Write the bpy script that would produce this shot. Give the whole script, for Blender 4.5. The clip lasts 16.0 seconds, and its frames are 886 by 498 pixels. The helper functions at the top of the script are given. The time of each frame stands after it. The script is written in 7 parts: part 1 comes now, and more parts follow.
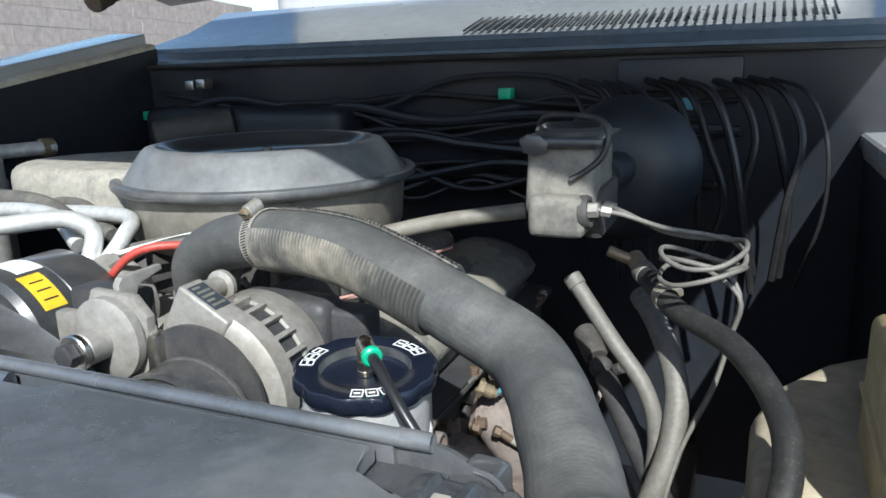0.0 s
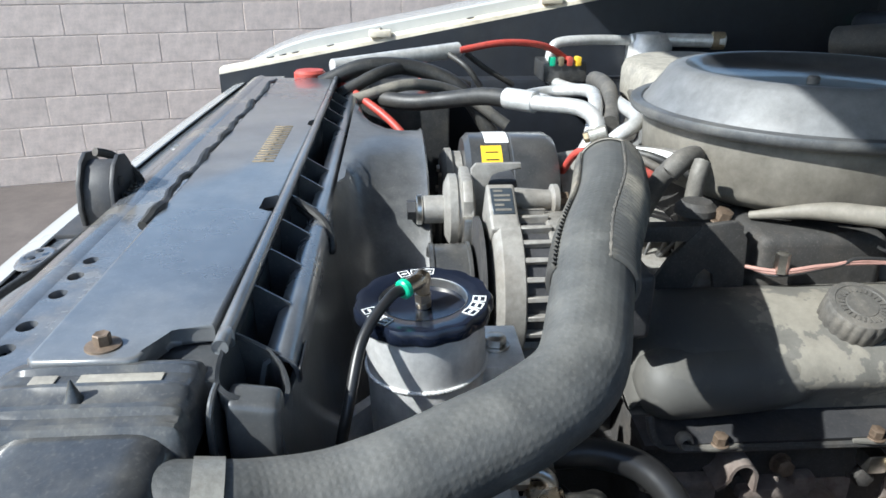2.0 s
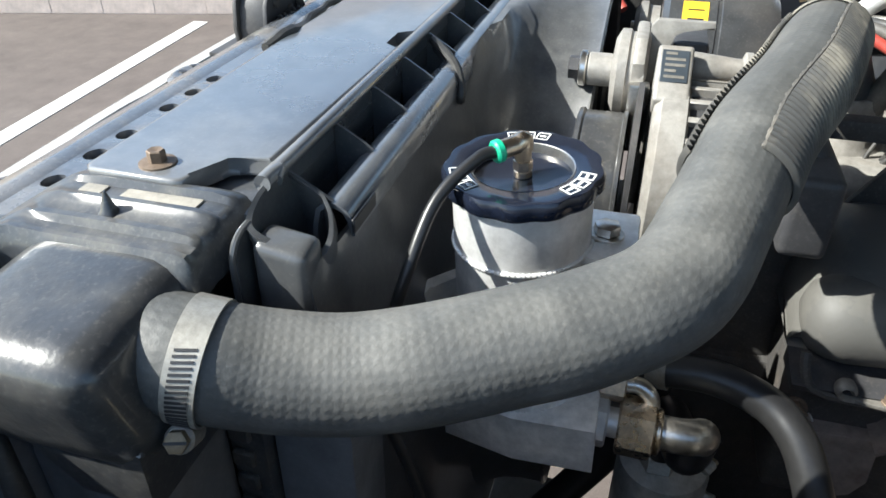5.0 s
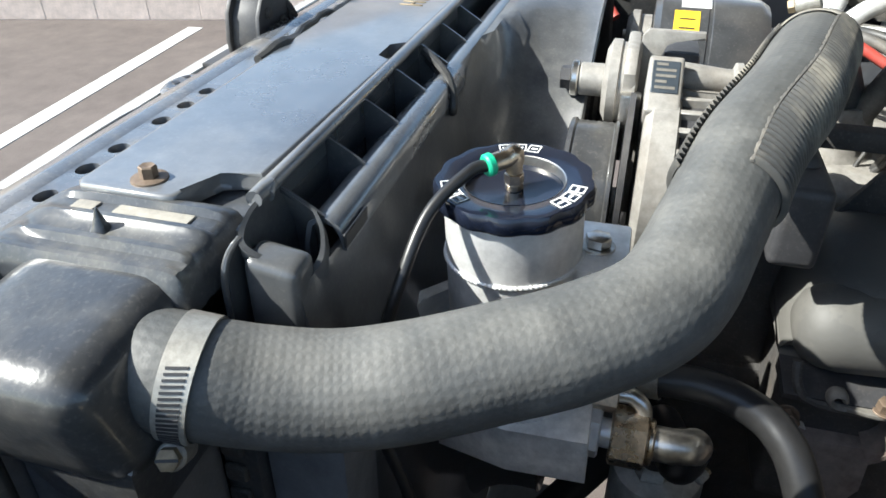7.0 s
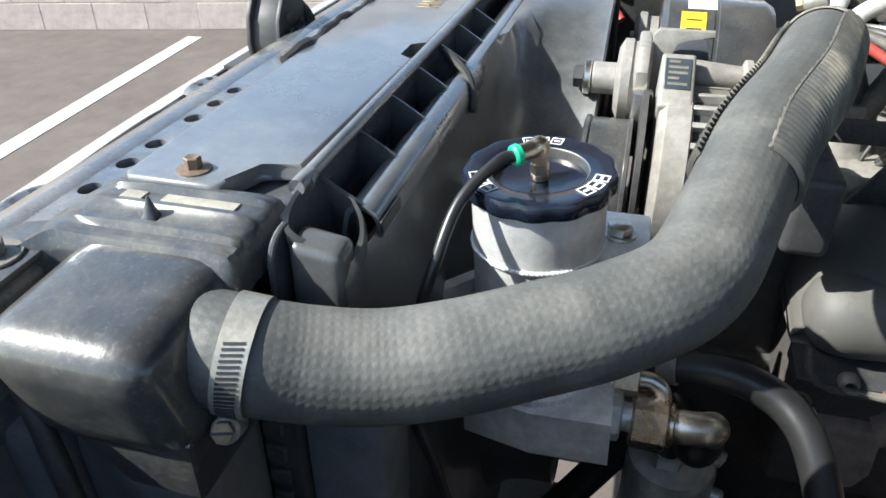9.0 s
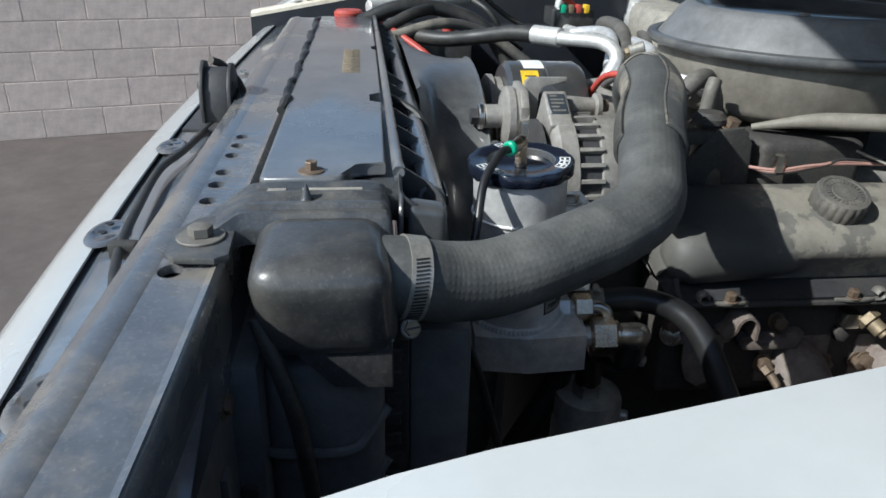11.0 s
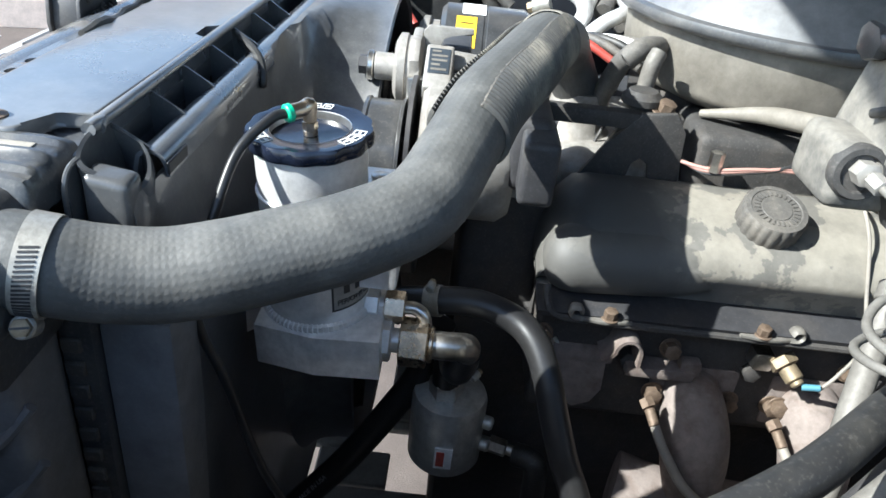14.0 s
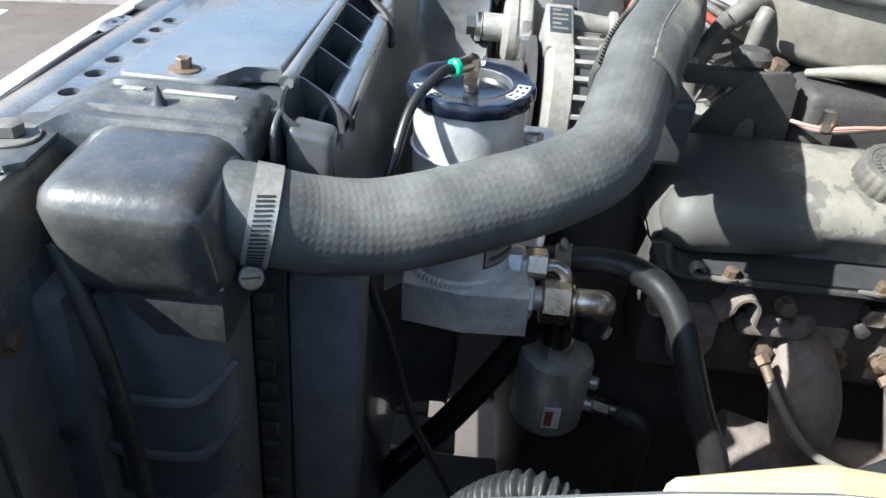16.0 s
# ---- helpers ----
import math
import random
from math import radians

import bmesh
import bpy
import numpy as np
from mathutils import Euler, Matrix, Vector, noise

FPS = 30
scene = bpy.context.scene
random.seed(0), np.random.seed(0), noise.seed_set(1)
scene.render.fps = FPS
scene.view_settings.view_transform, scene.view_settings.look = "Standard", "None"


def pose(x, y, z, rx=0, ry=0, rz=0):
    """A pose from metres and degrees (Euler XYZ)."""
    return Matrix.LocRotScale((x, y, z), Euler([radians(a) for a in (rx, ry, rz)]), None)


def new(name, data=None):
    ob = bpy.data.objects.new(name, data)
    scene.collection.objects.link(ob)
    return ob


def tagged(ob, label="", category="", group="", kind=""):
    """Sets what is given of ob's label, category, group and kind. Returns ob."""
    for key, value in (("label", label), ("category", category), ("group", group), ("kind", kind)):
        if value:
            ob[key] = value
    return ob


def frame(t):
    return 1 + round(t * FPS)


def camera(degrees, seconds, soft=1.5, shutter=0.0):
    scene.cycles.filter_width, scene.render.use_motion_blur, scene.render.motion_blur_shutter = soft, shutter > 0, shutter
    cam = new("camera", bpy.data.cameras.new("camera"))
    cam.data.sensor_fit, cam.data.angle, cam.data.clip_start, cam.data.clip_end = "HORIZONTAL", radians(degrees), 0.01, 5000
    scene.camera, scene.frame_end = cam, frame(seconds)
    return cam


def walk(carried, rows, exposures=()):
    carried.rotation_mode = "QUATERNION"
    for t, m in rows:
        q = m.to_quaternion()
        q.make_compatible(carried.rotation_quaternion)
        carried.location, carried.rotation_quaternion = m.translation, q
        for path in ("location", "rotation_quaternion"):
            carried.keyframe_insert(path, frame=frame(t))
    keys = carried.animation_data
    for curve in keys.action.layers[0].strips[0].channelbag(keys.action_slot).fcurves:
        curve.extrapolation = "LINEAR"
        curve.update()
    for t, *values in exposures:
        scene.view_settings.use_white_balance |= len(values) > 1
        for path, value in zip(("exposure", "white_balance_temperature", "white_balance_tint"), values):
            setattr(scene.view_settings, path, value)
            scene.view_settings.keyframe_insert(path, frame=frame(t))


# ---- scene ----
cam = camera(62.82, 16.0, soft=1.6)
ROWS = [
    (0.0, 0.1176, -0.1952, 1.3439, 75.75, 1.60, 22.71),
    (0.5, 0.2470, -0.2078, 1.3467, 74.32, -0.02, 36.97),
    (1.0, 0.3530, -0.1076, 1.3452, 73.31, 0.06, 52.49),
    (1.5, 0.3730, 0.0088, 1.3566, 70.49, -0.64, 65.03),
    (2.0, 0.3211, 0.1421, 1.3689, 67.90, -0.17, 86.09),
    (2.5, 0.2534, 0.2031, 1.3609, 64.97, -0.15, 98.26),
    (3.0, 0.2563, 0.2131, 1.3561, 61.53, 0.79, 101.81),
    (3.5, 0.2578, 0.2118, 1.3527, 60.07, 0.40, 103.86),
    (4.0, 0.2600, 0.2077, 1.3433, 57.85, -0.26, 104.94),
    (4.2, 0.2603, 0.2095, 1.3404, 57.49, -0.27, 104.99),
    (6.3, 0.2603, 0.2102, 1.3452, 57.04, -0.35, 106.23),
    (6.5, 0.2559, 0.2112, 1.3447, 57.28, -0.31, 105.50),
    (7.0, 0.2584, 0.2115, 1.3468, 57.48, -0.13, 105.14),
    (7.5, 0.2594, 0.2112, 1.3474, 57.49, 0.46, 104.89),
    (8.0, 0.2603, 0.2109, 1.3463, 57.24, 0.74, 105.17),
    (8.5, 0.2593, 0.2110, 1.3459, 57.11, 0.67, 105.73),
    (8.7, 0.2623, 0.2110, 1.3462, 57.28, 0.54, 105.90),
    (10.8, 0.4673, -0.0020, 1.3368, 66.86, -0.82, 84.15),
    (11.0, 0.4666, 0.0324, 1.3447, 65.58, -1.35, 83.98),
    (11.5, 0.4036, 0.1937, 1.3486, 63.73, -4.19, 87.29),
    (12.0, 0.3650, 0.2766, 1.3552, 62.63, -4.45, 89.33),
    (12.5, 0.3745, 0.2858, 1.3558, 61.17, -4.66, 90.99),
    (13.0, 0.3726, 0.2661, 1.3521, 60.58, -4.95, 92.59),
    (13.5, 0.3720, 0.2565, 1.3527, 60.14, -5.02, 93.15),
    (14.0, 0.3694, 0.2550, 1.3509, 59.80, -5.33, 93.10),
    (14.5, 0.3588, 0.2515, 1.3515, 59.64, -5.39, 93.63),
    (15.0, 0.3635, 0.2540, 1.3565, 59.17, -5.26, 94.20),
    (15.5, 0.3654, 0.2387, 1.3496, 58.06, -4.91, 95.00),
    (16.0, 0.3842, 0.1463, 1.3307, 57.94, -5.01, 92.62),
]
walk(cam, [(t, pose(x, y, z, rx, ry, rz)) for t, x, y, z, rx, ry, rz in ROWS],
     [(0.0, 1.05, 6000, 4), (1.0, 1.08, 6000, 4), (2.0, 1.32, 6000, 4), (3.0, 1.49, 6000, 4), (4.2, 1.64, 6350, 4), (8.7, 1.76, 6350, 4), (10.6, 0.62, 6000, 4), (11.1, 0.64, 6000, 4), (11.5, 0.56, 6000, 4), (12.1, 1.60, 6000, 4), (12.5, 1.82, 6000, 4), (16.0, 1.92, 6000, 4)])

# ---- world and light ----
SUN_TO = Vector((0.46, -1.06, 1.0)).normalized()
elev = math.asin(SUN_TO.z)
azim = math.atan2(SUN_TO.x, SUN_TO.y)
world = bpy.data.worlds.new("world")
scene.world = world
world.use_nodes = True
wn = world.node_tree.nodes
sky = wn.new("ShaderNodeTexSky")
sky.sky_type = "NISHITA"
sky.sun_disc = False
sky.sun_elevation = elev
sky.sun_rotation = azim
wn["Background"].inputs["Strength"].default_value = 0.10
world.node_tree.links.new(sky.outputs["Color"], wn["Background"].inputs["Color"])
sun_data = bpy.data.lights.new("sun", "SUN")
sun_data.energy = 3.8
sun_data.angle = radians(0.53)
sun_data.color = (1.0, 0.96, 0.91)
sun = new("sun", sun_data)
sun.matrix_world = Matrix.Translation((-3, -6, 8)) @ SUN_TO.to_track_quat("Z", "Y").to_matrix().to_4x4()


# ---- materials ----
def mat(name, base, rough=0.5, metal=0.0, dirt=None, dirt_amount=0.0, dirt_scale=9.0, grain=60.0,
        bump=0.15, vary=0.12, coat=0.0, aniso=0.0, spec=0.5, trans=0.0, detail_rough=0.12, patch=(0.47, 0.66), mottle=0.22, speck=0.0):
    """A node material: base colour with two scales of variation, dirt patches and fine relief, in object metres."""
    m = bpy.data.materials.new(name)
    m.use_nodes = True
    nt = m.node_tree
    n, l = nt.nodes, nt.links
    p = n["Principled BSDF"]
    tc = n.new("ShaderNodeTexCoord")
    big = n.new("ShaderNodeTexNoise")
    big.inputs["Scale"].default_value = dirt_scale
    big.inputs["Detail"].default_value = 6
    big.inputs["Roughness"].default_value = 0.65
    fine = n.new("ShaderNodeTexNoise")
    fine.inputs["Scale"].default_value = grain
    fine.inputs["Detail"].default_value = 5
    l.new(tc.outputs["Object"], big.inputs["Vector"])
    l.new(tc.outputs["Object"], fine.inputs["Vector"])
    lo = tuple(c * (1 - vary) for c in base)
    hi = tuple(min(1, c * (1 + vary)) for c in base)
    mix = n.new("ShaderNodeMix")
    mix.data_type = "RGBA"
    mix.inputs[6].default_value = (*lo, 1)
    mix.inputs[7].default_value = (*hi, 1)
    l.new(fine.outputs["Fac"], mix.inputs[0])
    colour = mix.outputs[2]
    rough_in = None
    ramp = n.new("ShaderNodeValToRGB")
    ramp.color_ramp.elements[0].position = patch[0]
    ramp.color_ramp.elements[1].position = patch[1]
    l.new(big.outputs["Fac"], ramp.inputs["Fac"])
    if dirt is not None:
        fac = n.new("ShaderNodeMath")
        fac.operation = "MULTIPLY"
        fac.inputs[1].default_value = dirt_amount
        l.new(ramp.outputs["Color"], fac.inputs[0])
        mix2 = n.new("ShaderNodeMix")
        mix2.data_type = "RGBA"
        l.new(fac.outputs[0], mix2.inputs[0])
        l.new(colour, mix2.inputs[6])
        mix2.inputs[7].default_value = (*dirt, 1)
        colour = mix2.outputs[2]
    mid = n.new("ShaderNodeTexNoise")
    mid.inputs["Scale"].default_value = dirt_scale * 4.3
    mid.inputs["Detail"].default_value = 8
    mid.inputs["Roughness"].default_value = 0.7
    l.new(tc.outputs["Object"], mid.inputs["Vector"])
    mrange = n.new("ShaderNodeMapRange")
    mrange.inputs["From Min"].default_value = 0.3
    mrange.inputs["From Max"].default_value = 0.7
    mrange.inputs["To Min"].default_value = 1.0 - mottle
    mrange.inputs["To Max"].default_value = 1.0 + mottle
    l.new(mid.outputs["Fac"], mrange.inputs["Value"])
    hue = n.new("ShaderNodeHueSaturation")
    l.new(mrange.outputs["Result"], hue.inputs["Value"])
    l.new(colour, hue.inputs["Color"])
    colour = hue.outputs["Color"]
    if speck:
        dots = n.new("ShaderNodeTexNoise")
        dots.inputs["Scale"].default_value = 420.0
        dots.inputs["Detail"].default_value = 2
        l.new(tc.outputs["Object"], dots.inputs["Vector"])
        dr = n.new("ShaderNodeMapRange")
        dr.inputs["From Min"].default_value = 0.56
        dr.inputs["From Max"].default_value = 0.72
        dr.inputs["To Max"].default_value = speck
        l.new(dots.outputs["Fac"], dr.inputs["Value"])
        mix3 = n.new("ShaderNodeMix")
        mix3.data_type = "RGBA"
        mix3.inputs[7].default_value = (0.36, 0.34, 0.30, 1)
        l.new(dr.outputs["Result"], mix3.inputs[0])
        l.new(colour, mix3.inputs[6])
        colour = mix3.outputs[2]
    l.new(colour, p.inputs["Base Color"])
    rr = n.new("ShaderNodeMapRange")
    rr.inputs["To Min"].default_value = max(0.02, rough - detail_rough)
    rr.inputs["To Max"].default_value = min(1, rough + detail_rough)
    l.new(big.outputs["Fac"], rr.inputs["Value"])
    l.new(rr.outputs["Result"], p.inputs["Roughness"])
    p.inputs["Metallic"].default_value = metal
    p.inputs["Specular IOR Level"].default_value = spec
    if coat:
        p.inputs["Coat Weight"].default_value = coat
        p.inputs["Coat Roughness"].default_value = 0.08
    if aniso:
        p.inputs["Anisotropic"].default_value = aniso
    if trans:
        p.inputs["Transmission Weight"].default_value = trans
    if bump:
        b = n.new("ShaderNodeBump")
        b.inputs["Strength"].default_value = bump
        b.inputs["Distance"].default_value = 0.0012
        l.new(fine.outputs["Fac"], b.inputs["Height"])
        l.new(b.outputs["Normal"], p.inputs["Normal"])
    return m


M_DUSTY = mat("settled_pale_dust", (0.30, 0.28, 0.24), 0.85, 0.0, (0.16, 0.15, 0.14), 0.6, 30, 200, 0.3)
M_PANEL = mat("satin_black_panel", (0.105, 0.120, 0.142), 0.20, 0.0, (0.21, 0.20, 0.18), 0.6, 8, 45, 0.05, coat=1.0, spec=0.8, detail_rough=0.14, speck=0.08)
M_BAR = mat("scuffed_black_panel", (0.095, 0.102, 0.115), 0.26, 0.0, (0.25, 0.215, 0.165), 0.75, 11, 60, 0.12, coat=0.6, detail_rough=0.16, speck=0.11)
M_SHROUD = mat("black_shroud_plastic", (0.048, 0.051, 0.056), 0.34, 0.0, (0.125, 0.122, 0.115), 0.55, 8, 160, 0.12, coat=0.6, detail_rough=0.15, speck=0.08)
M_COVER = mat("dusty_cover_plastic", (0.080, 0.087, 0.098), 0.30, 0.0, (0.19, 0.188, 0.182), 0.6, 7, 120, 0.08, coat=0.8, detail_rough=0.15, speck=0.08, spec=0.7)
M_TANK = mat("black_tank_plastic", (0.043, 0.044, 0.046), 0.32, 0.0, (0.10, 0.094, 0.083), 0.65, 16, 170, 0.28, coat=0.4, speck=0.10)
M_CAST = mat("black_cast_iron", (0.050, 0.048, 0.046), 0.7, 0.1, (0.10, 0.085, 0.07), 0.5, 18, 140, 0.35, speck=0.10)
M_WHITE = mat("white_body_paint", (0.44, 0.45, 0.445), 0.25, 0.0, (0.45, 0.44, 0.42), 0.15, 5, 30, 0.02, coat=0.6, vary=0.03, mottle=0.04)
M_CREAM = mat("dusty_white_paint", (0.62, 0.57, 0.47), 0.5, 0.0, (0.32, 0.24, 0.15), 0.4, 9, 60, 0.08)
M_DARKBODY = mat("dark_inner_metal", (0.055, 0.060, 0.072), 0.5, 0.0, (0.08, 0.075, 0.07), 0.4, 6, 60, 0.08)
M_MANI = mat("rusty_exhaust_iron", (0.20, 0.168, 0.15), 0.85, 0.0, (0.10, 0.066, 0.05), 0.7, 22, 130, 0.5)
M_BLOCK = mat("grimy_engine_iron", (0.046, 0.043, 0.041), 0.75, 0.0, (0.085, 0.068, 0.052), 0.5, 20, 110, 0.4, speck=0.08)
M_ALUBLK = mat("machined_aluminium", (0.84, 0.83, 0.81), 0.42, 0.60, (0.62, 0.60, 0.58), 0.3, 20, 260, 0.05, vary=0.06, aniso=0.5)
M_PRINT = mat("faded_white_print", (0.34, 0.34, 0.34), 0.6, bump=0.02)
M_PALEWIRE = mat("dusty_pale_wire", (0.24, 0.22, 0.19), 0.6, bump=0.05)
M_ALU = mat("brushed_aluminium", (0.76, 0.755, 0.745), 0.40, 0.50, (0.64, 0.63, 0.615), 0.35, 12, 220, 0.08, vary=0.08, aniso=0.5)
M_PIPE = mat("dull_aluminium_pipe", (0.62, 0.615, 0.60), 0.42, 0.45, (0.45, 0.44, 0.42), 0.45, 14, 200, 0.08)
M_CASTALU = mat("dusty_cast_aluminium", (0.31, 0.295, 0.27), 0.55, 0.3, (0.20, 0.175, 0.145), 0.6, 20, 180, 0.25)
M_STEEL = mat("zinc_steel", (0.62, 0.60, 0.56), 0.32, 1.0, (0.35, 0.30, 0.24), 0.35, 40, 260, 0.08)
M_BRASS = mat("brass", (0.27, 0.215, 0.14), 0.55, 0.5, (0.15, 0.12, 0.085), 0.6, 60, 200, 0.1)
M_NICKEL = mat("nickel_fitting", (0.62, 0.52, 0.40), 0.28, 1.0, (0.5, 0.42, 0.33), 0.4, 60, 200, 0.06)
M_RUST = mat("rusty_bolt_steel", (0.17, 0.125, 0.09), 0.6, 0.4, (0.10, 0.066, 0.045), 0.6, 70, 260, 0.4)
M_STRAP = mat("worn_black_steel", (0.050, 0.053, 0.058), 0.34, 0.0, (0.17, 0.155, 0.125), 0.45, 26, 140, 0.10, coat=0.25, speck=0.11)
# dusty black plastic, base paled to carry lens haze low in the bay
M_HAZE_DUST = mat("hazy_dusty_dark_plastic", (0.13, 0.133, 0.14), 0.55, 0.0, (0.16, 0.155, 0.15), 0.5, 10, 120, 0.12, speck=0.08)
M_CLAMP = mat("dull_clamp_steel", (0.36, 0.345, 0.31), 0.48, 0.55, (0.24, 0.22, 0.19), 0.5, 60, 260, 0.1)
M_BAND = mat("stained_steel_band", (0.30, 0.27, 0.22), 0.5, 0.35, (0.22, 0.18, 0.13), 0.5, 60, 260, 0.1)
M_RING = mat("dusty_grey_black_plastic", (0.075, 0.077, 0.080), 0.40, 0.0, (0.155, 0.15, 0.138), 0.55, 14, 150, 0.1, coat=0.25, speck=0.08)
M_PUMP = mat("satin_pump_steel", (0.55, 0.55, 0.52), 0.42, 0.6, (0.36, 0.35, 0.32), 0.5, 24, 150, 0.12)
M_FIREWALL = mat("black_firewall_coating", (0.016, 0.019, 0.026), 0.5, 0.0, (0.030, 0.029, 0.028), 0.4, 8, 90, 0.15)
# near-black for grimy parts and for shade filled into gaps
M_DEEP = mat("black_grime_and_shade_paint", (0.040, 0.040, 0.043), 0.55, 0.0, (0.09, 0.08, 0.07), 0.4, 20, 120, 0.1, speck=0.06)
M_ANOD = mat("black_anodised_aluminium", (0.009, 0.012, 0.022), 0.13, 0.0, (0.02, 0.022, 0.03), 0.3, 20, 200, 0.03)
M_RUBBER = mat("black_rubber_line", (0.022, 0.022, 0.022), 0.5, 0.0, (0.07, 0.065, 0.055), 0.5, 22, 160, 0.15, speck=0.08)
M_SLEEK = mat("clean_black_rubber", (0.016, 0.016, 0.017), 0.36, 0.0, (0.03, 0.029, 0.027), 0.4, 18, 160, 0.06)
M_RUBDUST = mat("dusty_rubber_line", (0.09, 0.085, 0.078), 0.65, 0.0, (0.20, 0.18, 0.15), 0.55, 22, 150, 0.2, speck=0.11)
M_LOOM = mat("dusty_corrugated_plastic", (0.070, 0.068, 0.064), 0.5, 0.0, (0.30, 0.27, 0.215), 0.75, 14, 140, 0.1)
M_GREEN = mat("green_plastic", (0.02, 0.36, 0.20), 0.35, bump=0.03)
M_RED = mat("red_plastic", (0.42, 0.06, 0.045), 0.5, 0.0, (0.24, 0.10, 0.08), 0.4, 30, 100, 0.05)
M_BLUE = mat("blue_plastic", (0.085, 0.235, 0.31), 0.4, bump=0.03)
M_YELLOW = mat("yellow_label", (0.72, 0.47, 0.03), 0.5, bump=0.02)
M_PAPER = mat("white_label", (0.75, 0.75, 0.73), 0.5, bump=0.02)
# print ink, also used for the shade inside holes and slots
M_INK_SHADE = mat("dark_print_and_hole_shade", (0.02, 0.02, 0.022), 0.5, bump=0.0)
M_BOTTLE = mat("yellowed_polyethylene", (0.58, 0.455, 0.25), 0.45, 0.0, (0.40, 0.33, 0.22), 0.45, 9, 60, 0.06)
M_TANPL = mat("dusty_tan_plastic", (0.50, 0.435, 0.32), 0.55, 0.0, (0.26, 0.22, 0.16), 0.5, 10, 70, 0.08)
M_PINKWIRE = mat("faded_red_wire", (0.42, 0.24, 0.20), 0.55, bump=0.05)
M_WIRE = mat("black_wire", (0.03, 0.03, 0.03), 0.5, 0.0, (0.12, 0.11, 0.09), 0.4, 40, 160, 0.05)
M_TAN = mat("dusty_air_cleaner_paint", (0.20, 0.184, 0.155), 0.6, 0.0, (0.11, 0.097, 0.077), 0.5, 14, 90, 0.12)
M_LID = mat("satin_black_lid", (0.045, 0.047, 0.050), 0.33, 0.0, (0.12, 0.11, 0.10), 0.4, 9, 90, 0.05, coat=0.4, speck=0.08)
M_MASTER = mat("weathered_cast_iron", (0.185, 0.172, 0.148), 0.75, 0.0, (0.055, 0.055, 0.055), 0.85, 22, 150, 0.4)
M_LINE = mat("dusty_steel_line", (0.165, 0.155, 0.137), 0.6, 0.15, (0.095, 0.086, 0.074), 0.5, 40, 160, 0.1)
M_PLATE = mat("blue_grey_plate", (0.045, 0.055, 0.066), 0.35, 0.2, bump=0.02)
# white cowl paint with its blue hood shade mixed into the colour
M_COWL = mat("shade_blue_white_paint", (0.14, 0.18, 0.235), 0.3, 0.0, (0.2, 0.2, 0.2), 0.2, 8, 40, 0.03, coat=0.5)
M_ASPHALT = mat("asphalt", (0.096, 0.078, 0.070), 0.9, 0.0, (0.125, 0.105, 0.094), 0.5, 1.2, 220, 0.9, vary=0.5)
M_STRIPE = mat("worn_white_road_paint", (0.52, 0.51, 0.48), 0.8, 0.0, (0.27, 0.255, 0.24), 0.45, 14, 220, 0.4)
M_ACLID = mat("satin_grey_lid", (0.19, 0.193, 0.197), 0.40, 0.25, (0.14, 0.137, 0.132), 0.4, 9, 120, 0.04, speck=0.06)
M_MORTAR = mat("grey_painted_mortar", (0.55, 0.452, 0.39), 0.9, bump=0.25)


def hose_material():
    """Woven-backed rubber: a fine diagonal lattice pressed into the skin."""
    m = mat("dusty_moulded_rubber", (0.072, 0.073, 0.071), 0.60, 0.0, (0.165, 0.16, 0.146), 0.55, 12, 130, 0.0, speck=0.07)
    nt = m.node_tree
    n, l = nt.nodes, nt.links
    p = n["Principled BSDF"]
    uv = n.new("ShaderNodeUVMap")
    waves = []
    for turn in (0.0, 1.5708):
        mp = n.new("ShaderNodeMapping")
        mp.inputs["Rotation"].default_value = (0, 0, turn)
        w = n.new("ShaderNodeTexWave")
        w.inputs["Scale"].default_value = 68.0
        w.inputs["Distortion"].default_value = 0.8
        l.new(uv.outputs["UV"], mp.inputs["Vector"])
        l.new(mp.outputs["Vector"], w.inputs["Vector"])
        waves.append(w)
    mul = n.new("ShaderNodeMath")
    mul.operation = "MULTIPLY"
    l.new(waves[0].outputs["Fac"], mul.inputs[0])
    l.new(waves[1].outputs["Fac"], mul.inputs[1])
    grit = n.new("ShaderNodeTexNoise")
    grit.inputs["Scale"].default_value = 900.0
    tc = n.new("ShaderNodeTexCoord")
    l.new(tc.outputs["Object"], grit.inputs["Vector"])
    add = n.new("ShaderNodeMath")
    add.operation = "MULTIPLY_ADD"
    add.inputs[1].default_value = 0.8
    l.new(grit.outputs["Fac"], add.inputs[0])
    l.new(mul.outputs[0], add.inputs[2])
    b = n.new("ShaderNodeBump")
    b.inputs["Strength"].default_value = 0.11
    b.inputs["Distance"].default_value = 0.002
    l.new(add.outputs[0], b.inputs["Height"])
    l.new(b.outputs["Normal"], p.inputs["Normal"])
    return m


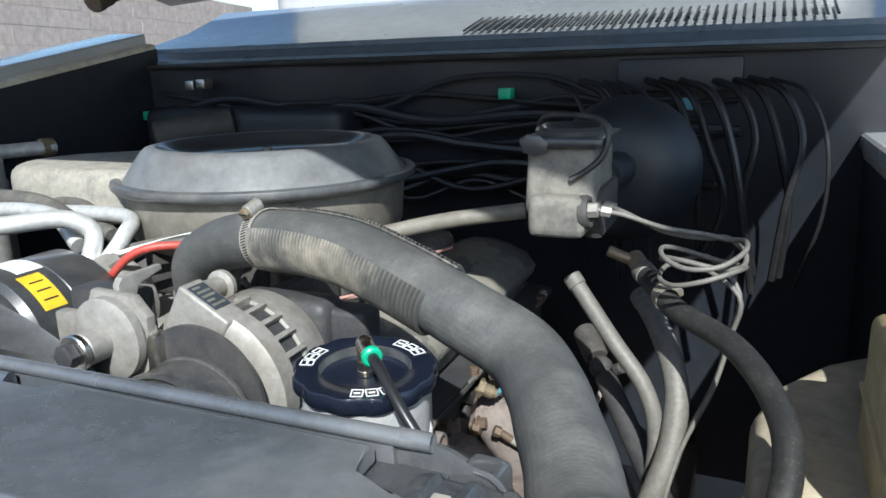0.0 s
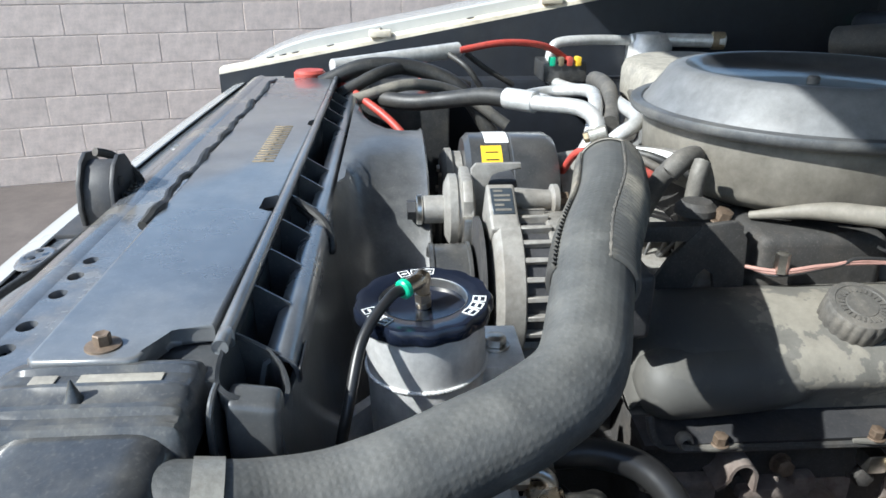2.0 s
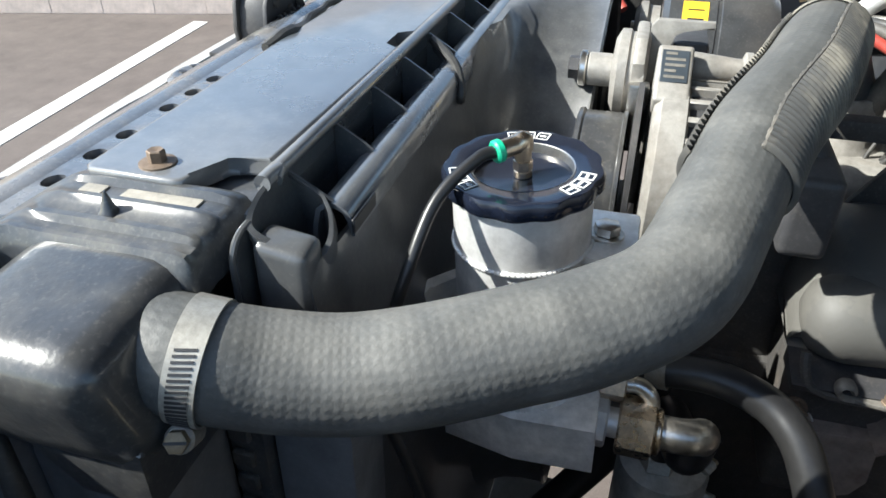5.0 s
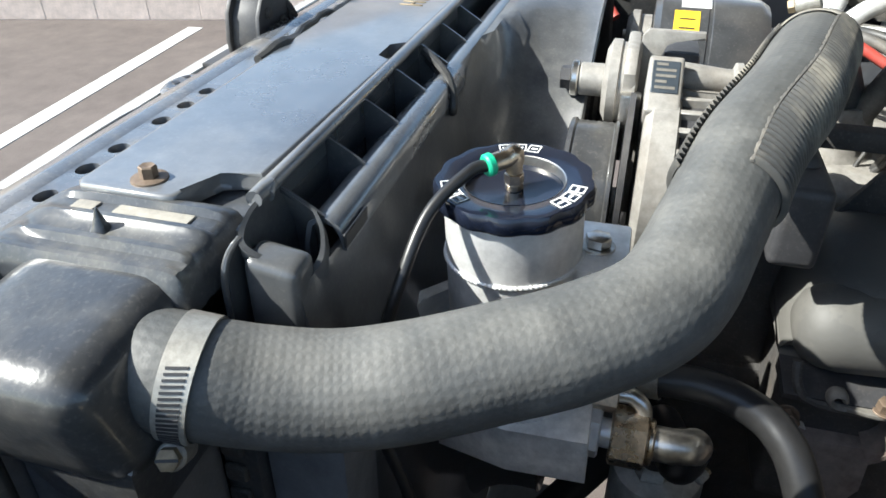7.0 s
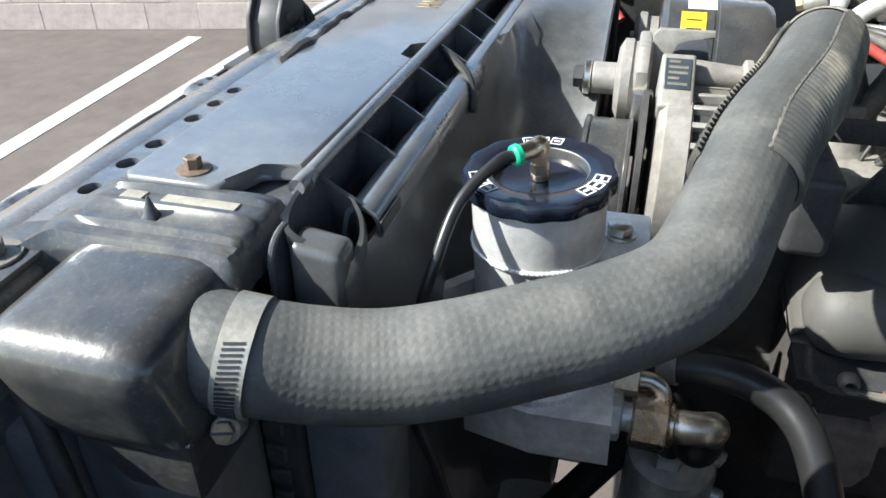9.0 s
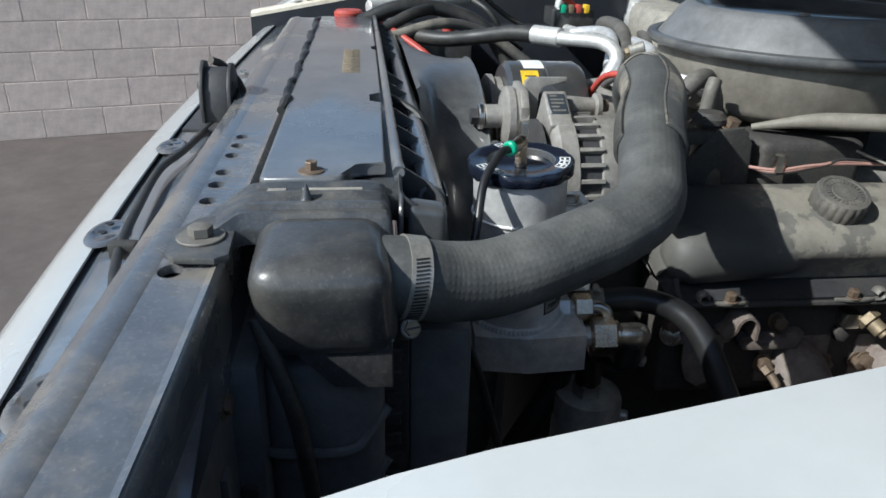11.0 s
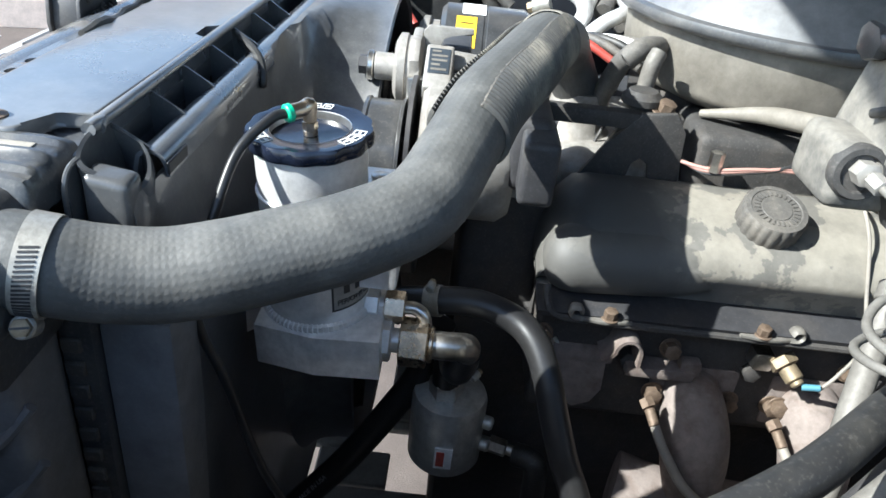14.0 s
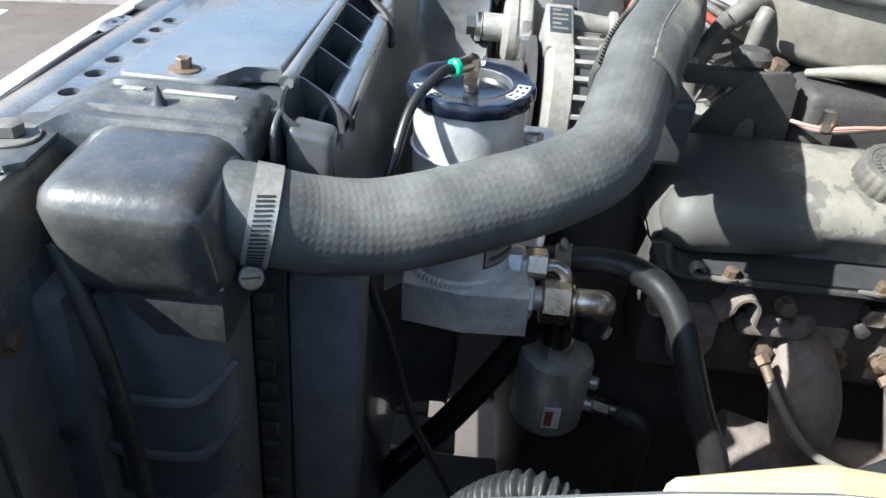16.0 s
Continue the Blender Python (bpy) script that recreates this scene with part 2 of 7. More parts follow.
def block_material():
    """Painted concrete block: each block a little different, pitted."""
    m = mat("painted_concrete_block", (0.65, 0.535, 0.465), 0.9, 0.0, (0.58, 0.475, 0.41), 0.6, 3, 140, 0.25)
    nt = m.node_tree
    n, l = nt.nodes, nt.links
    p = n["Principled BSDF"]
    src = p.inputs["Base Color"].links[0].from_socket
    info = n.new("ShaderNodeObjectInfo")
    mr = n.new("ShaderNodeMapRange")
    mr.inputs["To Min"].default_value = 0.95
    mr.inputs["To Max"].default_value = 1.04
    l.new(info.outputs["Random"], mr.inputs["Value"])
    hsv = n.new("ShaderNodeHueSaturation")
    l.new(mr.outputs["Result"], hsv.inputs["Value"])
    l.new(src, hsv.inputs["Color"])
    l.new(hsv.outputs["Color"], p.inputs["Base Color"])
    return m


def cover_material():
    """Valve cover paint: cream, peeling to grey, its front end dark with baked oil."""
    m = mat("peeling_valve_cover_paint", (0.235, 0.218, 0.183), 0.6, 0.0, (0.125, 0.121, 0.110), 0.8, 8.5, 130, 0.18, patch=(0.50, 0.515))
    nt = m.node_tree
    n, l = nt.nodes, nt.links
    p = n["Principled BSDF"]
    src = p.inputs["Base Color"].links[0].from_socket
    tc = n.new("ShaderNodeTexCoord")
    sep = n.new("ShaderNodeSeparateXYZ")
    noise_ = n.new("ShaderNodeTexNoise")
    noise_.inputs["Scale"].default_value = 24.0
    noise_.inputs["Detail"].default_value = 6
    l.new(tc.outputs["Object"], sep.inputs[0])
    l.new(tc.outputs["Object"], noise_.inputs["Vector"])
    add = n.new("ShaderNodeMath")
    add.operation = "MULTIPLY_ADD"
    add.inputs[1].default_value = 0.09
    l.new(noise_.outputs["Fac"], add.inputs[0])
    l.new(sep.outputs["Y"], add.inputs[2])
    mr = n.new("ShaderNodeMapRange")
    mr.inputs["From Min"].default_value = 0.510
    mr.inputs["From Max"].default_value = 0.485
    mr.inputs["To Max"].default_value = 0.86
    l.new(add.outputs[0], mr.inputs["Value"])
    mix = n.new("ShaderNodeMix")
    mix.data_type = "RGBA"
    mix.inputs[7].default_value = (0.085, 0.083, 0.078, 1)
    l.new(mr.outputs["Result"], mix.inputs[0])
    l.new(src, mix.inputs[6])
    l.new(mix.outputs[2], p.inputs["Base Color"])
    return m


M_VC = cover_material()
M_HOSE = hose_material()
M_CMU = block_material()


# ---- shape helpers ----
def part(name, bm, material, parent=None, label="", smooth=True, angle=40.0):
    me = bpy.data.meshes.new(name)
    bmesh.ops.recalc_face_normals(bm, faces=bm.faces)
    bm.to_mesh(me)
    bm.free()
    if smooth and len(me.polygons):
        me.shade_smooth()
        me.set_sharp_from_angle(angle=radians(angle))
    me.materials.append(material)
    ob = new(name, me)
    if parent is not None:
        ob.parent = parent
        ob.matrix_parent_inverse = origin_of(parent).inverted()
    if label:
        tagged(ob, label)
    return ob


def origin_of(ob):
    m = ob.matrix_basis.copy()
    while ob.parent is not None:
        m = ob.parent.matrix_basis @ ob.matrix_parent_inverse @ m
        ob = ob.parent
    return m


def thing(name, at, label, category, group="", kind=""):
    e = new(name)
    e.empty_display_size = 0.02
    e.location = at
    return tagged(e, label, category, group, kind)


def box(bm, x0, x1, y0, y1, z0, z1, bevel=0.0, seg=2, m=None):
    r = bmesh.ops.create_cube(bm, size=1.0)
    vs = r["verts"]
    for v in vs:
        v.co = Vector(((x0 + x1) / 2 + v.co.x * (x1 - x0), (y0 + y1) / 2 + v.co.y * (y1 - y0), (z0 + z1) / 2 + v.co.z * (z1 - z0)))
    if m is not None:
        for v in vs:
            v.co = m @ v.co
    if bevel > 0:
        es = list({e for v in vs for e in v.link_edges})
        bmesh.ops.bevel(bm, geom=es, offset=bevel, segments=seg, profile=0.6, affect="EDGES", clamp_overlap=True)
    return bm


def axis_matrix(a, b):
    a, b = Vector(a), Vector(b)
    return Matrix.Translation(a) @ (b - a).to_track_quat("Z", "Y").to_matrix().to_4x4()


def lathe(bm, profile, m=Matrix.Identity(4), n=32, caps=True, wave=None):
    """Turn (radius, height) pairs about the z axis of m. wave(k, angle): a factor on the radius of ring k."""
    rings = []
    for k, (r, z) in enumerate(profile):
        ring = []
        for i in range(n):
            a = 2 * math.pi * i / n
            rr = r * (wave(k, a) if wave else 1.0)
            ring.append(bm.verts.new(m @ Vector((rr * math.cos(a), rr * math.sin(a), z))))
        rings.append(ring)
    for a, b in zip(rings, rings[1:]):
        for i in range(n):
            bm.faces.new((a[i], a[(i + 1) % n], b[(i + 1) % n], b[i]))
    if caps:
        bm.faces.new(list(reversed(rings[0])))
        bm.faces.new(rings[-1])
    return bm


def rod(bm, a, b, r, n=20, bevel=0.0, r2=None):
    L = (Vector(b) - Vector(a)).length
    r2 = r if r2 is None else r2
    if bevel:
        prof = [(r - bevel, 0), (r, bevel), (r2, L - bevel), (r2 - bevel, L)]
    else:
        prof = [(r, 0), (r2, L)]
    return lathe(bm, prof, axis_matrix(a, b), n)


def smooth_path(pts, per=8):
    """Catmull-Rom through the points."""
    p = [Vector(q) for q in pts]
    p = [p[0] * 2 - p[1]] + p + [p[-1] * 2 - p[-2]]
    out = []
    for i in range(1, len(p) - 2):
        for k in range(per):
            t = k / per
            out.append(0.5 * (2 * p[i] + (p[i + 1] - p[i - 1]) * t + (2 * p[i - 1] - 5 * p[i] + 4 * p[i + 1] - p[i + 2]) * t * t
                              + (3 * p[i] - p[i - 1] - 3 * p[i + 1] + p[i + 2]) * t ** 3))
    out.append(p[-2])
    return out


def tube(bm, pts, r, n=14, per=8, caps=True, radius=None, start=0.0, end=2 * math.pi, up=(0, 0, 1)):
    """A round line along smooth points. radius(s): the radius at s metres. start, end: the arc of the ring that is built."""
    path = smooth_path(pts, per) if per > 1 else [Vector(q) for q in pts]
    full = abs(end - start - 2 * math.pi) < 1e-6
    uvl = bm.loops.layers.uv.verify()
    rings, s, ss = [], 0.0, []
    side = None
    for i, c in enumerate(path):
        d = (path[min(i + 1, len(path) - 1)] - path[max(i - 1, 0)]).normalized()
        if side is None:
            u = Vector(up)
            side = d.cross(u)
            if side.length < 1e-3:
                side = d.cross(Vector((1, 0, 0)))
            side.normalize()
        else:
            side = (side - d * side.dot(d)).normalized()
        upv = side.cross(d)
        if i:
            s += (c - path[i - 1]).length
        ss.append(s)
        rr = radius(s) if radius else r
        k = n if full else n + 1
        rings.append([bm.verts.new(c + rr * (math.cos(start + (end - start) * j / n) * side + math.sin(start + (end - start) * j / n) * upv)) for j in range(k)])
    for i, (a, b) in enumerate(zip(rings, rings[1:])):
        for j in range(n):
            f = bm.faces.new((a[j], a[(j + 1) % len(a)], b[(j + 1) % len(b)], b[j]))
            for lp, (uu, vv) in zip(f.loops, ((j, i), (j + 1, i), (j + 1, i + 1), (j, i + 1))):
                lp[uvl].uv = (ss[vv], uu / n * 2 * math.pi * r)
    if caps and full:
        bm.faces.new(list(reversed(rings[0])))
        bm.faces.new(rings[-1])
    return bm


def hexagon(bm, a, b, flats, chamfer=0.12, n=6, turn=0.0):
    """A hexagon bar from a to b, with chamfered ends."""
    r = flats / math.sqrt(3)
    L = (Vector(b) - Vector(a)).length
    c = r * chamfer
    return lathe(bm, [(r - c, 0), (r, c * 0.6), (r, L - c * 0.6), (r - c, L)], axis_matrix(a, b) @ Matrix.Rotation(turn, 4, "Z"), n)


def prism(bm, poly, z0, z1, m=Matrix.Identity(4), bevel=0.0, seg=2):
    """A flat plate of any outline (x, y), from z0 to z1."""
    lo = [bm.verts.new(m @ Vector((x, y, z0))) for x, y in poly]
    hi = [bm.verts.new(m @ Vector((x, y, z1))) for x, y in poly]
    fs = [bm.faces.new(list(reversed(lo))), bm.faces.new(hi)]
    k = len(poly)
    for i in range(k):
        fs.append(bm.faces.new((lo[i], lo[(i + 1) % k], hi[(i + 1) % k], hi[i])))
    if bevel:
        bmesh.ops.bevel(bm, geom=list(fs[0].edges) + list(fs[1].edges), offset=bevel, segments=seg, profile=0.6, affect="EDGES", clamp_overlap=True)
    return bm


def sweep_x(bm, profile, xs, shift=lambda x: (0.0, 0.0)):
    """A (y, z) profile carried along x, moved by shift(x)."""
    rows = [[bm.verts.new((x, y + shift(x)[0], z + shift(x)[1])) for y, z in profile] for x in xs]
    for a, b in zip(rows, rows[1:]):
        for i in range(len(profile) - 1):
            bm.faces.new((a[i], a[i + 1], b[i + 1], b[i]))
    return rows


def thicken(bm, d):
    bmesh.ops.recalc_face_normals(bm, faces=bm.faces)
    bmesh.ops.solidify(bm, geom=list(bm.faces), thickness=d)
    return bm


def bm_new():
    return bmesh.new()


def bolt(name, at, up, flats, height, material, parent=None, washer=0.0, label="", category="bolt", group=""):
    """A hexagon bolt head on an optional washer. Top-level unless it has a parent."""
    at, up = Vector(at), Vector(up).normalized()
    bm = bm_new()
    z = 0.0
    if washer:
        rod(bm, at, at + up * 0.0016, washer, 20, 0.0004)
        z = 0.0016
    hexagon(bm, at + up * z, at + up * (z + height), flats, turn=at.x * 40)
    ob = part(name, bm, material, parent, "" if parent else "")
    if parent is None:
        tagged(ob, label, category, group)
    return ob


# ---- the lot: ground, painted line, block wall ----
def build_ground():
    bm = bm_new()
    bmesh.ops.create_grid(bm, x_segments=40, y_segments=40, size=60)
    tagged(part("ground", bm, M_ASPHALT), "worn brown-grey asphalt of a parking lot", "ground", kind="structure")
    bm = bm_new()
    a, b, w = Vector((-3.97, -2.62, 0)), Vector((0.6, -2.27, 0)), 0.050
    s = (b - a).normalized().cross(Vector((0, 0, 1))) * w
    prism(bm, [((a + s).x, (a + s).y), ((b + s).x, (b + s).y), ((b - s).x, (b - s).y), ((a - s).x, (a - s).y)], 0.0, 0.004)
    tagged(part("parking_line", bm, M_STRIPE, smooth=False), "white painted parking line on the asphalt", "road marking", kind="structure")


build_ground()

# ---- truck body: support panel, fenders, firewall, hood ----
HOLE_Z = 1.1600
BAY_NEAR, BAY_FAR, FIREWALL = 0.28, -1.20, 1.16


def front_y(x):
    """The front of the truck bows forward in the middle."""
    return 0.040 + 0.03 * ((x + 0.40) / 0.6) ** 2 * (0.35 if x < -0.4 else 1.0)


def build_support():
    th = thing("radiator_support", (-0.45, -0.1, 1.05), "glossy black painted steel radiator support panel, scratched and dusty", "radiator support")
    xs = [-1.22 + 1.66 * i / 60 for i in range(61)]
    bm = bm_new()
    sweep_x(bm, [(-0.232, 1.06), (-0.236, 1.100), (-0.228, 1.118), (-0.214, 1.126), (-0.17, 1.133), (-0.128, 1.140), (-0.118, 1.137), (-0.112, 1.137)],
            xs, lambda x: (front_y(x), 0.0))
    thicken(bm, 0.0015)
    part("front_panel", bm, M_PANEL, th)
    bm = bm_new()
    sweep_x(bm, [(-0.242, 1.04), (-0.246, 1.098), (-0.240, 1.117), (-0.230, 1.1245), (-0.216, 1.1282), (-0.209, 1.1292)], xs, lambda x: (front_y(x), 0.002))
    thicken(bm, 0.002)
    part("white_front_edge", bm, M_WHITE, th, "white painted outer edge")
    bar = [-1.0 + 1.36 * i / 40 for i in range(41)]
    bend = lambda x: (-0.10 * max(0, x - 0.12) ** 2, -0.02 * max(0, x - 0.15))
    bm = bm_new()
    sweep_x(bm, [(-0.110, 1.120), (-0.108, 1.158), (-0.102, 1.1665), (-0.088, 1.1705), (-0.081, 1.168)], bar, bend)
    thicken(bm, 0.0018)
    part("tie_bar_front", bm, M_BAR, th, "raised channel along the panel")
    bm = bm_new()
    sweep_x(bm, [(-0.053, 1.168), (-0.0495, 1.169), (-0.0465, 1.166), (-0.0455, 1.158), (-0.0455, 1.105)], bar, bend)
    thicken(bm, 0.0018)
    part("tie_bar_rear", bm, M_BAR, th)
    # flat of the channel with real holes punched through it
    bm = bm_new()
    holes = [(-0.167, 0.0066, 0.0052), (-0.140, 0.0066, 0.0052), (-0.112, 0.0070, 0.0056), (-0.069, 0.0070, 0.0058), (-0.041, 0.0072, 0.0060), (-0.008, 0.0070, 0.0058), (0.100, 0.0085, 0.0068)]
    x = -1.0
    for hx, rx, ry in holes + [(0.36 + 0.012, 0, 0)]:
        x1 = hx - 0.012
        n = max(1, int((x1 - x) / 0.035))
        for k in range(n):
            xa, xb = x + (x1 - x) * k / n, x + (x1 - x) * (k + 1) / n
            bm.faces.new([bm.verts.new((q, y + bend(q)[0], 1.168 + bend(q)[1])) for q, y in ((xa, -0.081), (xb, -0.081), (xb, -0.053), (xa, -0.053))])
        if rx:
            outer, inner, low = [], [], []
            for k in range(24):
                a = 2 * math.pi * k / 24
                c, s = math.cos(a), math.sin(a)
                w = 0.012 / max(abs(c), abs(s))
                outer.append(bm.verts.new((hx + w * c, -0.067 + max(-0.014, min(0.014, w * s * 1.1667)), 1.168)))
                inner.append(bm.verts.new((hx + rx * c, -0.0735 + ry * s, 1.1676)))
                low.append(bm.verts.new((hx + rx * c * 0.94, -0.0735 + ry * s * 0.94, 1.1625)))
            for k in range(24):
                j = (k + 1) % 24
                bm.faces.new((outer[k], outer[j], inner[j], inner[k]))
                bm.faces.new((inner[k], inner[j], low[j], low[k]))
        x = hx + 0.012
    part("punched_flat", bm, M_BAR, th, "flat strip with a row of punched holes")
    bm = bm_new()
    box(bm, -1.0, 0.34, -0.105, -0.049, 1.05, 1.135, 0.004)
    part("channel_floor", bm, M_DEEP, th)
    # stamped channels, raised pads and a lip on the panel
    for x0, x1, y, w in ((0.12, 0.34, -0.104, 0.007), (-0.75, -0.50, -0.120, 0.008)):
        bm = bm_new()
        box(bm, x0, x1, y - w, y + w, 1.128, 1.1395, 0.005, 3)
        part("stamped_rib", bm, M_PANEL, th)
    for x, y in ((0.165, -0.190), (-0.039, -0.205), (-0.26, -0.2)):
        bm = bm_new()
        lathe(bm, [(0.026, 0), (0.023, 0.0016), (0.018, 0.0018), (0.014, 0.0002)], Matrix.Translation((x, y + front_y(x), 1.132)) @ Matrix.Diagonal((1, 0.55, 1, 1)), 24)
        part("slotted_pad", bm, M_BAR, th)
        # dark discs laid on the pad for the shade of two holes
        for k in (-1, 1):
            bm = bm_new()
            lathe(bm, [(0.0035, 0), (0.003, 0.001)], Matrix.Translation((x + 0.008 * k, y + front_y(x), 1.1358)), 12)
            part("small_hole_shade", bm, M_INK_SHADE, th)
    for x, y in ((-0.32, -0.19), (-0.62, -0.18)):
        bolt("panel_screw", (x, y + front_y(x), 1.134), (0, 0, 1), 0.008, 0.004, M_STEEL, th, washer=0.008)
    return th


build_support()


def build_strap():
    """Top strap that holds the near tank: a stamped ledge stepping down towards the tank, its foot bolted to the support."""
    th = thing("radiator_strap", (0.03, 0.0, 1.15), "black stamped steel strap bolted over the radiator end", "bracket")
    steps = ((0.002, 1.1835), (0.008, 1.1868), (0.0115, 1.1868), (0.0135, 1.1832), (0.0225, 1.1830), (0.0250, 1.1862), (0.0285, 1.1866), (0.0310, 1.1838), (0.0385, 1.1822), (0.0400, 1.1846), (0.0435, 1.1846),
             (0.0455, 1.1812), (0.0500, 1.1806), (0.0520, 1.1824), (0.0545, 1.1818), (0.0580, 1.1765), (0.0590, 1.1720), (0.0592, 1.1640))
    bm = bm_new()
    ys = [-0.0660, -0.0600, -0.0520, -0.0445, -0.040, -0.034, -0.02, 0.0, 0.02, 0.034, 0.041, 0.045, 0.0475, 0.049, 0.0500]
    drop = [0.0135, 0.0100, 0.0050, 0.0012, 0.0, 0.0, 0.0, 0.0, 0.0, 0.0, 0.0006, 0.002, 0.006, 0.012, 0.022]
    rows = []
    for x, z in steps:
        keep = [1.0 - min(1.0, max(0.0, (abs(y - 0.004) - 0.034) / 0.012)) for y in ys]
        rows.append([bm.verts.new((x + (0.016 * max(0.0, -0.042 - y) / 0.024 if y < -0.042 else 0.0), y, (1.1835 + (z - 1.1835) * (0.25 + 0.75 * k) if z > 1.18 else z) - d)) for y, d, k in zip(ys, drop, keep)])
    for p, q in zip(rows, rows[1:]):
        for i in range(len(p) - 1):
            bm.faces.new((p[i], p[i + 1], q[i + 1], q[i]))
    thicken(bm, 0.0018)
    part("ledge", bm, M_STRAP, th)
    for y0, y1 in ((-0.030, -0.018), (-0.008, 0.031)):
        bm = bm_new()
        box(bm, 0.0142, 0.0218, y0, y1, 1.1816, 1.1842, 0.0008, 2)
        part("dusty_recess", bm, M_DUSTY, th, "stamped recess filled with pale dust")
    bm = bm_new()
    prism(bm, [(0.030, -0.046), (0.094, -0.043), (0.100, -0.050), (0.098, -0.072), (0.090, -0.079), (0.060, -0.080), (0.040, -0.070)], 1.1705, 1.1745, bevel=0.0012)
    part("foot", bm, M_STRAP, th)
    bm = bm_new()
    lathe(bm, [(0.0050, 0), (0.0034, 0.0025), (0.0012, 0.0090), (0.0005, 0.0110)], Matrix.Translation((0.034, -0.004, 1.1825)), 12)
    part("spike", bm, M_TANK, th, "pointed plastic locating stud")
    bolt("strap_bolt", (0.071, -0.062, 1.1745), (0, 0, 1), 0.0125, 0.0062, M_LINE, th, washer=0.0140)
    return th


build_strap()


def build_baffles():
    sb = thing("side_baffle", (0.2, -0.051, 0.55), "dark steel baffle beside the radiator", "panel")
    bm = bm_new()
    box(bm, 0.040, 0.36, -0.054, -0.048, 0.55, 1.125, 0.002)
    part("sheet", bm, M_HAZE_DUST, sb)
    for x in (0.15, 0.235):
        bm = bm_new()
        box(bm, x - 0.006, x + 0.006, -0.049, -0.0435, 0.58, 1.07, 0.0026, 2)
        part("pressed_rib", bm, M_HAZE_DUST, sb)
    for x, z in ((0.13, 1.10), (0.26, 1.09), (0.19, 0.86)):
        bolt("baffle_screw", (x, -0.048, z), (0, 1, 0), 0.010, 0.004, M_RUST, sb, washer=0.009)
    sl = thing("radiator_seal", (0.045, -0.04, 0.5), "dark foam seal between radiator and support", "seal")
    bm = bm_new()
    box(bm, -0.02, 0.11, -0.052, -0.031, 0.50, 1.11, 0.004)
    part("foam_strip", bm, M_HAZE_DUST, sl)
    for z in (0.68, 0.86, 1.02):
        bm = bm_new()
        rod(bm, (0.1095, -0.042, z), (0.1135, -0.042, z), 0.006, 14, 0.001)
        part("push_clip", bm, M_CAST, sl, "black push-in clip")
    bm = bm_new()
    box(bm, 0.315, 0.325, -0.05, 1.15, 0.50, 1.12, 0.002)
    tagged(part("wheelhouse_liner", bm, M_DEEP), "dark inner splash panel under the near fender", "panel")


build_baffles()


def build_latch():
    th = thing("hood_latch", (-0.338, -0.123, 1.14), "greasy black steel hood latch standing on the support panel", "latch")
    at = Matrix.Translation((-0.338, -0.123, 1.137))
    side = at @ Matrix.Rotation(radians(90), 4, "X")
    bm = bm_new()
    prism(bm, [(-0.040, -0.030), (0.052, -0.030), (0.052, 0.012), (0.030, 0.034), (-0.040, 0.034)], 0.002, 0.006, at, 0.001)
    part("base_plate", bm, M_DEEP, th)
    outline = [(-0.026, 0.0), (0.030, 0.0), (0.034, 0.022), (0.030, 0.044), (0.018, 0.060), (0.004, 0.067), (-0.012, 0.064), (-0.024, 0.052), (-0.030, 0.036), (-0.030, 0.014)]
    for z0, z1, k in ((0.010, 0.014, 1.0), (-0.018, -0.014, 0.96)):
        bm = bm_new()
        prism(bm, [(x * k, z * k) for x, z in outline], z0, z1, side, 0.0012)
        part("side_plate", bm, M_DEEP, th)
    bm = bm_new()
    prism(bm, [(-0.028, 0.0), (0.027, 0.0), (0.030, 0.020), (0.026, 0.040), (0.014, 0.056), (0.002, 0.060), (-0.008, 0.054), (-0.020, 0.052), (-0.027, 0.034)], -0.0145, 0.0105, side, 0.003)
    part("claw", bm, M_DEEP, th, "greasy worn latch claw")
    bm = bm_new()
    tube(bm, [at @ Vector(p) for p in ((-0.026, 0.020, 0.006), (-0.032, 0.022, 0.022), (-0.030, 0.018, 0.036), (-0.022, 0.012, 0.048), (-0.012, 0.004, 0.060), (0.0, -0.004, 0.066))], 0.0042, 8, 6)
    part("hook", bm, M_CAST, th)
    for x, z in ((-0.014, 0.030), (0.012, 0.042)):
        bm = bm_new()
        rod(bm, at @ Vector((x, -0.018, z)), at @ Vector((x, 0.021, z)), 0.0046, 12, 0.001)
        part("pivot_pin", bm, M_CAST, th)
    bm = bm_new()
    tube(bm, [at @ Vector((-0.022 + 0.0022 * k, 0.022 + 0.005 * math.sin(k * 1.57), 0.026 + 0.005 * math.cos(k * 1.57))) for k in range(20)], 0.0013, 6, 3)
    part("spring", bm, M_CAST, th)
    bm = bm_new()
    tube(bm, [(-0.31, -0.128, 1.1415), (-0.222, -0.136, 1.1405), (-0.162, -0.146, 1.1395), (-0.066, -0.139, 1.1405), (-0.003, -0.132, 1.1410), (0.04, -0.124, 1.1415), (0.070, -0.116, 1.1420), (0.086, -0.111, 1.143), (0.094, -0.110, 1.144)], 0.0034, 10, 8)
    tagged(part("release_cable", bm, M_RUBBER), "black hood release cable lying along the support panel", "cable")
    bm = bm_new()
    box(bm, 0.003, 0.013, -0.137, -0.119, 1.134, 1.1455, 0.002)
    tagged(part("cable_clip", bm, M_CAST), "small steel clip holding the release cable", "clip")


build_latch()


def fender_z(y, near=False):
    return 1.174 + 0.20 * min(y, 0.22) if near else 1.216 + 0.185 * y


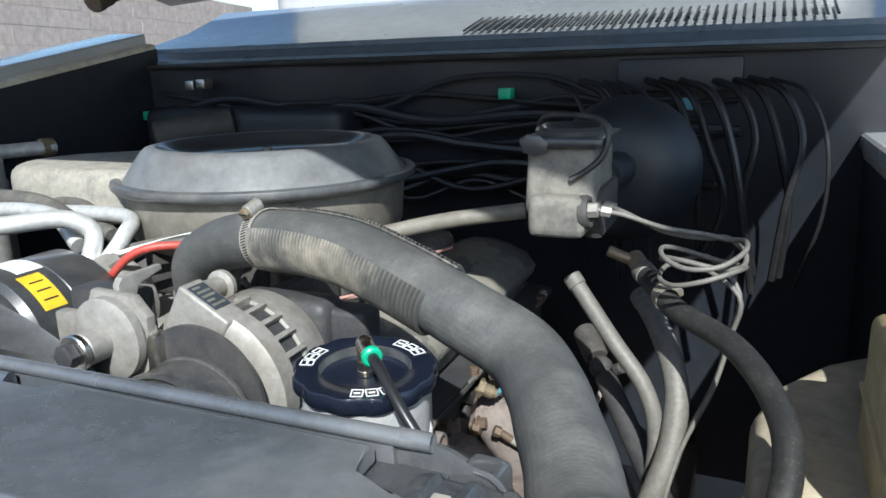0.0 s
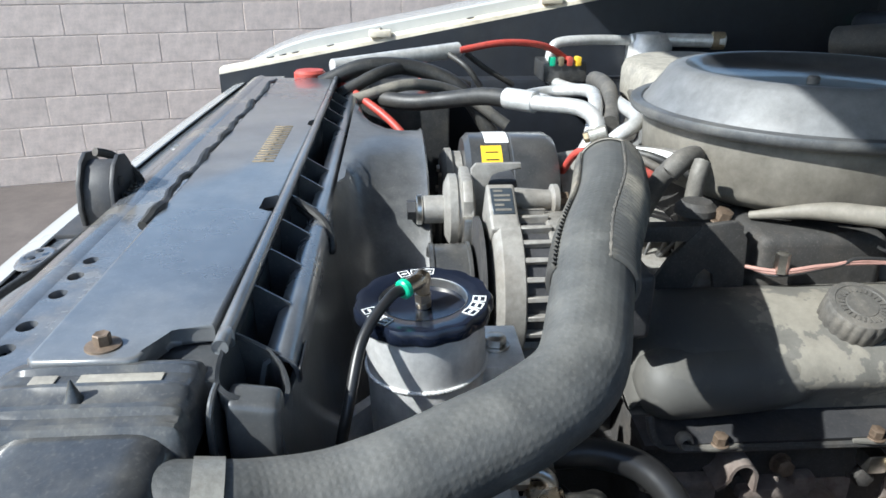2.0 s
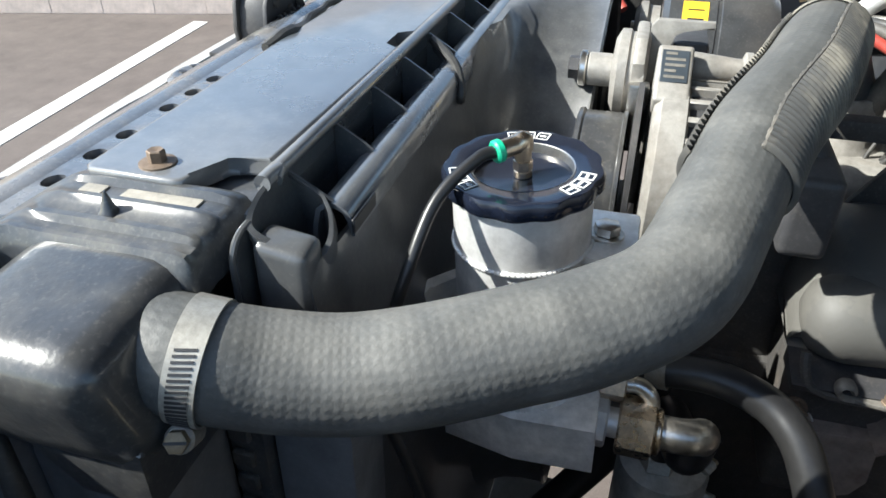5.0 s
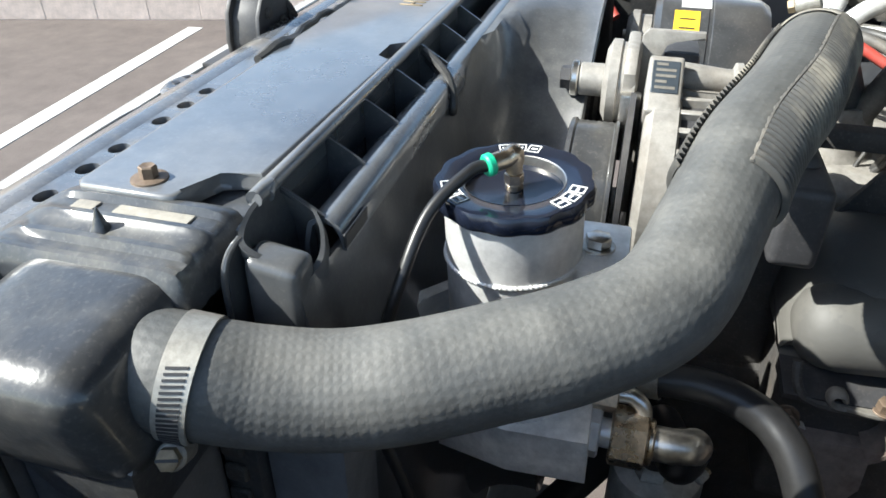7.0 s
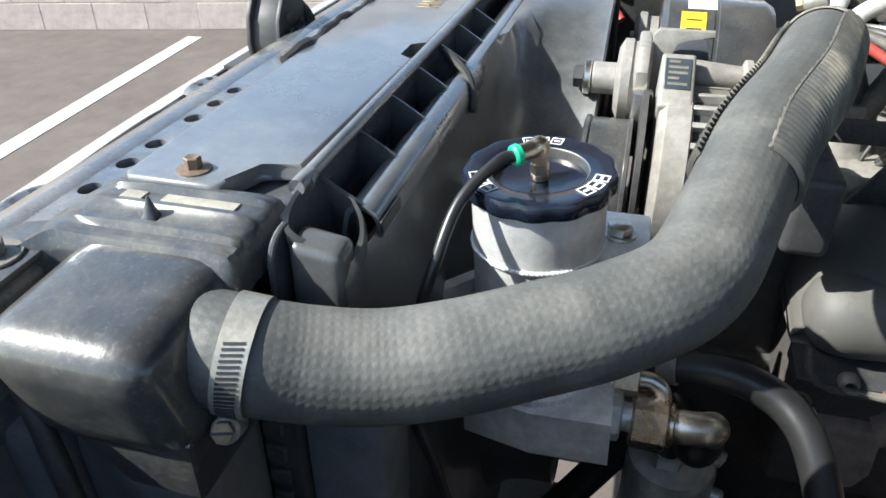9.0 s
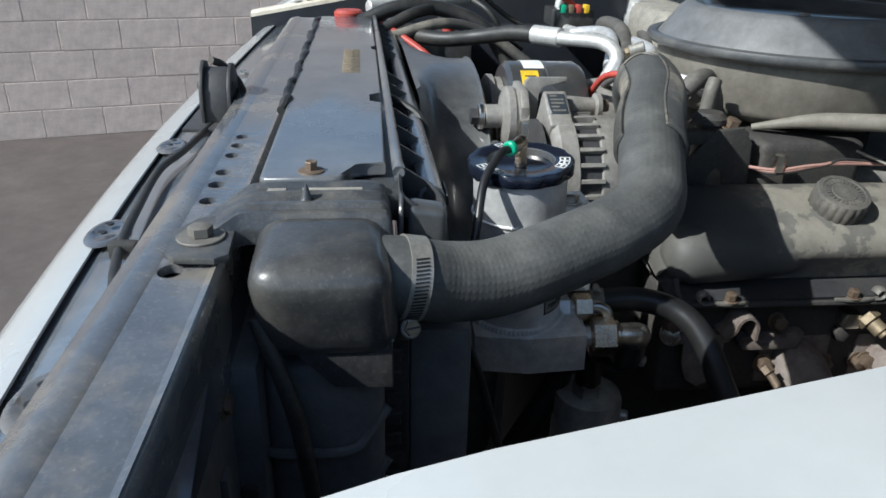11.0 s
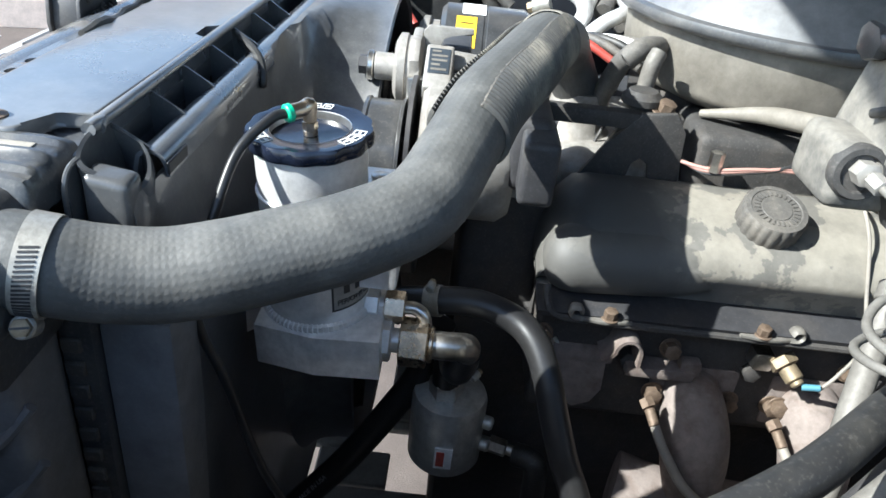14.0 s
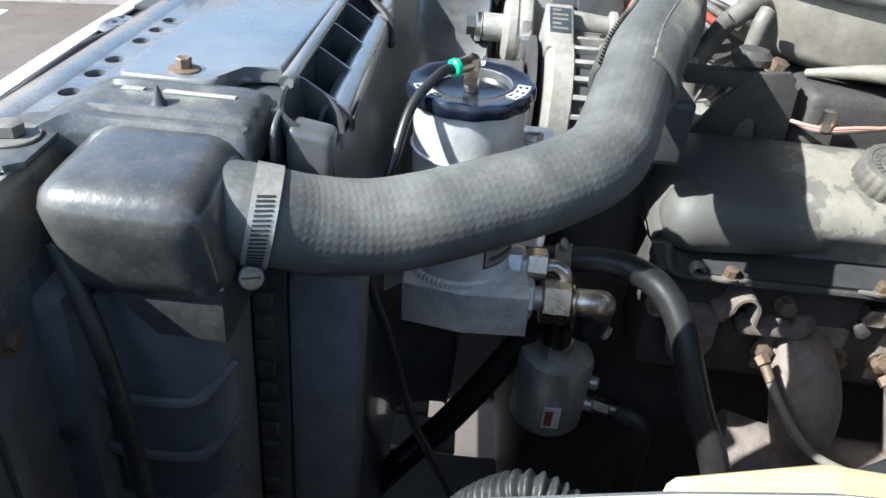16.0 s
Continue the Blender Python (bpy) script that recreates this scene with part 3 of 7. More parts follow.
def build_fender(name, x_in, x_out, y0, y1, label, rail):
    """A body fender: rounded top skin, turned-down inner edge, rail with holes, dark inner wall."""
    th = thing(name, ((x_in + x_out) / 2, (y0 + y1) / 2, 0.9), label, "fender")
    d = 1 if x_out > x_in else -1
    bm = bm_new()
    prof = [(0.0, -0.022), (0.0, -0.002), (0.004, 0.002), (0.10, 0.006), (0.17, -0.005), (0.205, -0.035), (0.215, -0.10), (0.22, -0.45)]
    rows = []
    ys = [y0 + (y1 - y0) * i / 40 for i in range(41)]
    for y in ys:
        near = max(0.0, (y0 + 0.20 - y) / 0.20)
        rows.append([bm.verts.new((x_in + d * (q * (1 - 0.25 * near ** 2)), y, fender_z(y, d > 0) + h - 0.05 * near ** 2)) for q, h in prof])
    for a, b in zip(rows, rows[1:]):
        for i in range(len(prof) - 1):
            bm.faces.new((a[i], a[i + 1], b[i + 1], b[i]))
    thicken(bm, 0.0015)
    part("skin", bm, M_WHITE, th)
    rp = [(0.002, -0.020), (-0.024, -0.022), (-0.028, -0.025), (-0.029, -0.032), (-0.034, -0.38), (-0.10, -0.45)]
    if not rail:
        rp = [(0.002, -0.020), (0.004, -0.022), (0.006, -0.026), (0.010, -0.040), (0.020, -0.38), (0.02, -0.45)]
    bm = bm_new()
    rows = []
    for y in ys:
        rows.append([bm.verts.new((x_in + d * q, y, fender_z(y, d > 0) + h)) for q, h in rp[:4]])
    for a, b in zip(rows, rows[1:]):
        for i in range(3):
            bm.faces.new((a[i], a[i + 1], b[i + 1], b[i]))
    thicken(bm, 0.0015)
    part("rail", bm, M_CREAM, th, "dusty cream inner rail with holes")
    bm = bm_new()
    rows = []
    for y in ys:
        rows.append([bm.verts.new((x_in + d * q, y, fender_z(y, d > 0) + h)) for q, h in rp[3:]])
    for a, b in zip(rows, rows[1:]):
        for i in range(2):
            bm.faces.new((a[i], a[i + 1], b[i + 1], b[i]))
    thicken(bm, 0.002)
    part("inner_wall", bm, M_FIREWALL, th, "dark grey inner fender wall")
    if rail:
        # rail is uncut: dark ovals on it carry the slots' shade
        for y in (-0.10, -0.075, -0.05, 0.02, 0.30, 0.55):
            bm = bm_new()
            lathe(bm, [(0.006, 0), (0.005, 0.001)], Matrix.Translation((x_in - d * 0.013, y, fender_z(y, d > 0) - 0.0200)) @ Matrix.Rotation(radians(10.5), 4, "X") @ Matrix.Diagonal((0.8, 1.5, 1, 1)), 14)
            part("slot", bm, M_INK_SHADE, th)
        for y in (0.12, 0.46):
            bm = bm_new()
            box(bm, x_in - d * 0.02 - 0.014, x_in - d * 0.02 + 0.014, y - 0.022, y + 0.022, fender_z(y, d > 0) - 0.022, fender_z(y, d > 0) - 0.008, 0.004)
            part("hood_bumper", bm, M_CREAM, th)
            bolt("clip_screw", (x_in - d * 0.02, y, fender_z(y, d > 0) - 0.008), (0, 0, 1), 0.009, 0.004, M_STEEL, th)
    return th


build_fender("fender", BAY_FAR, BAY_FAR - 0.2, -0.20, 1.16, "white truck fender with dusty cream inner rail, passenger side", True)
build_fender("fender", BAY_NEAR, BAY_NEAR + 0.2, -0.12, 1.16, "clean white truck fender, driver side", False)


def build_firewall():
    bm = bm_new()
    rows = []
    for i in range(49):
        x = -1.24 + 1.58 * i / 48
        y = FIREWALL + 0.008 * math.sin(x * 17)
        rows.append([bm.verts.new((x, y + dy, z)) for dy, z in ((0, 0.55), (0, 1.20), (-0.02, 1.24), (-0.02, 1.352))])
    for a, b in zip(rows, rows[1:]):
        for k in range(3):
            bm.faces.new((a[k], a[k + 1], b[k + 1], b[k]))
    thicken(bm, 0.003)
    tagged(part("wall_firewall", bm, M_FIREWALL), "dark firewall behind the engine", "firewall", kind="structure")
    th = thing("windscreen_cowl", (-0.45, 1.2, 1.36), "white cowl panel with louvres below the windscreen, shade painted in as dark blue", "cowl")
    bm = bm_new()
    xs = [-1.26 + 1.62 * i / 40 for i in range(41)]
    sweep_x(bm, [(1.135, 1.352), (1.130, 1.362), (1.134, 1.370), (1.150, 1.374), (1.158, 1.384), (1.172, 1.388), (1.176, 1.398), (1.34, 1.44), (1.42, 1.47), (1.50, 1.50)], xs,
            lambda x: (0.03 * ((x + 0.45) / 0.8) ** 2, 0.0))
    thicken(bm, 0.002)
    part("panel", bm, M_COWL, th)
    for k in range(42):
        x = -0.42 + 0.016 * k
        bm = bm_new()
        box(bm, x - 0.0025, x + 0.0025, 1.20, 1.32, 1.404, 1.407, 0.001, 1, Matrix.Translation((0, 1.2, 1.404)) @ Matrix.Rotation(radians(14.3), 4, "X") @ Matrix.Translation((0, -1.2, -1.402)))
        part("louvre", bm, M_DARKBODY, th)
    bm = bm_new()
    tube(bm, [(-1.24, 1.128, 1.356), (-0.8, 1.118, 1.357), (-0.45, 1.115, 1.357), (0.0, 1.12, 1.357), (0.33, 1.13, 1.356)], 0.006, 8, 8)
    tagged(part("cowl_seal", bm, M_RUBBER), "black rubber seal along the cowl edge", "seal")


build_firewall()


def build_hood():
    """The hood stands open over the bay and shades its rear half."""
    th = thing("hood", (-0.45, 1.42, 1.52), "white truck hood standing open over the engine bay", "hood")
    m = Matrix.Translation((-0.45, 1.42, 1.52)) @ Matrix.Rotation(radians(HOOD_ANGLE), 4, "X").inverted()
    bm = bm_new()
    rows = []
    for i in range(25):
        y = -HOOD_LENGTH * i / 24
        rows.append([bm.verts.new(m @ Vector((x, y - (0.04 * x + 0.30 * max(0.0, x - 0.58)) * (i / 24), 0.03 * (1 - (x / 0.90) ** 2)))) for x in [-0.90 + 1.80 * k / 24 for k in range(25)]])
    for a, b in zip(rows, rows[1:]):
        for k in range(24):
            bm.faces.new((a[k], a[k + 1], b[k + 1], b[k]))
    thicken(bm, 0.003)
    part("skin", bm, M_WHITE, th)
    # unseen black sheet, added to stop the hood bouncing light into the bay
    bm = bm_new()
    box(bm, -0.80, 0.80, -HOOD_LENGTH + 0.26, -0.06, -0.012, -0.006, 0.002, 1, m)
    part("bounce_blocker", bm, M_FIREWALL, th, "unseen black sheet added under the hood to cut bounced light")
    for x in (-0.6, -0.2, 0.2, 0.6):
        bm = bm_new()
        box(bm, x - 0.03, x + 0.03, -HOOD_LENGTH + 0.20, -0.08, -0.02, 0.0, 0.006, 2, m)
        part("stiffener", bm, M_RUST, th, "brown stained stiffener")
    hg = part("hinge_plate", box(bm_new(), -1.275, -1.262, 0.58, 0.70, 1.27, 1.33, 0.004), M_CAST, th, "dark hinge with a round pivot")
    bm = bm_new()
    box(bm, -1.276, -1.262, 0.600, 0.632, 1.28, 1.66, 0.004)
    part("arm", bm, M_CAST, hg)
    bm = bm_new()
    rod(bm, (-1.282, 0.616, 1.375), (-1.250, 0.616, 1.375), 0.026, 24, 0.003)
    part("pivot", bm, M_CAST, hg)
    bm = bm_new()
    tube(bm, [(-1.262, 1.08 + 0.10 * k / 60, 1.50 + 0.05 * k / 60 + 0.001) for k in range(61)], 0.024, 12, 1, radius=lambda s: 0.024 + 0.003 * math.sin(s * 1800))
    part("spring", bm, M_RUST, hg, "rusty brown coil spring")


HOOD_ANGLE, HOOD_LENGTH = 12.8, 1.608
build_hood()


# ---- radiator, its cover and fan shroud ----
def build_radiator():
    th = thing("radiator", (-0.38, 0.0, 0.55), "crossflow radiator with black plastic end tanks and ribbed sides", "radiator")
    bm = bm_new()
    box(bm, -0.86, 0.045, -0.030, 0.030, 0.56, 1.165, 0.004)
    part("core", bm, M_CAST, th)
    # near tank: bulged upper chamber, ribbed lower body, outlet neck
    bm = bm_new()
    box(bm, 0.042, 0.122, -0.034, 0.046, 1.112, 1.180, 0.021, 5)
    for v in bm.verts:
        k = (1.180 - v.co.z) / 0.068
        v.co.x -= 0.016 * max(0, k - 0.2)
        v.co.y += 0.006 * k
        v.co.z -= 0.004 * max(0, (v.co.x - 0.05) / 0.08)
    part("upper_tank", bm, M_TANK, th, "rounded black plastic tank end")
    bm = bm_new()
    prism(bm, [(-0.030, 1.138), (0.047, 1.138), (0.047, 1.090), (0.012, 1.092)], 0.045, 0.108, Matrix(((0, 0, 1, 0), (1, 0, 0, 0), (0, 1, 0, 0), (0, 0, 0, 1))), 0.004)
    part("tank_web", bm, M_TANK, th)
    bm = bm_new()
    box(bm, 0.042, 0.094, -0.032, 0.042, 0.56, 1.10, 0.012, 3)
    part("lower_tank", bm, M_HAZE_DUST, th)
    bm = bm_new()
    box(bm, 0.020, 0.046, 0.040, 0.0605, 0.56, 1.095, 0.004, 2)
    part("header_flange", bm, M_TANK, th)
    for k in range(30):
        z = 1.075 - 0.0175 * k
        bm = bm_new()
        box(bm, 0.0455, 0.0495, 0.0425, 0.0545, z - 0.0052, z + 0.0052, 0.0012, 1)
        part("crimp_tab", bm, M_CAST, th)
    for k in range(11):
        z = 1.038 - 0.042 * k
        bm = bm_new()
        tube(bm, [(0.094, -0.034, z), (0.099, -0.02, z), (0.099, 0.018, z), (0.094, 0.030, z + 0.006), (0.086, 0.044, z + 0.024)], 0.0035, 8, 4)
        part("tank_rib", bm, M_HAZE_DUST, th)
    bm = bm_new()
    tube(bm, [(0.044, 0.040, 1.176), (0.075, 0.046, 1.158), (0.098, 0.047, 1.140), (0.106, 0.046, 1.122)], 0.0016, 6, 6, radius=lambda s: 0.0013 + 0.0006 * math.sin(s * 900))
    part("mould_seam", bm, M_TANK, th, "ragged mould seam")
    for x, y, z, q in ((0.083, 0.030, 1.1755, 0.0022), (0.101, -0.004, 1.165, 0.0018), (0.100, 0.012, 1.164, 0.0016), (0.108, 0.002, 1.145, 0.0022)):
        bm = bm_new()
        bmesh.ops.create_icosphere(bm, subdivisions=2, radius=q, matrix=Matrix.Translation((x, y, z)) @ Matrix.Diagonal((1, 1.6, 0.5, 1)))
        part("mould_nick", bm, M_HAZE_DUST, th)
    bm = bm_new()
    rod(bm, (0.070, 0.022, 1.148), (0.075, 0.052, 1.148), 0.0225, 28, 0.002)
    part("outlet_neck", bm, M_TANK, th)
    bm = bm_new()
    for k in range(7):
        box(bm, 0.100, 0.1085, -0.006 + 0.0052 * k, -0.003 + 0.0052 * k, 1.1165, 1.1225, 0.0006, 1)
    part("cast_mark", bm, M_TANK, th, "raised moulded part mark")
    bm = bm_new()
    box(bm, -0.93, -0.86, -0.036, 0.042, 0.56, 1.175, 0.018, 4)
    part("far_tank", bm, M_TANK, th)
    bm = bm_new()
    lathe(bm, [(0.024, 1.183), (0.025, 1.185), (0.025, 1.194), (0.021, 1.198), (0.0, 1.199)], Matrix.Translation((-0.868, 0.011, 0)), 24, False)
    rc = part("filler_cap", bm, M_RED, th, "red plastic radiator cap")
    bm = bm_new()
    lathe(bm, [(0.030, 1.172), (0.030, 1.184), (0.022, 1.186)], Matrix.Translation((-0.868, 0.011, 0)), 24)
    part("filler_neck", bm, M_STEEL, rc, "steel filler neck")


build_radiator()


def build_shroud():
    th = thing("fan_shroud", (-0.42, 0.08, 0.7), "black moulded plastic fan shroud with ribbed lip and round ring", "fan shroud")
    # cover plate with a notched near edge
    bm = bm_new()
    poly = [(-0.845, -0.036), (0.006, -0.036), (0.010, -0.032), (0.011, 0.012), (0.009, 0.017), (0.004, 0.019), (-0.014, 0.022), (-0.019, 0.024), (-0.021, 0.029), (-0.020, 0.047), (-0.205, 0.050), (-0.208, 0.036), (-0.238, 0.036), (-0.241, 0.050),
            (-0.50, 0.051), (-0.503, 0.042), (-0.525, 0.042), (-0.528, 0.051), (-0.845, 0.051)]
    prism(bm, poly, 1.180, 1.1895, bevel=0.0026, seg=3)
    part("cover_plate", bm, M_COVER, th)
    # ragged seal strip along the front edge
    bm = bm_new()
    rng = random.Random(4)
    pts = [(-0.185 - 0.655 * k / 60, -0.040 + 0.0022 * math.sin(k * 0.55) + rng.uniform(-0.0012, 0.0012), 1.187 + 0.0015 * math.sin(k * 0.8) + rng.uniform(-0.001, 0.002)) for k in range(61)]
    tube(bm, pts, 0.004, 8, 1, radius=lambda s: 0.0038 + 0.0012 * math.sin(s * 47))
    tagged(part("seal_strip", bm, M_RUBBER), "ragged black foam strip along the radiator cover", "seal")
    bm = bm_new()
    box(bm, -0.86, 0.012, -0.040, 0.056, 1.158, 1.178, 0.003)
    part("under_tray", bm, M_SHROUD, th)
    # rear lip: a ridge, a lower step and gussets between
    bm = bm_new()
    tube(bm, [(-0.004, 0.0565, 1.1885), (-0.012, 0.0552, 1.1905), (-0.03, 0.055, 1.190), (-0.42, 0.0555, 1.190), (-0.845, 0.0555, 1.190)], 0.0042, 10, 6)
    part("rear_ridge", bm, M_COVER, th)
    bm = bm_new()
    rows = []
    for x in (-0.014, -0.03, -0.10, -0.20, -0.30, -0.45, -0.60, -0.75, -0.86):
        rows.append([bm.verts.new((x, y, z)) for y, z in ((0.055, 1.188), (0.0565, 1.150), (0.059, 1.118), (0.066, 1.118), (0.0685, 1.160), (0.071, 1.1705), (0.0755, 1.1738), (0.081, 1.1742), (0.0865, 1.1715), (0.0895, 1.166), (0.0905, 1.158))])
    for a, b in zip(rows, rows[1:]):
        for i in range(len(a) - 1):
            bm.faces.new((a[i], a[i + 1], b[i + 1], b[i]))
    thicken(bm, 0.0025)
    part("rear_rail", bm, M_COVER, th, "rounded rail behind the drain trough")
    bm = bm_new()
    rows = []
    for x in (0.027, 0.02, 0.0, -0.03, -0.10, -0.20, -0.30, -0.45, -0.60, -0.75, -0.86):
        k = 0.004 * max(0.0, x + 0.01) / 0.037
        rows.append([bm.verts.new((x, y - k, z)) for y, z in ((0.0885, 1.1625), (0.0895, 1.155), (0.0945, 1.12), (0.106, 1.05), (0.110, 0.60))])
    for a, b in zip(rows, rows[1:]):
        for i in range(len(a) - 1):
            bm.faces.new((a[i], a[i + 1], b[i + 1], b[i]))
    thicken(bm, 0.003)
    part("back_wall", bm, M_SHROUD, th)
    bm = bm_new()
    prism(bm, [(0.0565, 1.1888), (0.0610, 1.1868), (0.0800, 1.1750), (0.0780, 1.1735), (0.0600, 1.1840), (0.0565, 1.1858)], -0.0164, -0.0146, Matrix(((0, 0, 1, 0), (1, 0, 0, 0), (0, 1, 0, 0), (0, 0, 0, 1))))
    part("gusset", bm, M_SHROUD, th)
    for k, x in enumerate((-0.074, -0.132, -0.190, -0.248, -0.306, -0.364, -0.55, -0.61, -0.67, -0.73)):
        bm = bm_new()
        prism(bm, [(0.0565, 1.1885), (0.0610, 1.1865), (0.0790, 1.1752), (0.0700, 1.1690), (0.0665, 1.145), (0.0585, 1.130), (0.057, 1.150)], x - 0.0009, x + 0.0009, Matrix(((0, 0, 1, 0), (1, 0, 0, 0), (0, 1, 0, 0), (0, 0, 0, 1))))
        part("gusset", bm, M_SHROUD, th)
    # open mouth at the near end of the trough: a lip that flares outwards, the pocket below it and a thin flap
    rim = smooth_path([(-0.010, 0.0575, 1.1885), (0.008, 0.0565, 1.1870), (0.0195, 0.0570, 1.1815), (0.0240, 0.0615, 1.1780), (0.0215, 0.0720, 1.1715), (0.0165, 0.0805, 1.1655), (0.0110, 0.0845, 1.1645), (0.0035, 0.0852, 1.1685), (-0.0055, 0.0815, 1.1740), (-0.0135, 0.0750, 1.1775)], 6)
    rim += [rim[-1].lerp(Vector((-0.0150, 0.0580, 1.1875)), k / 4) for k in range(1, 5)]
    mid = Vector((0.003, 0.069, 1.1755))
    bm = bm_new()
    loops = []
    for grow, dx, dz in ((1.14, -0.004, -0.014), (1.16, -0.001, -0.004), (1.12, 0.0006, 0.0), (0.99, 0.0004, 0.0004), (0.94, -0.002, -0.004), (0.90, -0.010, -0.022), (0.84, -0.016, -0.060)):
        loops.append([bm.verts.new(mid + (p - mid) * grow + Vector((dx, 0.0, dz))) for p in rim])
    for p, q in zip(loops, loops[1:]):
        for k in range(len(rim)):
            bm.faces.new((p[k], p[(k + 1) % len(rim)], q[(k + 1) % len(rim)], q[k]))
    bm.faces.new(loops[-1])
    part("drain_mouth", bm, M_RING, th, "dusty moulded lip round the open trough end")
    bm = bm_new()
    box(bm, 0.010, 0.0300, 0.0595, 0.0855, 1.02, 1.1765, 0.0055, 4)
    for v in bm.verts:
        if v.co.z > 1.10:
            v.co.z -= 0.16 * (v.co.y - 0.0595) + 0.10 * max(0.0, v.co.x - 0.02)
    part("end_pocket", bm, M_SHROUD, th)
    bm = bm_new()
    tube(bm, [(0.0215, 0.0560, 1.1805), (0.0290, 0.0555, 1.1790), (0.0345, 0.0550, 1.1740), (0.0365, 0.0545, 1.1640), (0.0365, 0.0545, 1.1300)], 0.0016, 8, 6)
    prism(bm, [(0.012, 1.178), (0.0215, 1.1795), (0.0290, 1.178), (0.0345, 1.173), (0.0360, 1.164), (0.0360, 1.08), (0.012, 1.08)], -0.0565, -0.0545, Matrix(((1, 0, 0, 0), (0, 0, -1, 0), (0, 1, 0, 0), (0, 0, 0, 1))))
    part("end_flap", bm, M_SHROUD, th)
    # proud near-black plate: the slot's shade as colour, nothing is cut
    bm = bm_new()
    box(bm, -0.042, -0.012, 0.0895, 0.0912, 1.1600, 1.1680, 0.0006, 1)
    part("slot_shade_plate", bm, M_INK_SHADE, th, "dark plate for the shade of a moulding slot under the rail")
    bm = bm_new()
    box(bm, -0.005, 0.040, 0.060, 0.105, 0.62, 1.09, 0.008, 2)
    part("end_wall", bm, M_HAZE_DUST, th)
    # second drain mouth, half way along the lip
    bm = bm_new()
    tube(bm, [(-0.244, 0.062, 1.184), (-0.236, 0.072, 1.180), (-0.224, 0.085, 1.173), (-0.214, 0.0915, 1.162), (-0.211, 0.092, 1.154), (-0.216, 0.0905, 1.153), (-0.224, 0.086, 1.162), (-0.238, 0.074, 1.172), (-0.246, 0.064, 1.178)], 0.0034, 8, 5)
    part("drain_mouth", bm, M_RUBBER, th)
    # fan ring with a swept throat
    bm = bm_new()
    cx, cz = -0.50, 0.885
    prof = [(0.37, 0.090), (0.338, 0.096), (0.314, 0.104), (0.300, 0.116), (0.293, 0.132), (0.290, 0.150), (0.290, 0.172), (0.2925, 0.175), (0.290, 0.177), (0.284, 0.174), (0.283, 0.12)]
    lathe(bm, prof, Matrix.Translation((cx, 0, cz)) @ Matrix.Rotation(radians(-90), 4, "X"), 96, False)
    for v in bm.verts:
        v.co.z = min(v.co.z, 1.178)
    part("fan_ring", bm, M_RING, th, "dusty flared fan ring")
    for k in range(8):
        x = -0.352 - 0.0195 * k
        bm = bm_new()
        for q in (-0.0052, 0.0052):
            box(bm, x + q - 0.0013, x + q + 0.0013, 0.010, 0.030, 1.1885, 1.1903, 0.0003, 1)
        box(bm, x - 0.0040, x + 0.0040, 0.0185, 0.0215, 1.1885, 1.1903, 0.0003, 1)
        part("embossed_mark", bm, M_BRASS, th, "worn yellowish raised mark, unreadable")
    bm2 = bm_new()
    lathe(bm2, [(0.0090, 0.0), (0.0088, 0.0011), (0.0068, 0.0016)], Matrix.Translation((-0.003, -0.003, 1.1893)), 24)
    lathe(bm2, [(0.0044, 0.0), (0.0044, 0.0060), (0.0038, 0.0066), (0.0030, 0.0064), (0.0, 0.0056)], Matrix.Translation((-0.003, -0.003, 1.1900)), 6, False)
    tagged(part("cover_bolt", bm2, M_RUST), "rusty flanged bolt through the radiator cover", "bolt")
    fan = thing("engine_fan", (cx, 0.14, cz), "black engine cooling fan at rest", "fan")
    for k in range(7):
        bm = bm_new()
        m = Matrix.Translation((cx, 0.14, cz)) @ Matrix.Rotation(2 * math.pi * k / 7, 4, "Y") @ Matrix.Rotation(radians(35), 4, "Z")
        box(bm, -0.04, 0.04, -0.0015, 0.0015, 0.06, 0.27, 0.001, 1, m)
        part("blade", bm, M_CAST, fan)
    bm = bm_new()
    rod(bm, (cx, 0.11, cz), (cx, 0.22, cz), 0.07, 28, 0.004)
    part("hub", bm, M_CASTALU, fan)


build_shroud()

# ---- upper radiator line: moulded rubber, clamps, loom wrap ----
HOSE = [(0.0732, 0.0298, 1.1488), (0.0741, 0.0552, 1.1471), (0.0643, 0.0805, 1.1385), (0.0539, 0.1099, 1.1342), (0.0436, 0.1404, 1.1374), (0.0287, 0.1727, 1.1421), (0.012, 0.2069, 1.1483), (-0.0137, 0.2392, 1.1574), (-0.0601, 0.2569, 1.1721), (-0.1148, 0.2737, 1.1888), (-0.1734, 0.2981, 1.1989), (-0.2331, 0.3154, 1.2006), (-0.2914, 0.3315, 1.1946), (-0.3447, 0.3483, 1.1812), (-0.389, 0.3614, 1.1564), (-0.412, 0.384, 1.112)]


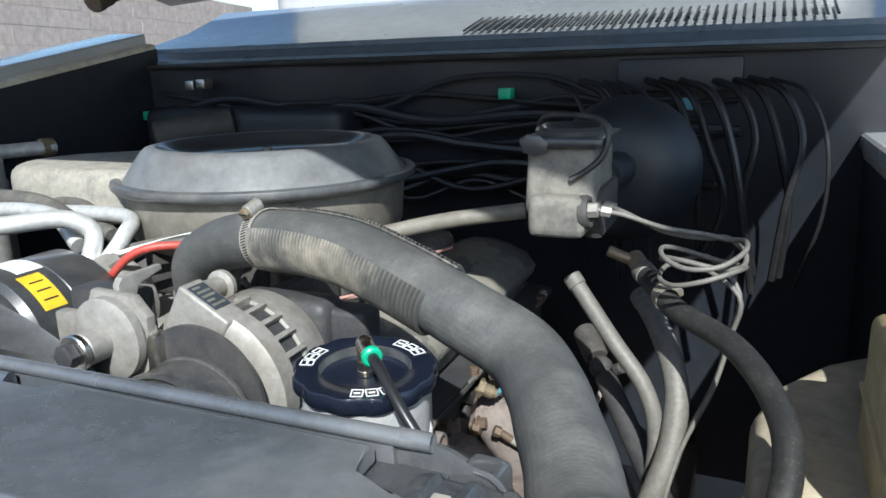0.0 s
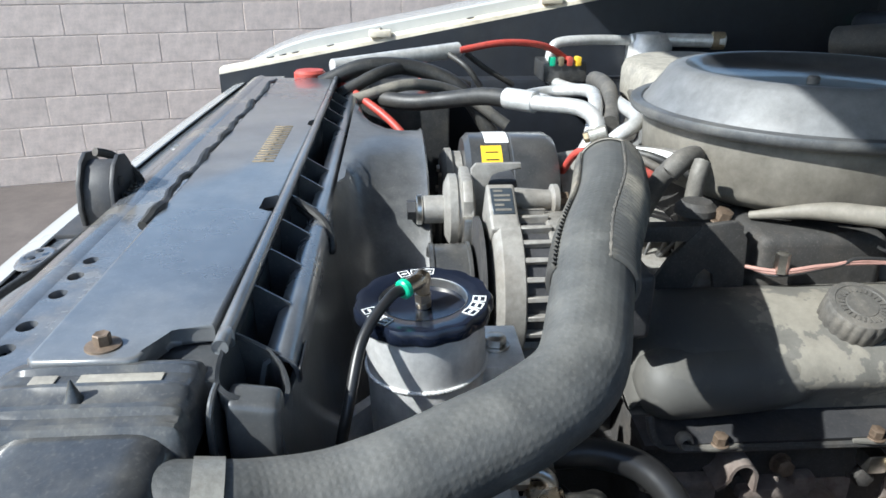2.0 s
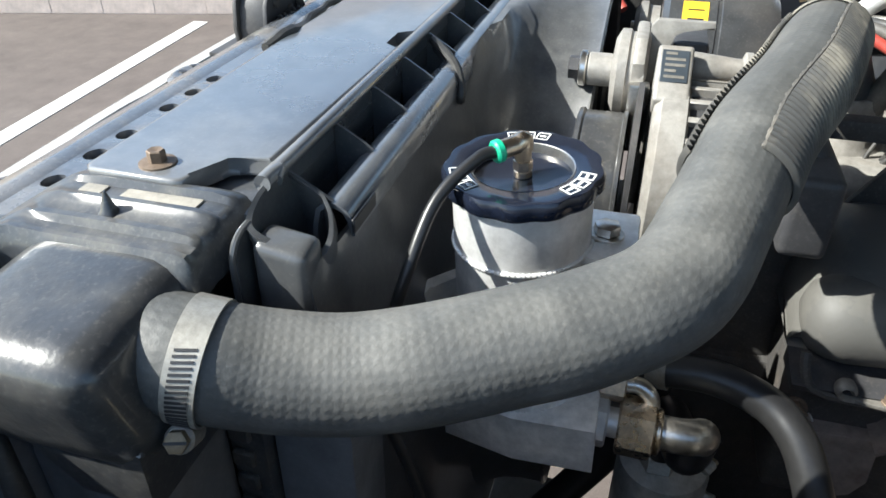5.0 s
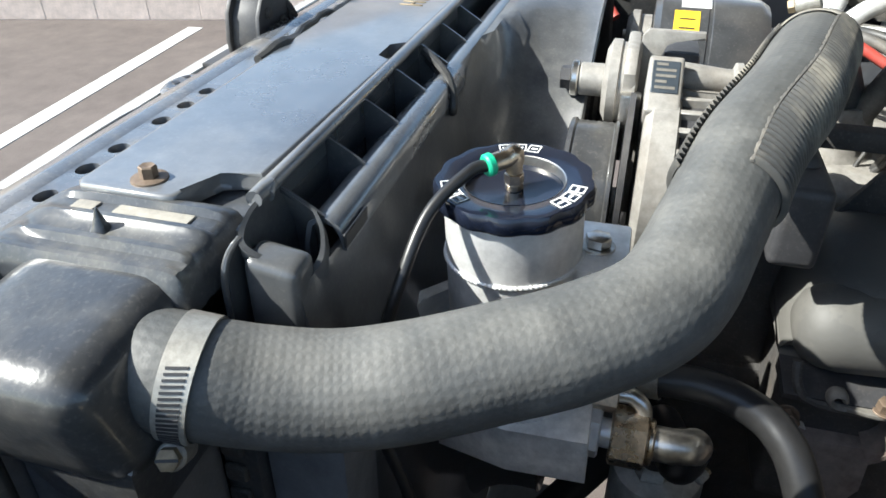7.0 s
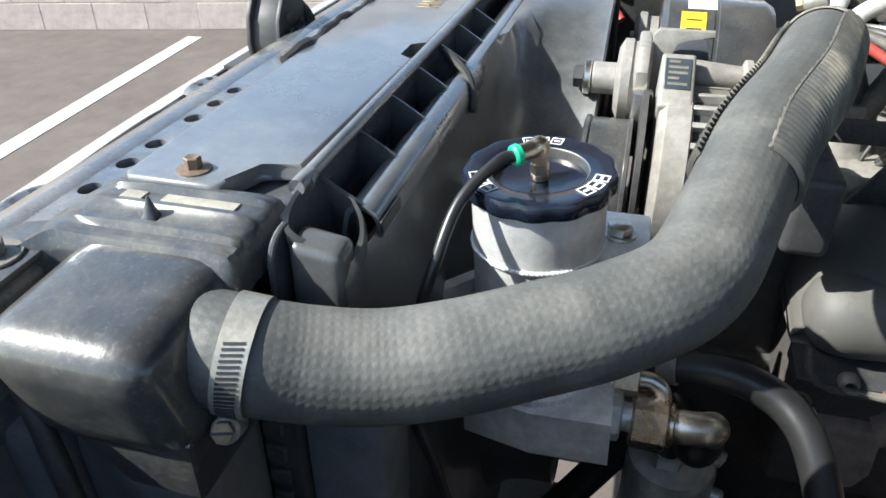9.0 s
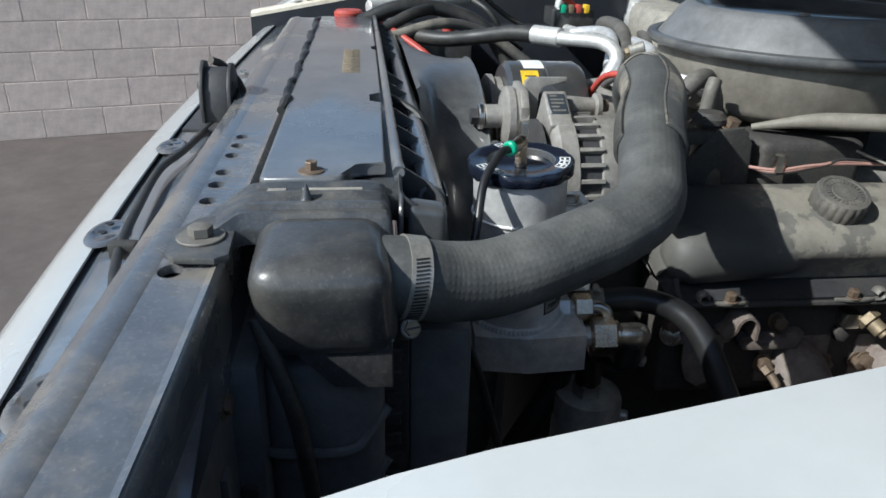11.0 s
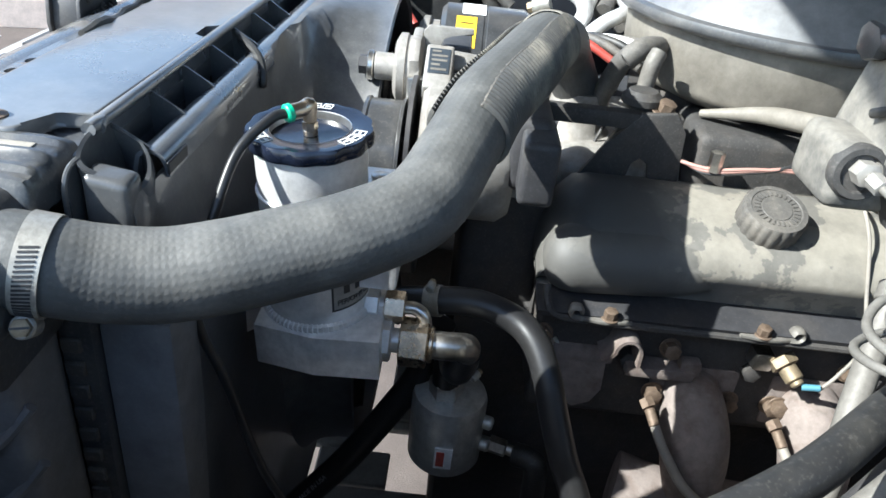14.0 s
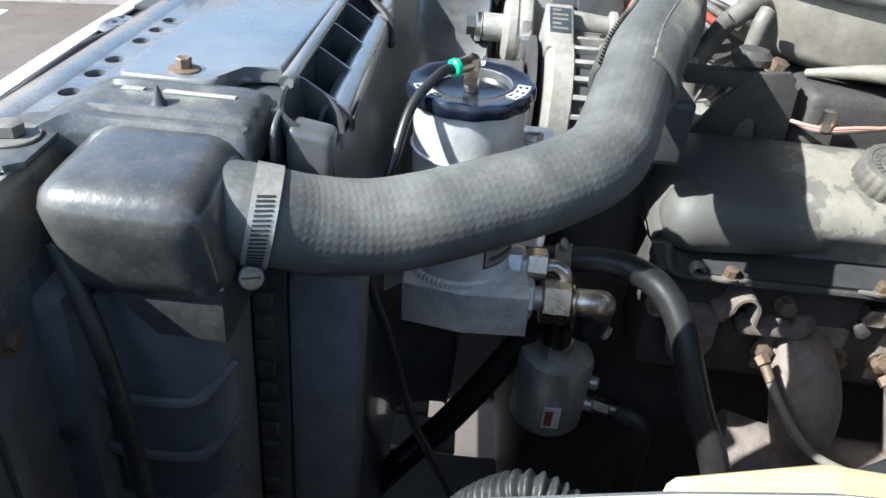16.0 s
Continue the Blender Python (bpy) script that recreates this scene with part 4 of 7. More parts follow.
def band_clamp(at, along, r, screw_dir, label, skin=None):
    """A slotted worm-drive band with its screw housing and screw."""
    at, along = Vector(at), Vector(along).normalized()
    th = thing("band_clamp", at, label, "clamp")
    m = axis_matrix(at - along * 0.0065, at + along * 0.0065)
    bm = bm_new()
    lathe(bm, [(r, 0.0), (r + 0.0011, 0.0), (r + 0.0011, 0.013), (r, 0.013), (r, 0.0)], m, 48, False)
    band = part("band", bm, skin or M_BAND, th)
    s = Vector(screw_dir)
    s = (s - along * s.dot(along)).normalized()
    t = s.cross(along)
    a0 = math.atan2((m.inverted().to_3x3() @ s).y, (m.inverted().to_3x3() @ s).x)
    # dark bars on the whole band, coloured as the shade in its slots
    for k in range(19):
        a = a0 - 0.30 - 0.088 * k
        mm = m @ Matrix.Rotation(a, 4, "Z") @ Matrix.Translation((r + 0.0012, 0, 0.0065))
        bm = bm_new()
        box(bm, -0.0003, 0.0003, -0.00055, 0.00055, -0.0042, 0.0042, 0, 1, mm @ Matrix.Rotation(0.2, 4, "X"))
        part("slot", bm, M_INK_SHADE, band)
    k_ = 1.0 if r > 0.02 else 0.58
    c = at + s * (r + 0.0055 * k_)
    bm = bm_new()
    rod(bm, c - t * 0.008 * k_, c + t * 0.008 * k_, 0.0062 * k_, 16, 0.001)
    house = part("screw_housing", bm, M_CLAMP, th)
    bm = bm_new()
    hexagon(bm, c + t * 0.008 * k_, c + t * 0.0125 * k_, 0.0085 * k_)
    part("screw_head", bm, M_BRASS, house, "slotted screw head")
    # dark bar across the head for the shade in the driver groove
    bm = bm_new()
    mm = axis_matrix(c + t * 0.0125 * k_, c + t * 0.0132 * k_)
    box(bm, -0.0045 * k_, 0.0045 * k_, -0.0006, 0.0006, -0.0004, 0.0004, 0, 1, mm)
    part("screw_slot", bm, M_INK_SHADE, house)
    return th


def build_hose():
    th = thing("radiator_hose", (0.05, 0.18, 1.14), "thick dusty black rubber radiator hose wrapped in split loom", "hose")
    bm = bm_new()
    tube(bm, HOSE, 0.0255, 44, 10, radius=lambda s: 0.0248 + 0.0008 * min(1.0, s / 0.06))
    part("rubber_tube", bm, M_HOSE, th)
    fine = smooth_path(HOSE, 240)[8 * 240 + 90:11 * 240 + 150]
    bm = bm_new()
    tube(bm, fine, 0.0280, 40, 1, False, radius=lambda s: 0.0262 + 0.0032 * abs(math.sin(s * math.pi / 0.0041)), start=radians(150), end=radians(430))
    part("loom_wrap", bm, M_LOOM, th, "dusty black corrugated split loom around the hose")
    bm = bm_new()
    pts = []
    for p0, p1 in zip(fine[::15], fine[1::15]):
        d = (p1 - p0).normalized()
        side = d.cross(Vector((0, 0, 1))).normalized()
        pts.append(p0 + 0.0268 * (math.cos(radians(70)) * side + math.sin(radians(70)) * side.cross(d)))
    tube(bm, pts, 0.0013, 6, 2, radius=lambda s: 0.0010 + 0.0006 * math.sin(s * 900) * math.sin(s * 331))
    part("dusty_edge", bm, M_RUBDUST, th, "pale dust along the cut edge of the loom")
    band_clamp((0.0735, 0.058, 1.1462), Vector(HOSE[2]) - Vector(HOSE[0]), 0.0254, (0.55, 0, -0.85), "slotted steel worm clamp with brass-coloured screw on the radiator neck", M_CLAMP)
    band_clamp((-0.2735, 0.3266, 1.1970), Vector(HOSE[13]) - Vector(HOSE[11]), 0.0268, (-0.2, -0.3, 0.9), "dusty steel worm clamp where the hose meets the engine", M_DUSTY)


build_hose()


# ---- remote steering fluid reservoir ----
RES_AXIS = Vector((0.045, -0.045, 1.0)).normalized()
RES_TOP = Vector((-0.086, 0.158, 1.171))
RES = RES_TOP.copy()


def on_axis(h, x=0.0, y=0.0):
    """A point h metres below the cap's face, beside the can's axis."""
    return RES - RES_AXIS * h + Vector((x, y, 0))


def build_reservoir():
    base = on_axis(0.19)
    m = axis_matrix(base, RES)
    H = 0.19
    th = thing("fluid_reservoir", base, "brushed aluminium fluid reservoir with scalloped black cap, welded base block", "reservoir")
    bm = bm_new()
    lathe(bm, [(0.0385, 0.046), (0.0385, H - 0.046), (0.0383, H - 0.0445), (0.0383, H - 0.012), (0.037, H - 0.0105)], m, 64)
    part("can", bm, M_ALU, th)
    for h, big, nb in ((0.0478, 0.0036, 70), (H - 0.045, 0.0013, 90)):
        bm = bm_new()
        pts = [m @ Vector(((0.0388) * math.cos(2 * math.pi * k / 420), 0.0388 * math.sin(2 * math.pi * k / 420), h)) for k in range(421)]
        rr = 2 * math.pi * 0.0388 / nb
        tube(bm, pts, big, 8, 1, False, radius=lambda s, b=big, q=rr: b * (0.72 + 0.42 * (s / q % 1.0) ** 0.7))
        part("weld_bead", bm, M_ALU, th, "rippled weld seam")
    bm = bm_new()
    square = Matrix.Translation(base) @ Vector((0, 0, 1)).rotation_difference(RES_AXIS).to_matrix().to_4x4()
    prism(bm, [(0.047, 0.052), (0.047, 0.003), (0.036, -0.042), (-0.044, -0.042), (-0.044, 0.052)], 0.010, 0.046, square, 0.0010)
    part("base_block", bm, M_ALUBLK, th, "machined aluminium base block")
    # cap: scalloped rim, sunk centre
    bm = bm_new()
    lathe(bm, [(0.0420, H - 0.010), (0.0432, H - 0.008), (0.0432, H - 0.002), (0.0418, H), (0.0290, H), (0.0275, H - 0.001), (0.0268, H - 0.006), (0.0255, H - 0.0065), (0.0, H - 0.0065)], m, 130, False,
          wave=lambda k, a: (1.012 - 0.036 * (0.5 + 0.5 * math.cos(13 * a)) ** 1.5) if k < 4 else 1.0)
    rcap = part("cap", bm, M_ANOD, th, "black anodised scalloped cap with outlined marks")
    bm = bm_new()
    lathe(bm, [(0.0266, H - 0.0062), (0.0272, H - 0.0008), (0.0278, H - 0.0004)], m, 64, False)
    part("recess_wall", bm, M_STEEL, rcap, "bare turned edge inside the cap")
    # outlined brand marks: plain shapes in three places on the rim
    for a0 in (0.35, 2.44, 4.53):
        for k in range(3):
            mm = m @ Matrix.Rotation(a0 + (k - 1) * 0.235, 4, "Z") @ Matrix.Translation((0.0352, 0, H + 0.0002))
            bm = bm_new()
            for x0, x1, y0, y1 in ((-0.0042, -0.0034, -0.0036, 0.0036), (0.0034, 0.0042, -0.0036, 0.0036), (-0.0042, 0.0042, -0.0036, -0.0028), (-0.0042, 0.0042, 0.0028, 0.0036), (-0.0008, 0.0008, -0.0018, 0.0018)):
                box(bm, x0, x1, y0, y1, 0, 0.00025, 0, 1, mm)
            part("rim_mark", bm, M_PAPER, rcap)
    # label: chequered plate on the can
    def lab(u0, u1, h0, h1, r, material, name, label=""):
        bm = bm_new()
        n = 6
        g = [[bm.verts.new(m @ Vector((r * math.cos(u0 + (u1 - u0) * i / n), r * math.sin(u0 + (u1 - u0) * i / n), h))) for i in range(n + 1)] for h in (h0, h1)]
        for i in range(n):
            bm.faces.new((g[0][i], g[0][i + 1], g[1][i + 1], g[1][i]))
        thicken(bm, 0.0002)
        return part(name, bm, material, th, label)
    c = 0.16
    lab(c - 0.50, c + 0.50, 0.061, 0.106, 0.0387, M_INK_SHADE, "label_border", "dark bordered maker's label")
    lab(c - 0.46, c + 0.46, 0.0628, 0.1042, 0.0389, M_CASTALU, "label_field")
    for i in range(6):
        for j in range(3):
            if (i + j) % 2:
                lab(c - 0.39 + 0.13 * i, c - 0.26 + 0.13 * i, 0.075 + 0.0085 * j, 0.0835 + 0.0085 * j, 0.0391, M_RED if i == 5 else M_INK_SHADE, "label_check")
    word = "PERFORMANCE"
    for i, ch in enumerate(word):
        cu = bpy.data.curves.new("letter", "FONT")
        cu.body, cu.size, cu.extrude, cu.align_x = ch, 0.0062, 0.00012, "CENTER"
        u = c - 0.36 + 0.072 * i
        ob = new("letter", cu)
        dg = bpy.context.evaluated_depsgraph_get()
        me = bpy.data.meshes.new_from_object(ob.evaluated_get(dg))
        bpy.data.objects.remove(ob)
        me.transform(m @ Matrix.Rotation(u, 4, "Z") @ Matrix.Translation((0.0392, 0, 0.0665)) @ Matrix.Rotation(radians(90), 4, "Z") @ Matrix.Rotation(radians(90), 4, "X"))
        me.materials.append(M_INK_SHADE)
        lo = new("label_letter", me)
        lo.parent = th
        lo.matrix_parent_inverse = origin_of(th).inverted()
    # mounting plate behind, with its bolt
    bm = bm_new()
    mm = m @ Matrix.Translation((-0.050, 0.0, 0.0))
    prism(bm, [(-0.075, 0.0), (0.062, 0.0), (0.062, 0.118), (0.055, 0.125), (0.030, 0.125), (0.022, 0.115), (0.018, 0.09), (-0.05, 0.09), (-0.075, 0.07)], -0.004, 0.004,
          m @ Matrix.Translation((-0.044, 0.010, 0.01)) @ Matrix(((0, 0, 1, 0), (1, 0, 0, 0), (0, 1, 0, 0), (0, 0, 0, 1))), 0.001)
    part("mount_plate", bm, M_ALU, th, "aluminium mounting plate")
    bm = bm_new()
    box(bm, -0.128, -0.072, 0.186, 0.224, 1.055, 1.128, 0.003, 2)
    part("mount_flange", bm, M_ALU, th)
    bolt("flange_bolt", (-0.098, 0.206, 1.128), (0, 0, 1), 0.013, 0.006, M_STEEL, th, washer=0.010)
    # vent fitting on the cap: post, elbow, green collar, and its line
    top = on_axis(0.0065)
    fit = thing("vent_fitting", top, "brass push-fit elbow with green collar on the reservoir cap", "fitting")
    bm = bm_new()
    rod(bm, top, top + RES_AXIS * 0.004, 0.0050, 16, 0.0005)
    hexagon(bm, top + RES_AXIS * 0.004, top + RES_AXIS * 0.010, 0.0092)
    rod(bm, top + RES_AXIS * 0.010, top + RES_AXIS * 0.018, 0.0046, 16, 0.0005)
    part("stem", bm, M_NICKEL, fit)
    e = top + RES_AXIS * 0.020
    out = Vector((0.66, -0.68, -0.12)).normalized()
    bm = bm_new()
    tube(bm, [e - RES_AXIS * 0.004, e + RES_AXIS * 0.001, e + out * 0.005, e + out * 0.014], 0.0052, 14, 6)
    part("elbow", bm, M_NICKEL, fit)
    bm = bm_new()
    rod(bm, e + out * 0.013, e + out * 0.018, 0.0062, 18, 0.001)
    part("collar", bm, M_GREEN, fit, "bright green release collar")
    bm = bm_new()
    s = e + out * 0.016
    tube(bm, [s, s + out * 0.012, (-0.045, 0.122, 1.166), (-0.022, 0.114, 1.138), (-0.008, 0.106, 1.10), (0.0, 0.104, 1.066), (0.0, 0.120, 1.015), (0.0, 0.139, 0.946), (0.0, 0.155, 0.909), (-0.005, 0.18, 0.85), (-0.01, 0.22, 0.75)], 0.0034, 12, 8)
    tagged(part("vent_line", bm, M_SLEEK), "thin black vent line from the reservoir cap down past the radiator", "hose")
    # large suction outlet
    A = on_axis(0.164, 0.016, 0.046)
    d = Vector((0.02, 1.0, 0.0)).normalized()
    su = thing("suction_fitting", A, "nickel swivel hose end with hexagon nuts on the reservoir base", "fitting")
    bm = bm_new()
    hexagon(bm, A, A + d * 0.012, 0.030)
    rod(bm, A + d * 0.012, A + d * 0.018, 0.0095, 20)
    part("adapter", bm, M_ALU, su)
    bm = bm_new()
    hexagon(bm, A + d * 0.018, A + d * 0.040, 0.0335, 0.10)
    rod(bm, A + d * 0.040, A + d * 0.044, 0.0145, 24, 0.001)
    part("swivel_nut", bm, M_NICKEL, su, "warm nickel swivel nut")
    q = A + d * 0.043
    bm = bm_new()
    tube(bm, [q, q + d * 0.012, q + d * 0.022 + Vector((-0.005, 0, -0.003)), q + d * 0.028 + Vector((-0.016, 0, -0.012)), q + d * 0.027 + Vector((-0.024, 0, -0.028))], 0.0110, 20, 8)
    part("elbow", bm, M_STEEL, su)
    E2 = q + d * 0.027 + Vector((-0.024, 0, -0.026))
    bm = bm_new()
    tube(bm, [E2 + Vector((0.001, 0, 0.006)), E2 + Vector((-0.008, -0.004, -0.02)), (-0.176, 0.272, 0.93), (-0.180, 0.272, 0.885)], 0.0140, 18, 8)
    tagged(part("suction_hose", bm, M_SLEEK), "short black suction hose from reservoir to steering pump", "hose")
    band_clamp(E2 + Vector((-0.006, -0.003, -0.012)), (-0.3, -0.15, -0.9), 0.0143, (0.6, 0.8, 0.1), "small steel clamp on the suction hose")
    # small return fitting and its line
    B = on_axis(0.140, 0.004, 0.036)
    rt = thing("return_fitting", B, "small nickel hose end on the reservoir", "fitting")
    bm = bm_new()
    hexagon(bm, B, B + d * 0.011, 0.0200)
    rod(bm, B + d * 0.011, B + d * 0.015, 0.0065, 16)
    part("adapter", bm, M_ALU, rt)
    bm = bm_new()
    hexagon(bm, B + d * 0.015, B + d * 0.031, 0.0215)
    part("swivel_nut", bm, M_NICKEL, rt)
    qq = B + d * 0.031
    bm = bm_new()
    tube(bm, [qq, qq + d * 0.008, qq + d * 0.015 + Vector((0.002, 0, -0.005)), qq + d * 0.017 + Vector((0.004, 0, -0.016))], 0.0052, 14, 6)
    part("bent_tube", bm, M_STEEL, rt)
    bm = bm_new()
    tube(bm, [(-0.134, 0.224, 1.006), (-0.128, 0.248, 1.013), (-0.124, 0.285, 1.018), (-0.114, 0.318, 1.013), (-0.098, 0.336, 1.004), (-0.080, 0.347, 0.986), (-0.062, 0.356, 0.960), (-0.044, 0.367, 0.932), (-0.026, 0.383, 0.898), (-0.010, 0.40, 0.84)], 0.0118, 18, 8)
    rh = thing("return_hose", (-0.048, 0.362, 0.90), "dusty black return hose curving down beside the engine", "hose")
    part("tube", bm, M_SLEEK, rh)
    bm = bm_new()
    rod(bm, (-0.134, 0.224, 1.006), (-0.139, 0.208, 1.001), 0.0095, 16, 0.001)
    part("barbed_end", bm, M_STEEL, rh)
    band_clamp((-0.1272, 0.252, 1.0138), (0.2, 1, 0.2), 0.0121, (0.2, 0, 1), "thin steel clamp on the return hose")


build_reservoir()


def build_pump():
    c = Vector((-0.192, 0.278, 0.780))
    th = thing("steering_pump", c, "satin steel steering pump body with small red maker's label", "pump")
    bm = bm_new()
    lathe(bm, [(0.036, 0.0), (0.038, 0.003), (0.038, 0.078), (0.036, 0.084), (0.020, 0.088)], axis_matrix(c, c + Vector((0.02, 0, 1))), 40)
    part("body", bm, M_PUMP, th)
    bm = bm_new()
    hexagon(bm, (-0.184, 0.273, 0.868), (-0.182, 0.273, 0.888), 0.030)
    part("inlet_nut", bm, M_STEEL, th)
    bm = bm_new()
    box(bm, -0.154, -0.1515, 0.268, 0.286, 0.795, 0.822, 0.0006)
    part("label", bm, M_PAPER, th)
    bm = bm_new()
    box(bm, -0.1515, -0.1508, 0.270, 0.278, 0.799, 0.818, 0)
    part("label_mark", bm, M_RED, th)
    for dz in (0.045, 0.075):
        bm = bm_new()
        rod(bm, (-0.185, 0.310, 0.76 + dz), (-0.180, 0.324, 0.76 + dz), 0.007, 14, 0.002)
        part("mount_ear", bm, M_PUMP, th)
    bm = bm_new()
    rod(bm, (-0.190, 0.310, 0.804), (-0.187, 0.326, 0.803), 0.006, 12)
    hexagon(bm, (-0.187, 0.324, 0.803), (-0.182, 0.342, 0.802), 0.016)
    rod(bm, (-0.182, 0.342, 0.802), (-0.178, 0.358, 0.800), 0.006, 12)
    part("pressure_fitting", bm, M_STEEL, th)
    bm = bm_new()
    tube(bm, [(-0.178, 0.352, 0.800), (-0.17, 0.366, 0.802), (-0.165, 0.374, 0.785), (-0.165, 0.376, 0.66)], 0.0125, 14, 6)
    tagged(part("pressure_hose", bm, M_RUBBER), "black pressure hose from the steering pump", "hose")
    bm = bm_new()
    run = [(-0.215, 0.262, 0.93), (-0.21, 0.246, 0.87), (-0.20, 0.222, 0.828), (-0.19, 0.175, 0.753), (-0.18, 0.13, 0.697), (-0.17, 0.082, 0.631)]
    tube(bm, run, 0.0145, 18, 8)
    bh = thing("hydraulic_hose", run[3], "black hydraulic hose with faint white printing", "hose")
    part("tube", bm, M_SLEEK, bh)
    # printing along the side that faces the near fender
    a, b = Vector(run[4]), Vector(run[3])
    along = (b - a).normalized()
    face = Vector((0.80, -0.30, 0.50))
    face = (face - along * face.dot(along)).normalized()
    up = face.cross(along)
    mm = Matrix.Translation(a + along * 0.004 + face * 0.0149 - up * 0.003) @ Matrix((along, up, face)).transposed().to_4x4()
    cu = bpy.data.curves.new("printing", "FONT")
    cu.body, cu.size, cu.extrude = "MADE IN USA", 0.0075, 0.0002
    ob = new("printing", cu)
    me = bpy.data.meshes.new_from_object(ob.evaluated_get(bpy.context.evaluated_depsgraph_get()))
    bpy.data.objects.remove(ob)
    me.transform(mm)
    me.materials.append(M_PRINT)
    ob = new("printing", me)
    ob.parent = bh
    ob.matrix_parent_inverse = origin_of(bh).inverted()


build_pump()


# ---- front of the engine: alternator, compressor, pulleys ----
def pulley(name, x, z, r, y0, y1, label, material=None, ribs=5):
    th = thing(name, (x, (y0 + y1) / 2, z), label, "pulley")
    prof = [(r * 0.45, 0.0), (r * 0.92, 0.0), (r, 0.002)]
    for k in range(ribs):
        a = 0.003 + (y1 - y0 - 0.006) * k / ribs
        w = (y1 - y0 - 0.006) / ribs
        prof += [(r, a), (r - 0.0025, a + w * 0.5)]
    prof += [(r, y1 - y0 - 0.002), (r * 0.92, y1 - y0)]
    bm = bm_new()
    lathe(bm, prof, axis_matrix((x, y0, z), (x, y1, z)), 40)
    part("rim", bm, material or M_CAST, th)
    bm = bm_new()
    rod(bm, (x, y0 - 0.008, z), (x, y0 + 0.006, z), r * 0.42, 24, 0.002)
    part("hub", bm, M_CASTALU, th)
    bolt("hub_bolt", (x, y0 - 0.008, z), (0, -1, 0), 0.016, 0.008, M_STEEL, th)
    return th


def build_accessories():
    # alternator: front housing with ear and data plate, slotted ring, rear housing
    ax, az = -0.268, 1.093
    th = thing("alternator", (ax, 0.28, 1.02), "dusty cast aluminium alternator with slotted ring and data plate", "alternator")

    def turned(name, prof, y, material, label="", x=ax, z=az, n=56):
        bm = bm_new()
        lathe(bm, prof, axis_matrix((x, y, z), (x, y + 0.1, z)), n)
        return part(name, bm, material, th, label)
    turned("front_housing", [(0.040, 0.0), (0.064, 0.002), (0.0700, 0.007), (0.0700, 0.024), (0.066, 0.026)], 0.222, M_CASTALU)
    # near-black core: shade between the slot bars given as colour
    turned("slot_shade_core", [(0.0630, 0.0), (0.0630, 0.024)], 0.247, M_DEEP)
    turned("rear_housing", [(0.062, 0.0), (0.0655, 0.002), (0.0655, 0.030), (0.058, 0.040), (0.04, 0.042)], 0.270, M_CASTALU)
    # unseen box added behind the housing to shade the valve cover
    bm = bm_new()
    box(bm, -0.305, -0.205, 0.300, 0.338, 1.082, 1.150, 0.012, 3)
    part("rear_shade_box", bm, M_DEEP, th, "unseen black box added to shade the valve cover")
    for k in range(26):
        mm = axis_matrix((ax, 0.247, az), (ax, 0.35, az)) @ Matrix.Rotation(2 * math.pi * k / 26, 4, "Z")
        bm = bm_new()
        box(bm, 0.0615, 0.0690, -0.0022, 0.0022, -0.002, 0.026, 0.0006, 1, mm)
        part("slot_bar", bm, M_CASTALU, th)
    tilt = Matrix.Translation((-0.272, 0, 1.150)) @ Matrix.Rotation(radians(30), 4, "Y")
    bm = bm_new()
    box(bm, -0.028, 0.024, 0.2215, 0.2465, -0.020, 0.022, 0.003, 3, tilt)
    part("ear", bm, M_CASTALU, th)
    bm = bm_new()
    box(bm, -0.022, 0.008, 0.2245, 0.2435, 0.022, 0.0228, 0.0008, 1, tilt)
    plate = part("data_plate", bm, M_PLATE, th, "small blue-grey data plate with bars of print")
    for k in range(5):
        bm = bm_new()
        box(bm, -0.0195 + 0.0054 * k, -0.0170 + 0.0054 * k, 0.2270, 0.2410 if k % 3 else 0.2350, 0.0228, 0.0231, 0, 1, tilt)
        part("plate_line", bm, M_LINE, plate)
    bm = bm_new()
    lathe(bm, [(0.0125, 0.0), (0.0115, 0.012), (0.0092, 0.034), (0.0092, 0.038), (0.0140, 0.040), (0.0140, 0.0445), (0.008, 0.046)], axis_matrix((-0.296, 0.244, 1.163), (-0.299, 0.30, 1.163)), 24)
    part("spacer_tube", bm, M_CASTALU, th)
    bolt("through_bolt", (-0.299, 0.290, 1.163), (0, 1, 0), 0.012, 0.009, M_RUST, th)
    for k in range(6):
        bm = bm_new()
        c, s_ = -0.266 + 0.0070 * k, 1.1545 - 0.0052 * k
        rod(bm, (c, 0.244, s_), (c, 0.272, s_), 0.0030, 8)
        part("cooling_fin", bm, M_CASTALU, th)
    # unseen block added to keep sun off the valve cover's front slope
    bm = bm_new()
    box(bm, -0.236, -0.172, 0.311, 0.341, 1.086, 1.142, 0.006, 3)
    part("plug", bm, M_DEEP, th, "unseen black block added to shade the valve cover front")
    # solid dark box standing for the shade behind the fins
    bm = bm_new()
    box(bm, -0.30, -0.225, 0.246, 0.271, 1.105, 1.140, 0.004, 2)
    part("fin_shade_box", bm, M_DEEP, th)
    turned("fan_disc", [(0.030, 0.0), (0.062, 0.001), (0.062, 0.005), (0.03, 0.006)], 0.211, M_DEEP)
    pl = thing("alternator_pulley", (-0.266, 0.19, 1.076), "wide black ribbed alternator pulley", "pulley")
    bm = bm_new()
    prof = [(0.020, 0.004), (0.050, 0.004), (0.0535, 0.0), (0.0560, 0.001), (0.0565, 0.004)]
    for k in range(6):
        prof += [(0.0546, 0.0055 + 0.0045 * k), (0.0551, 0.0078 + 0.0045 * k)]
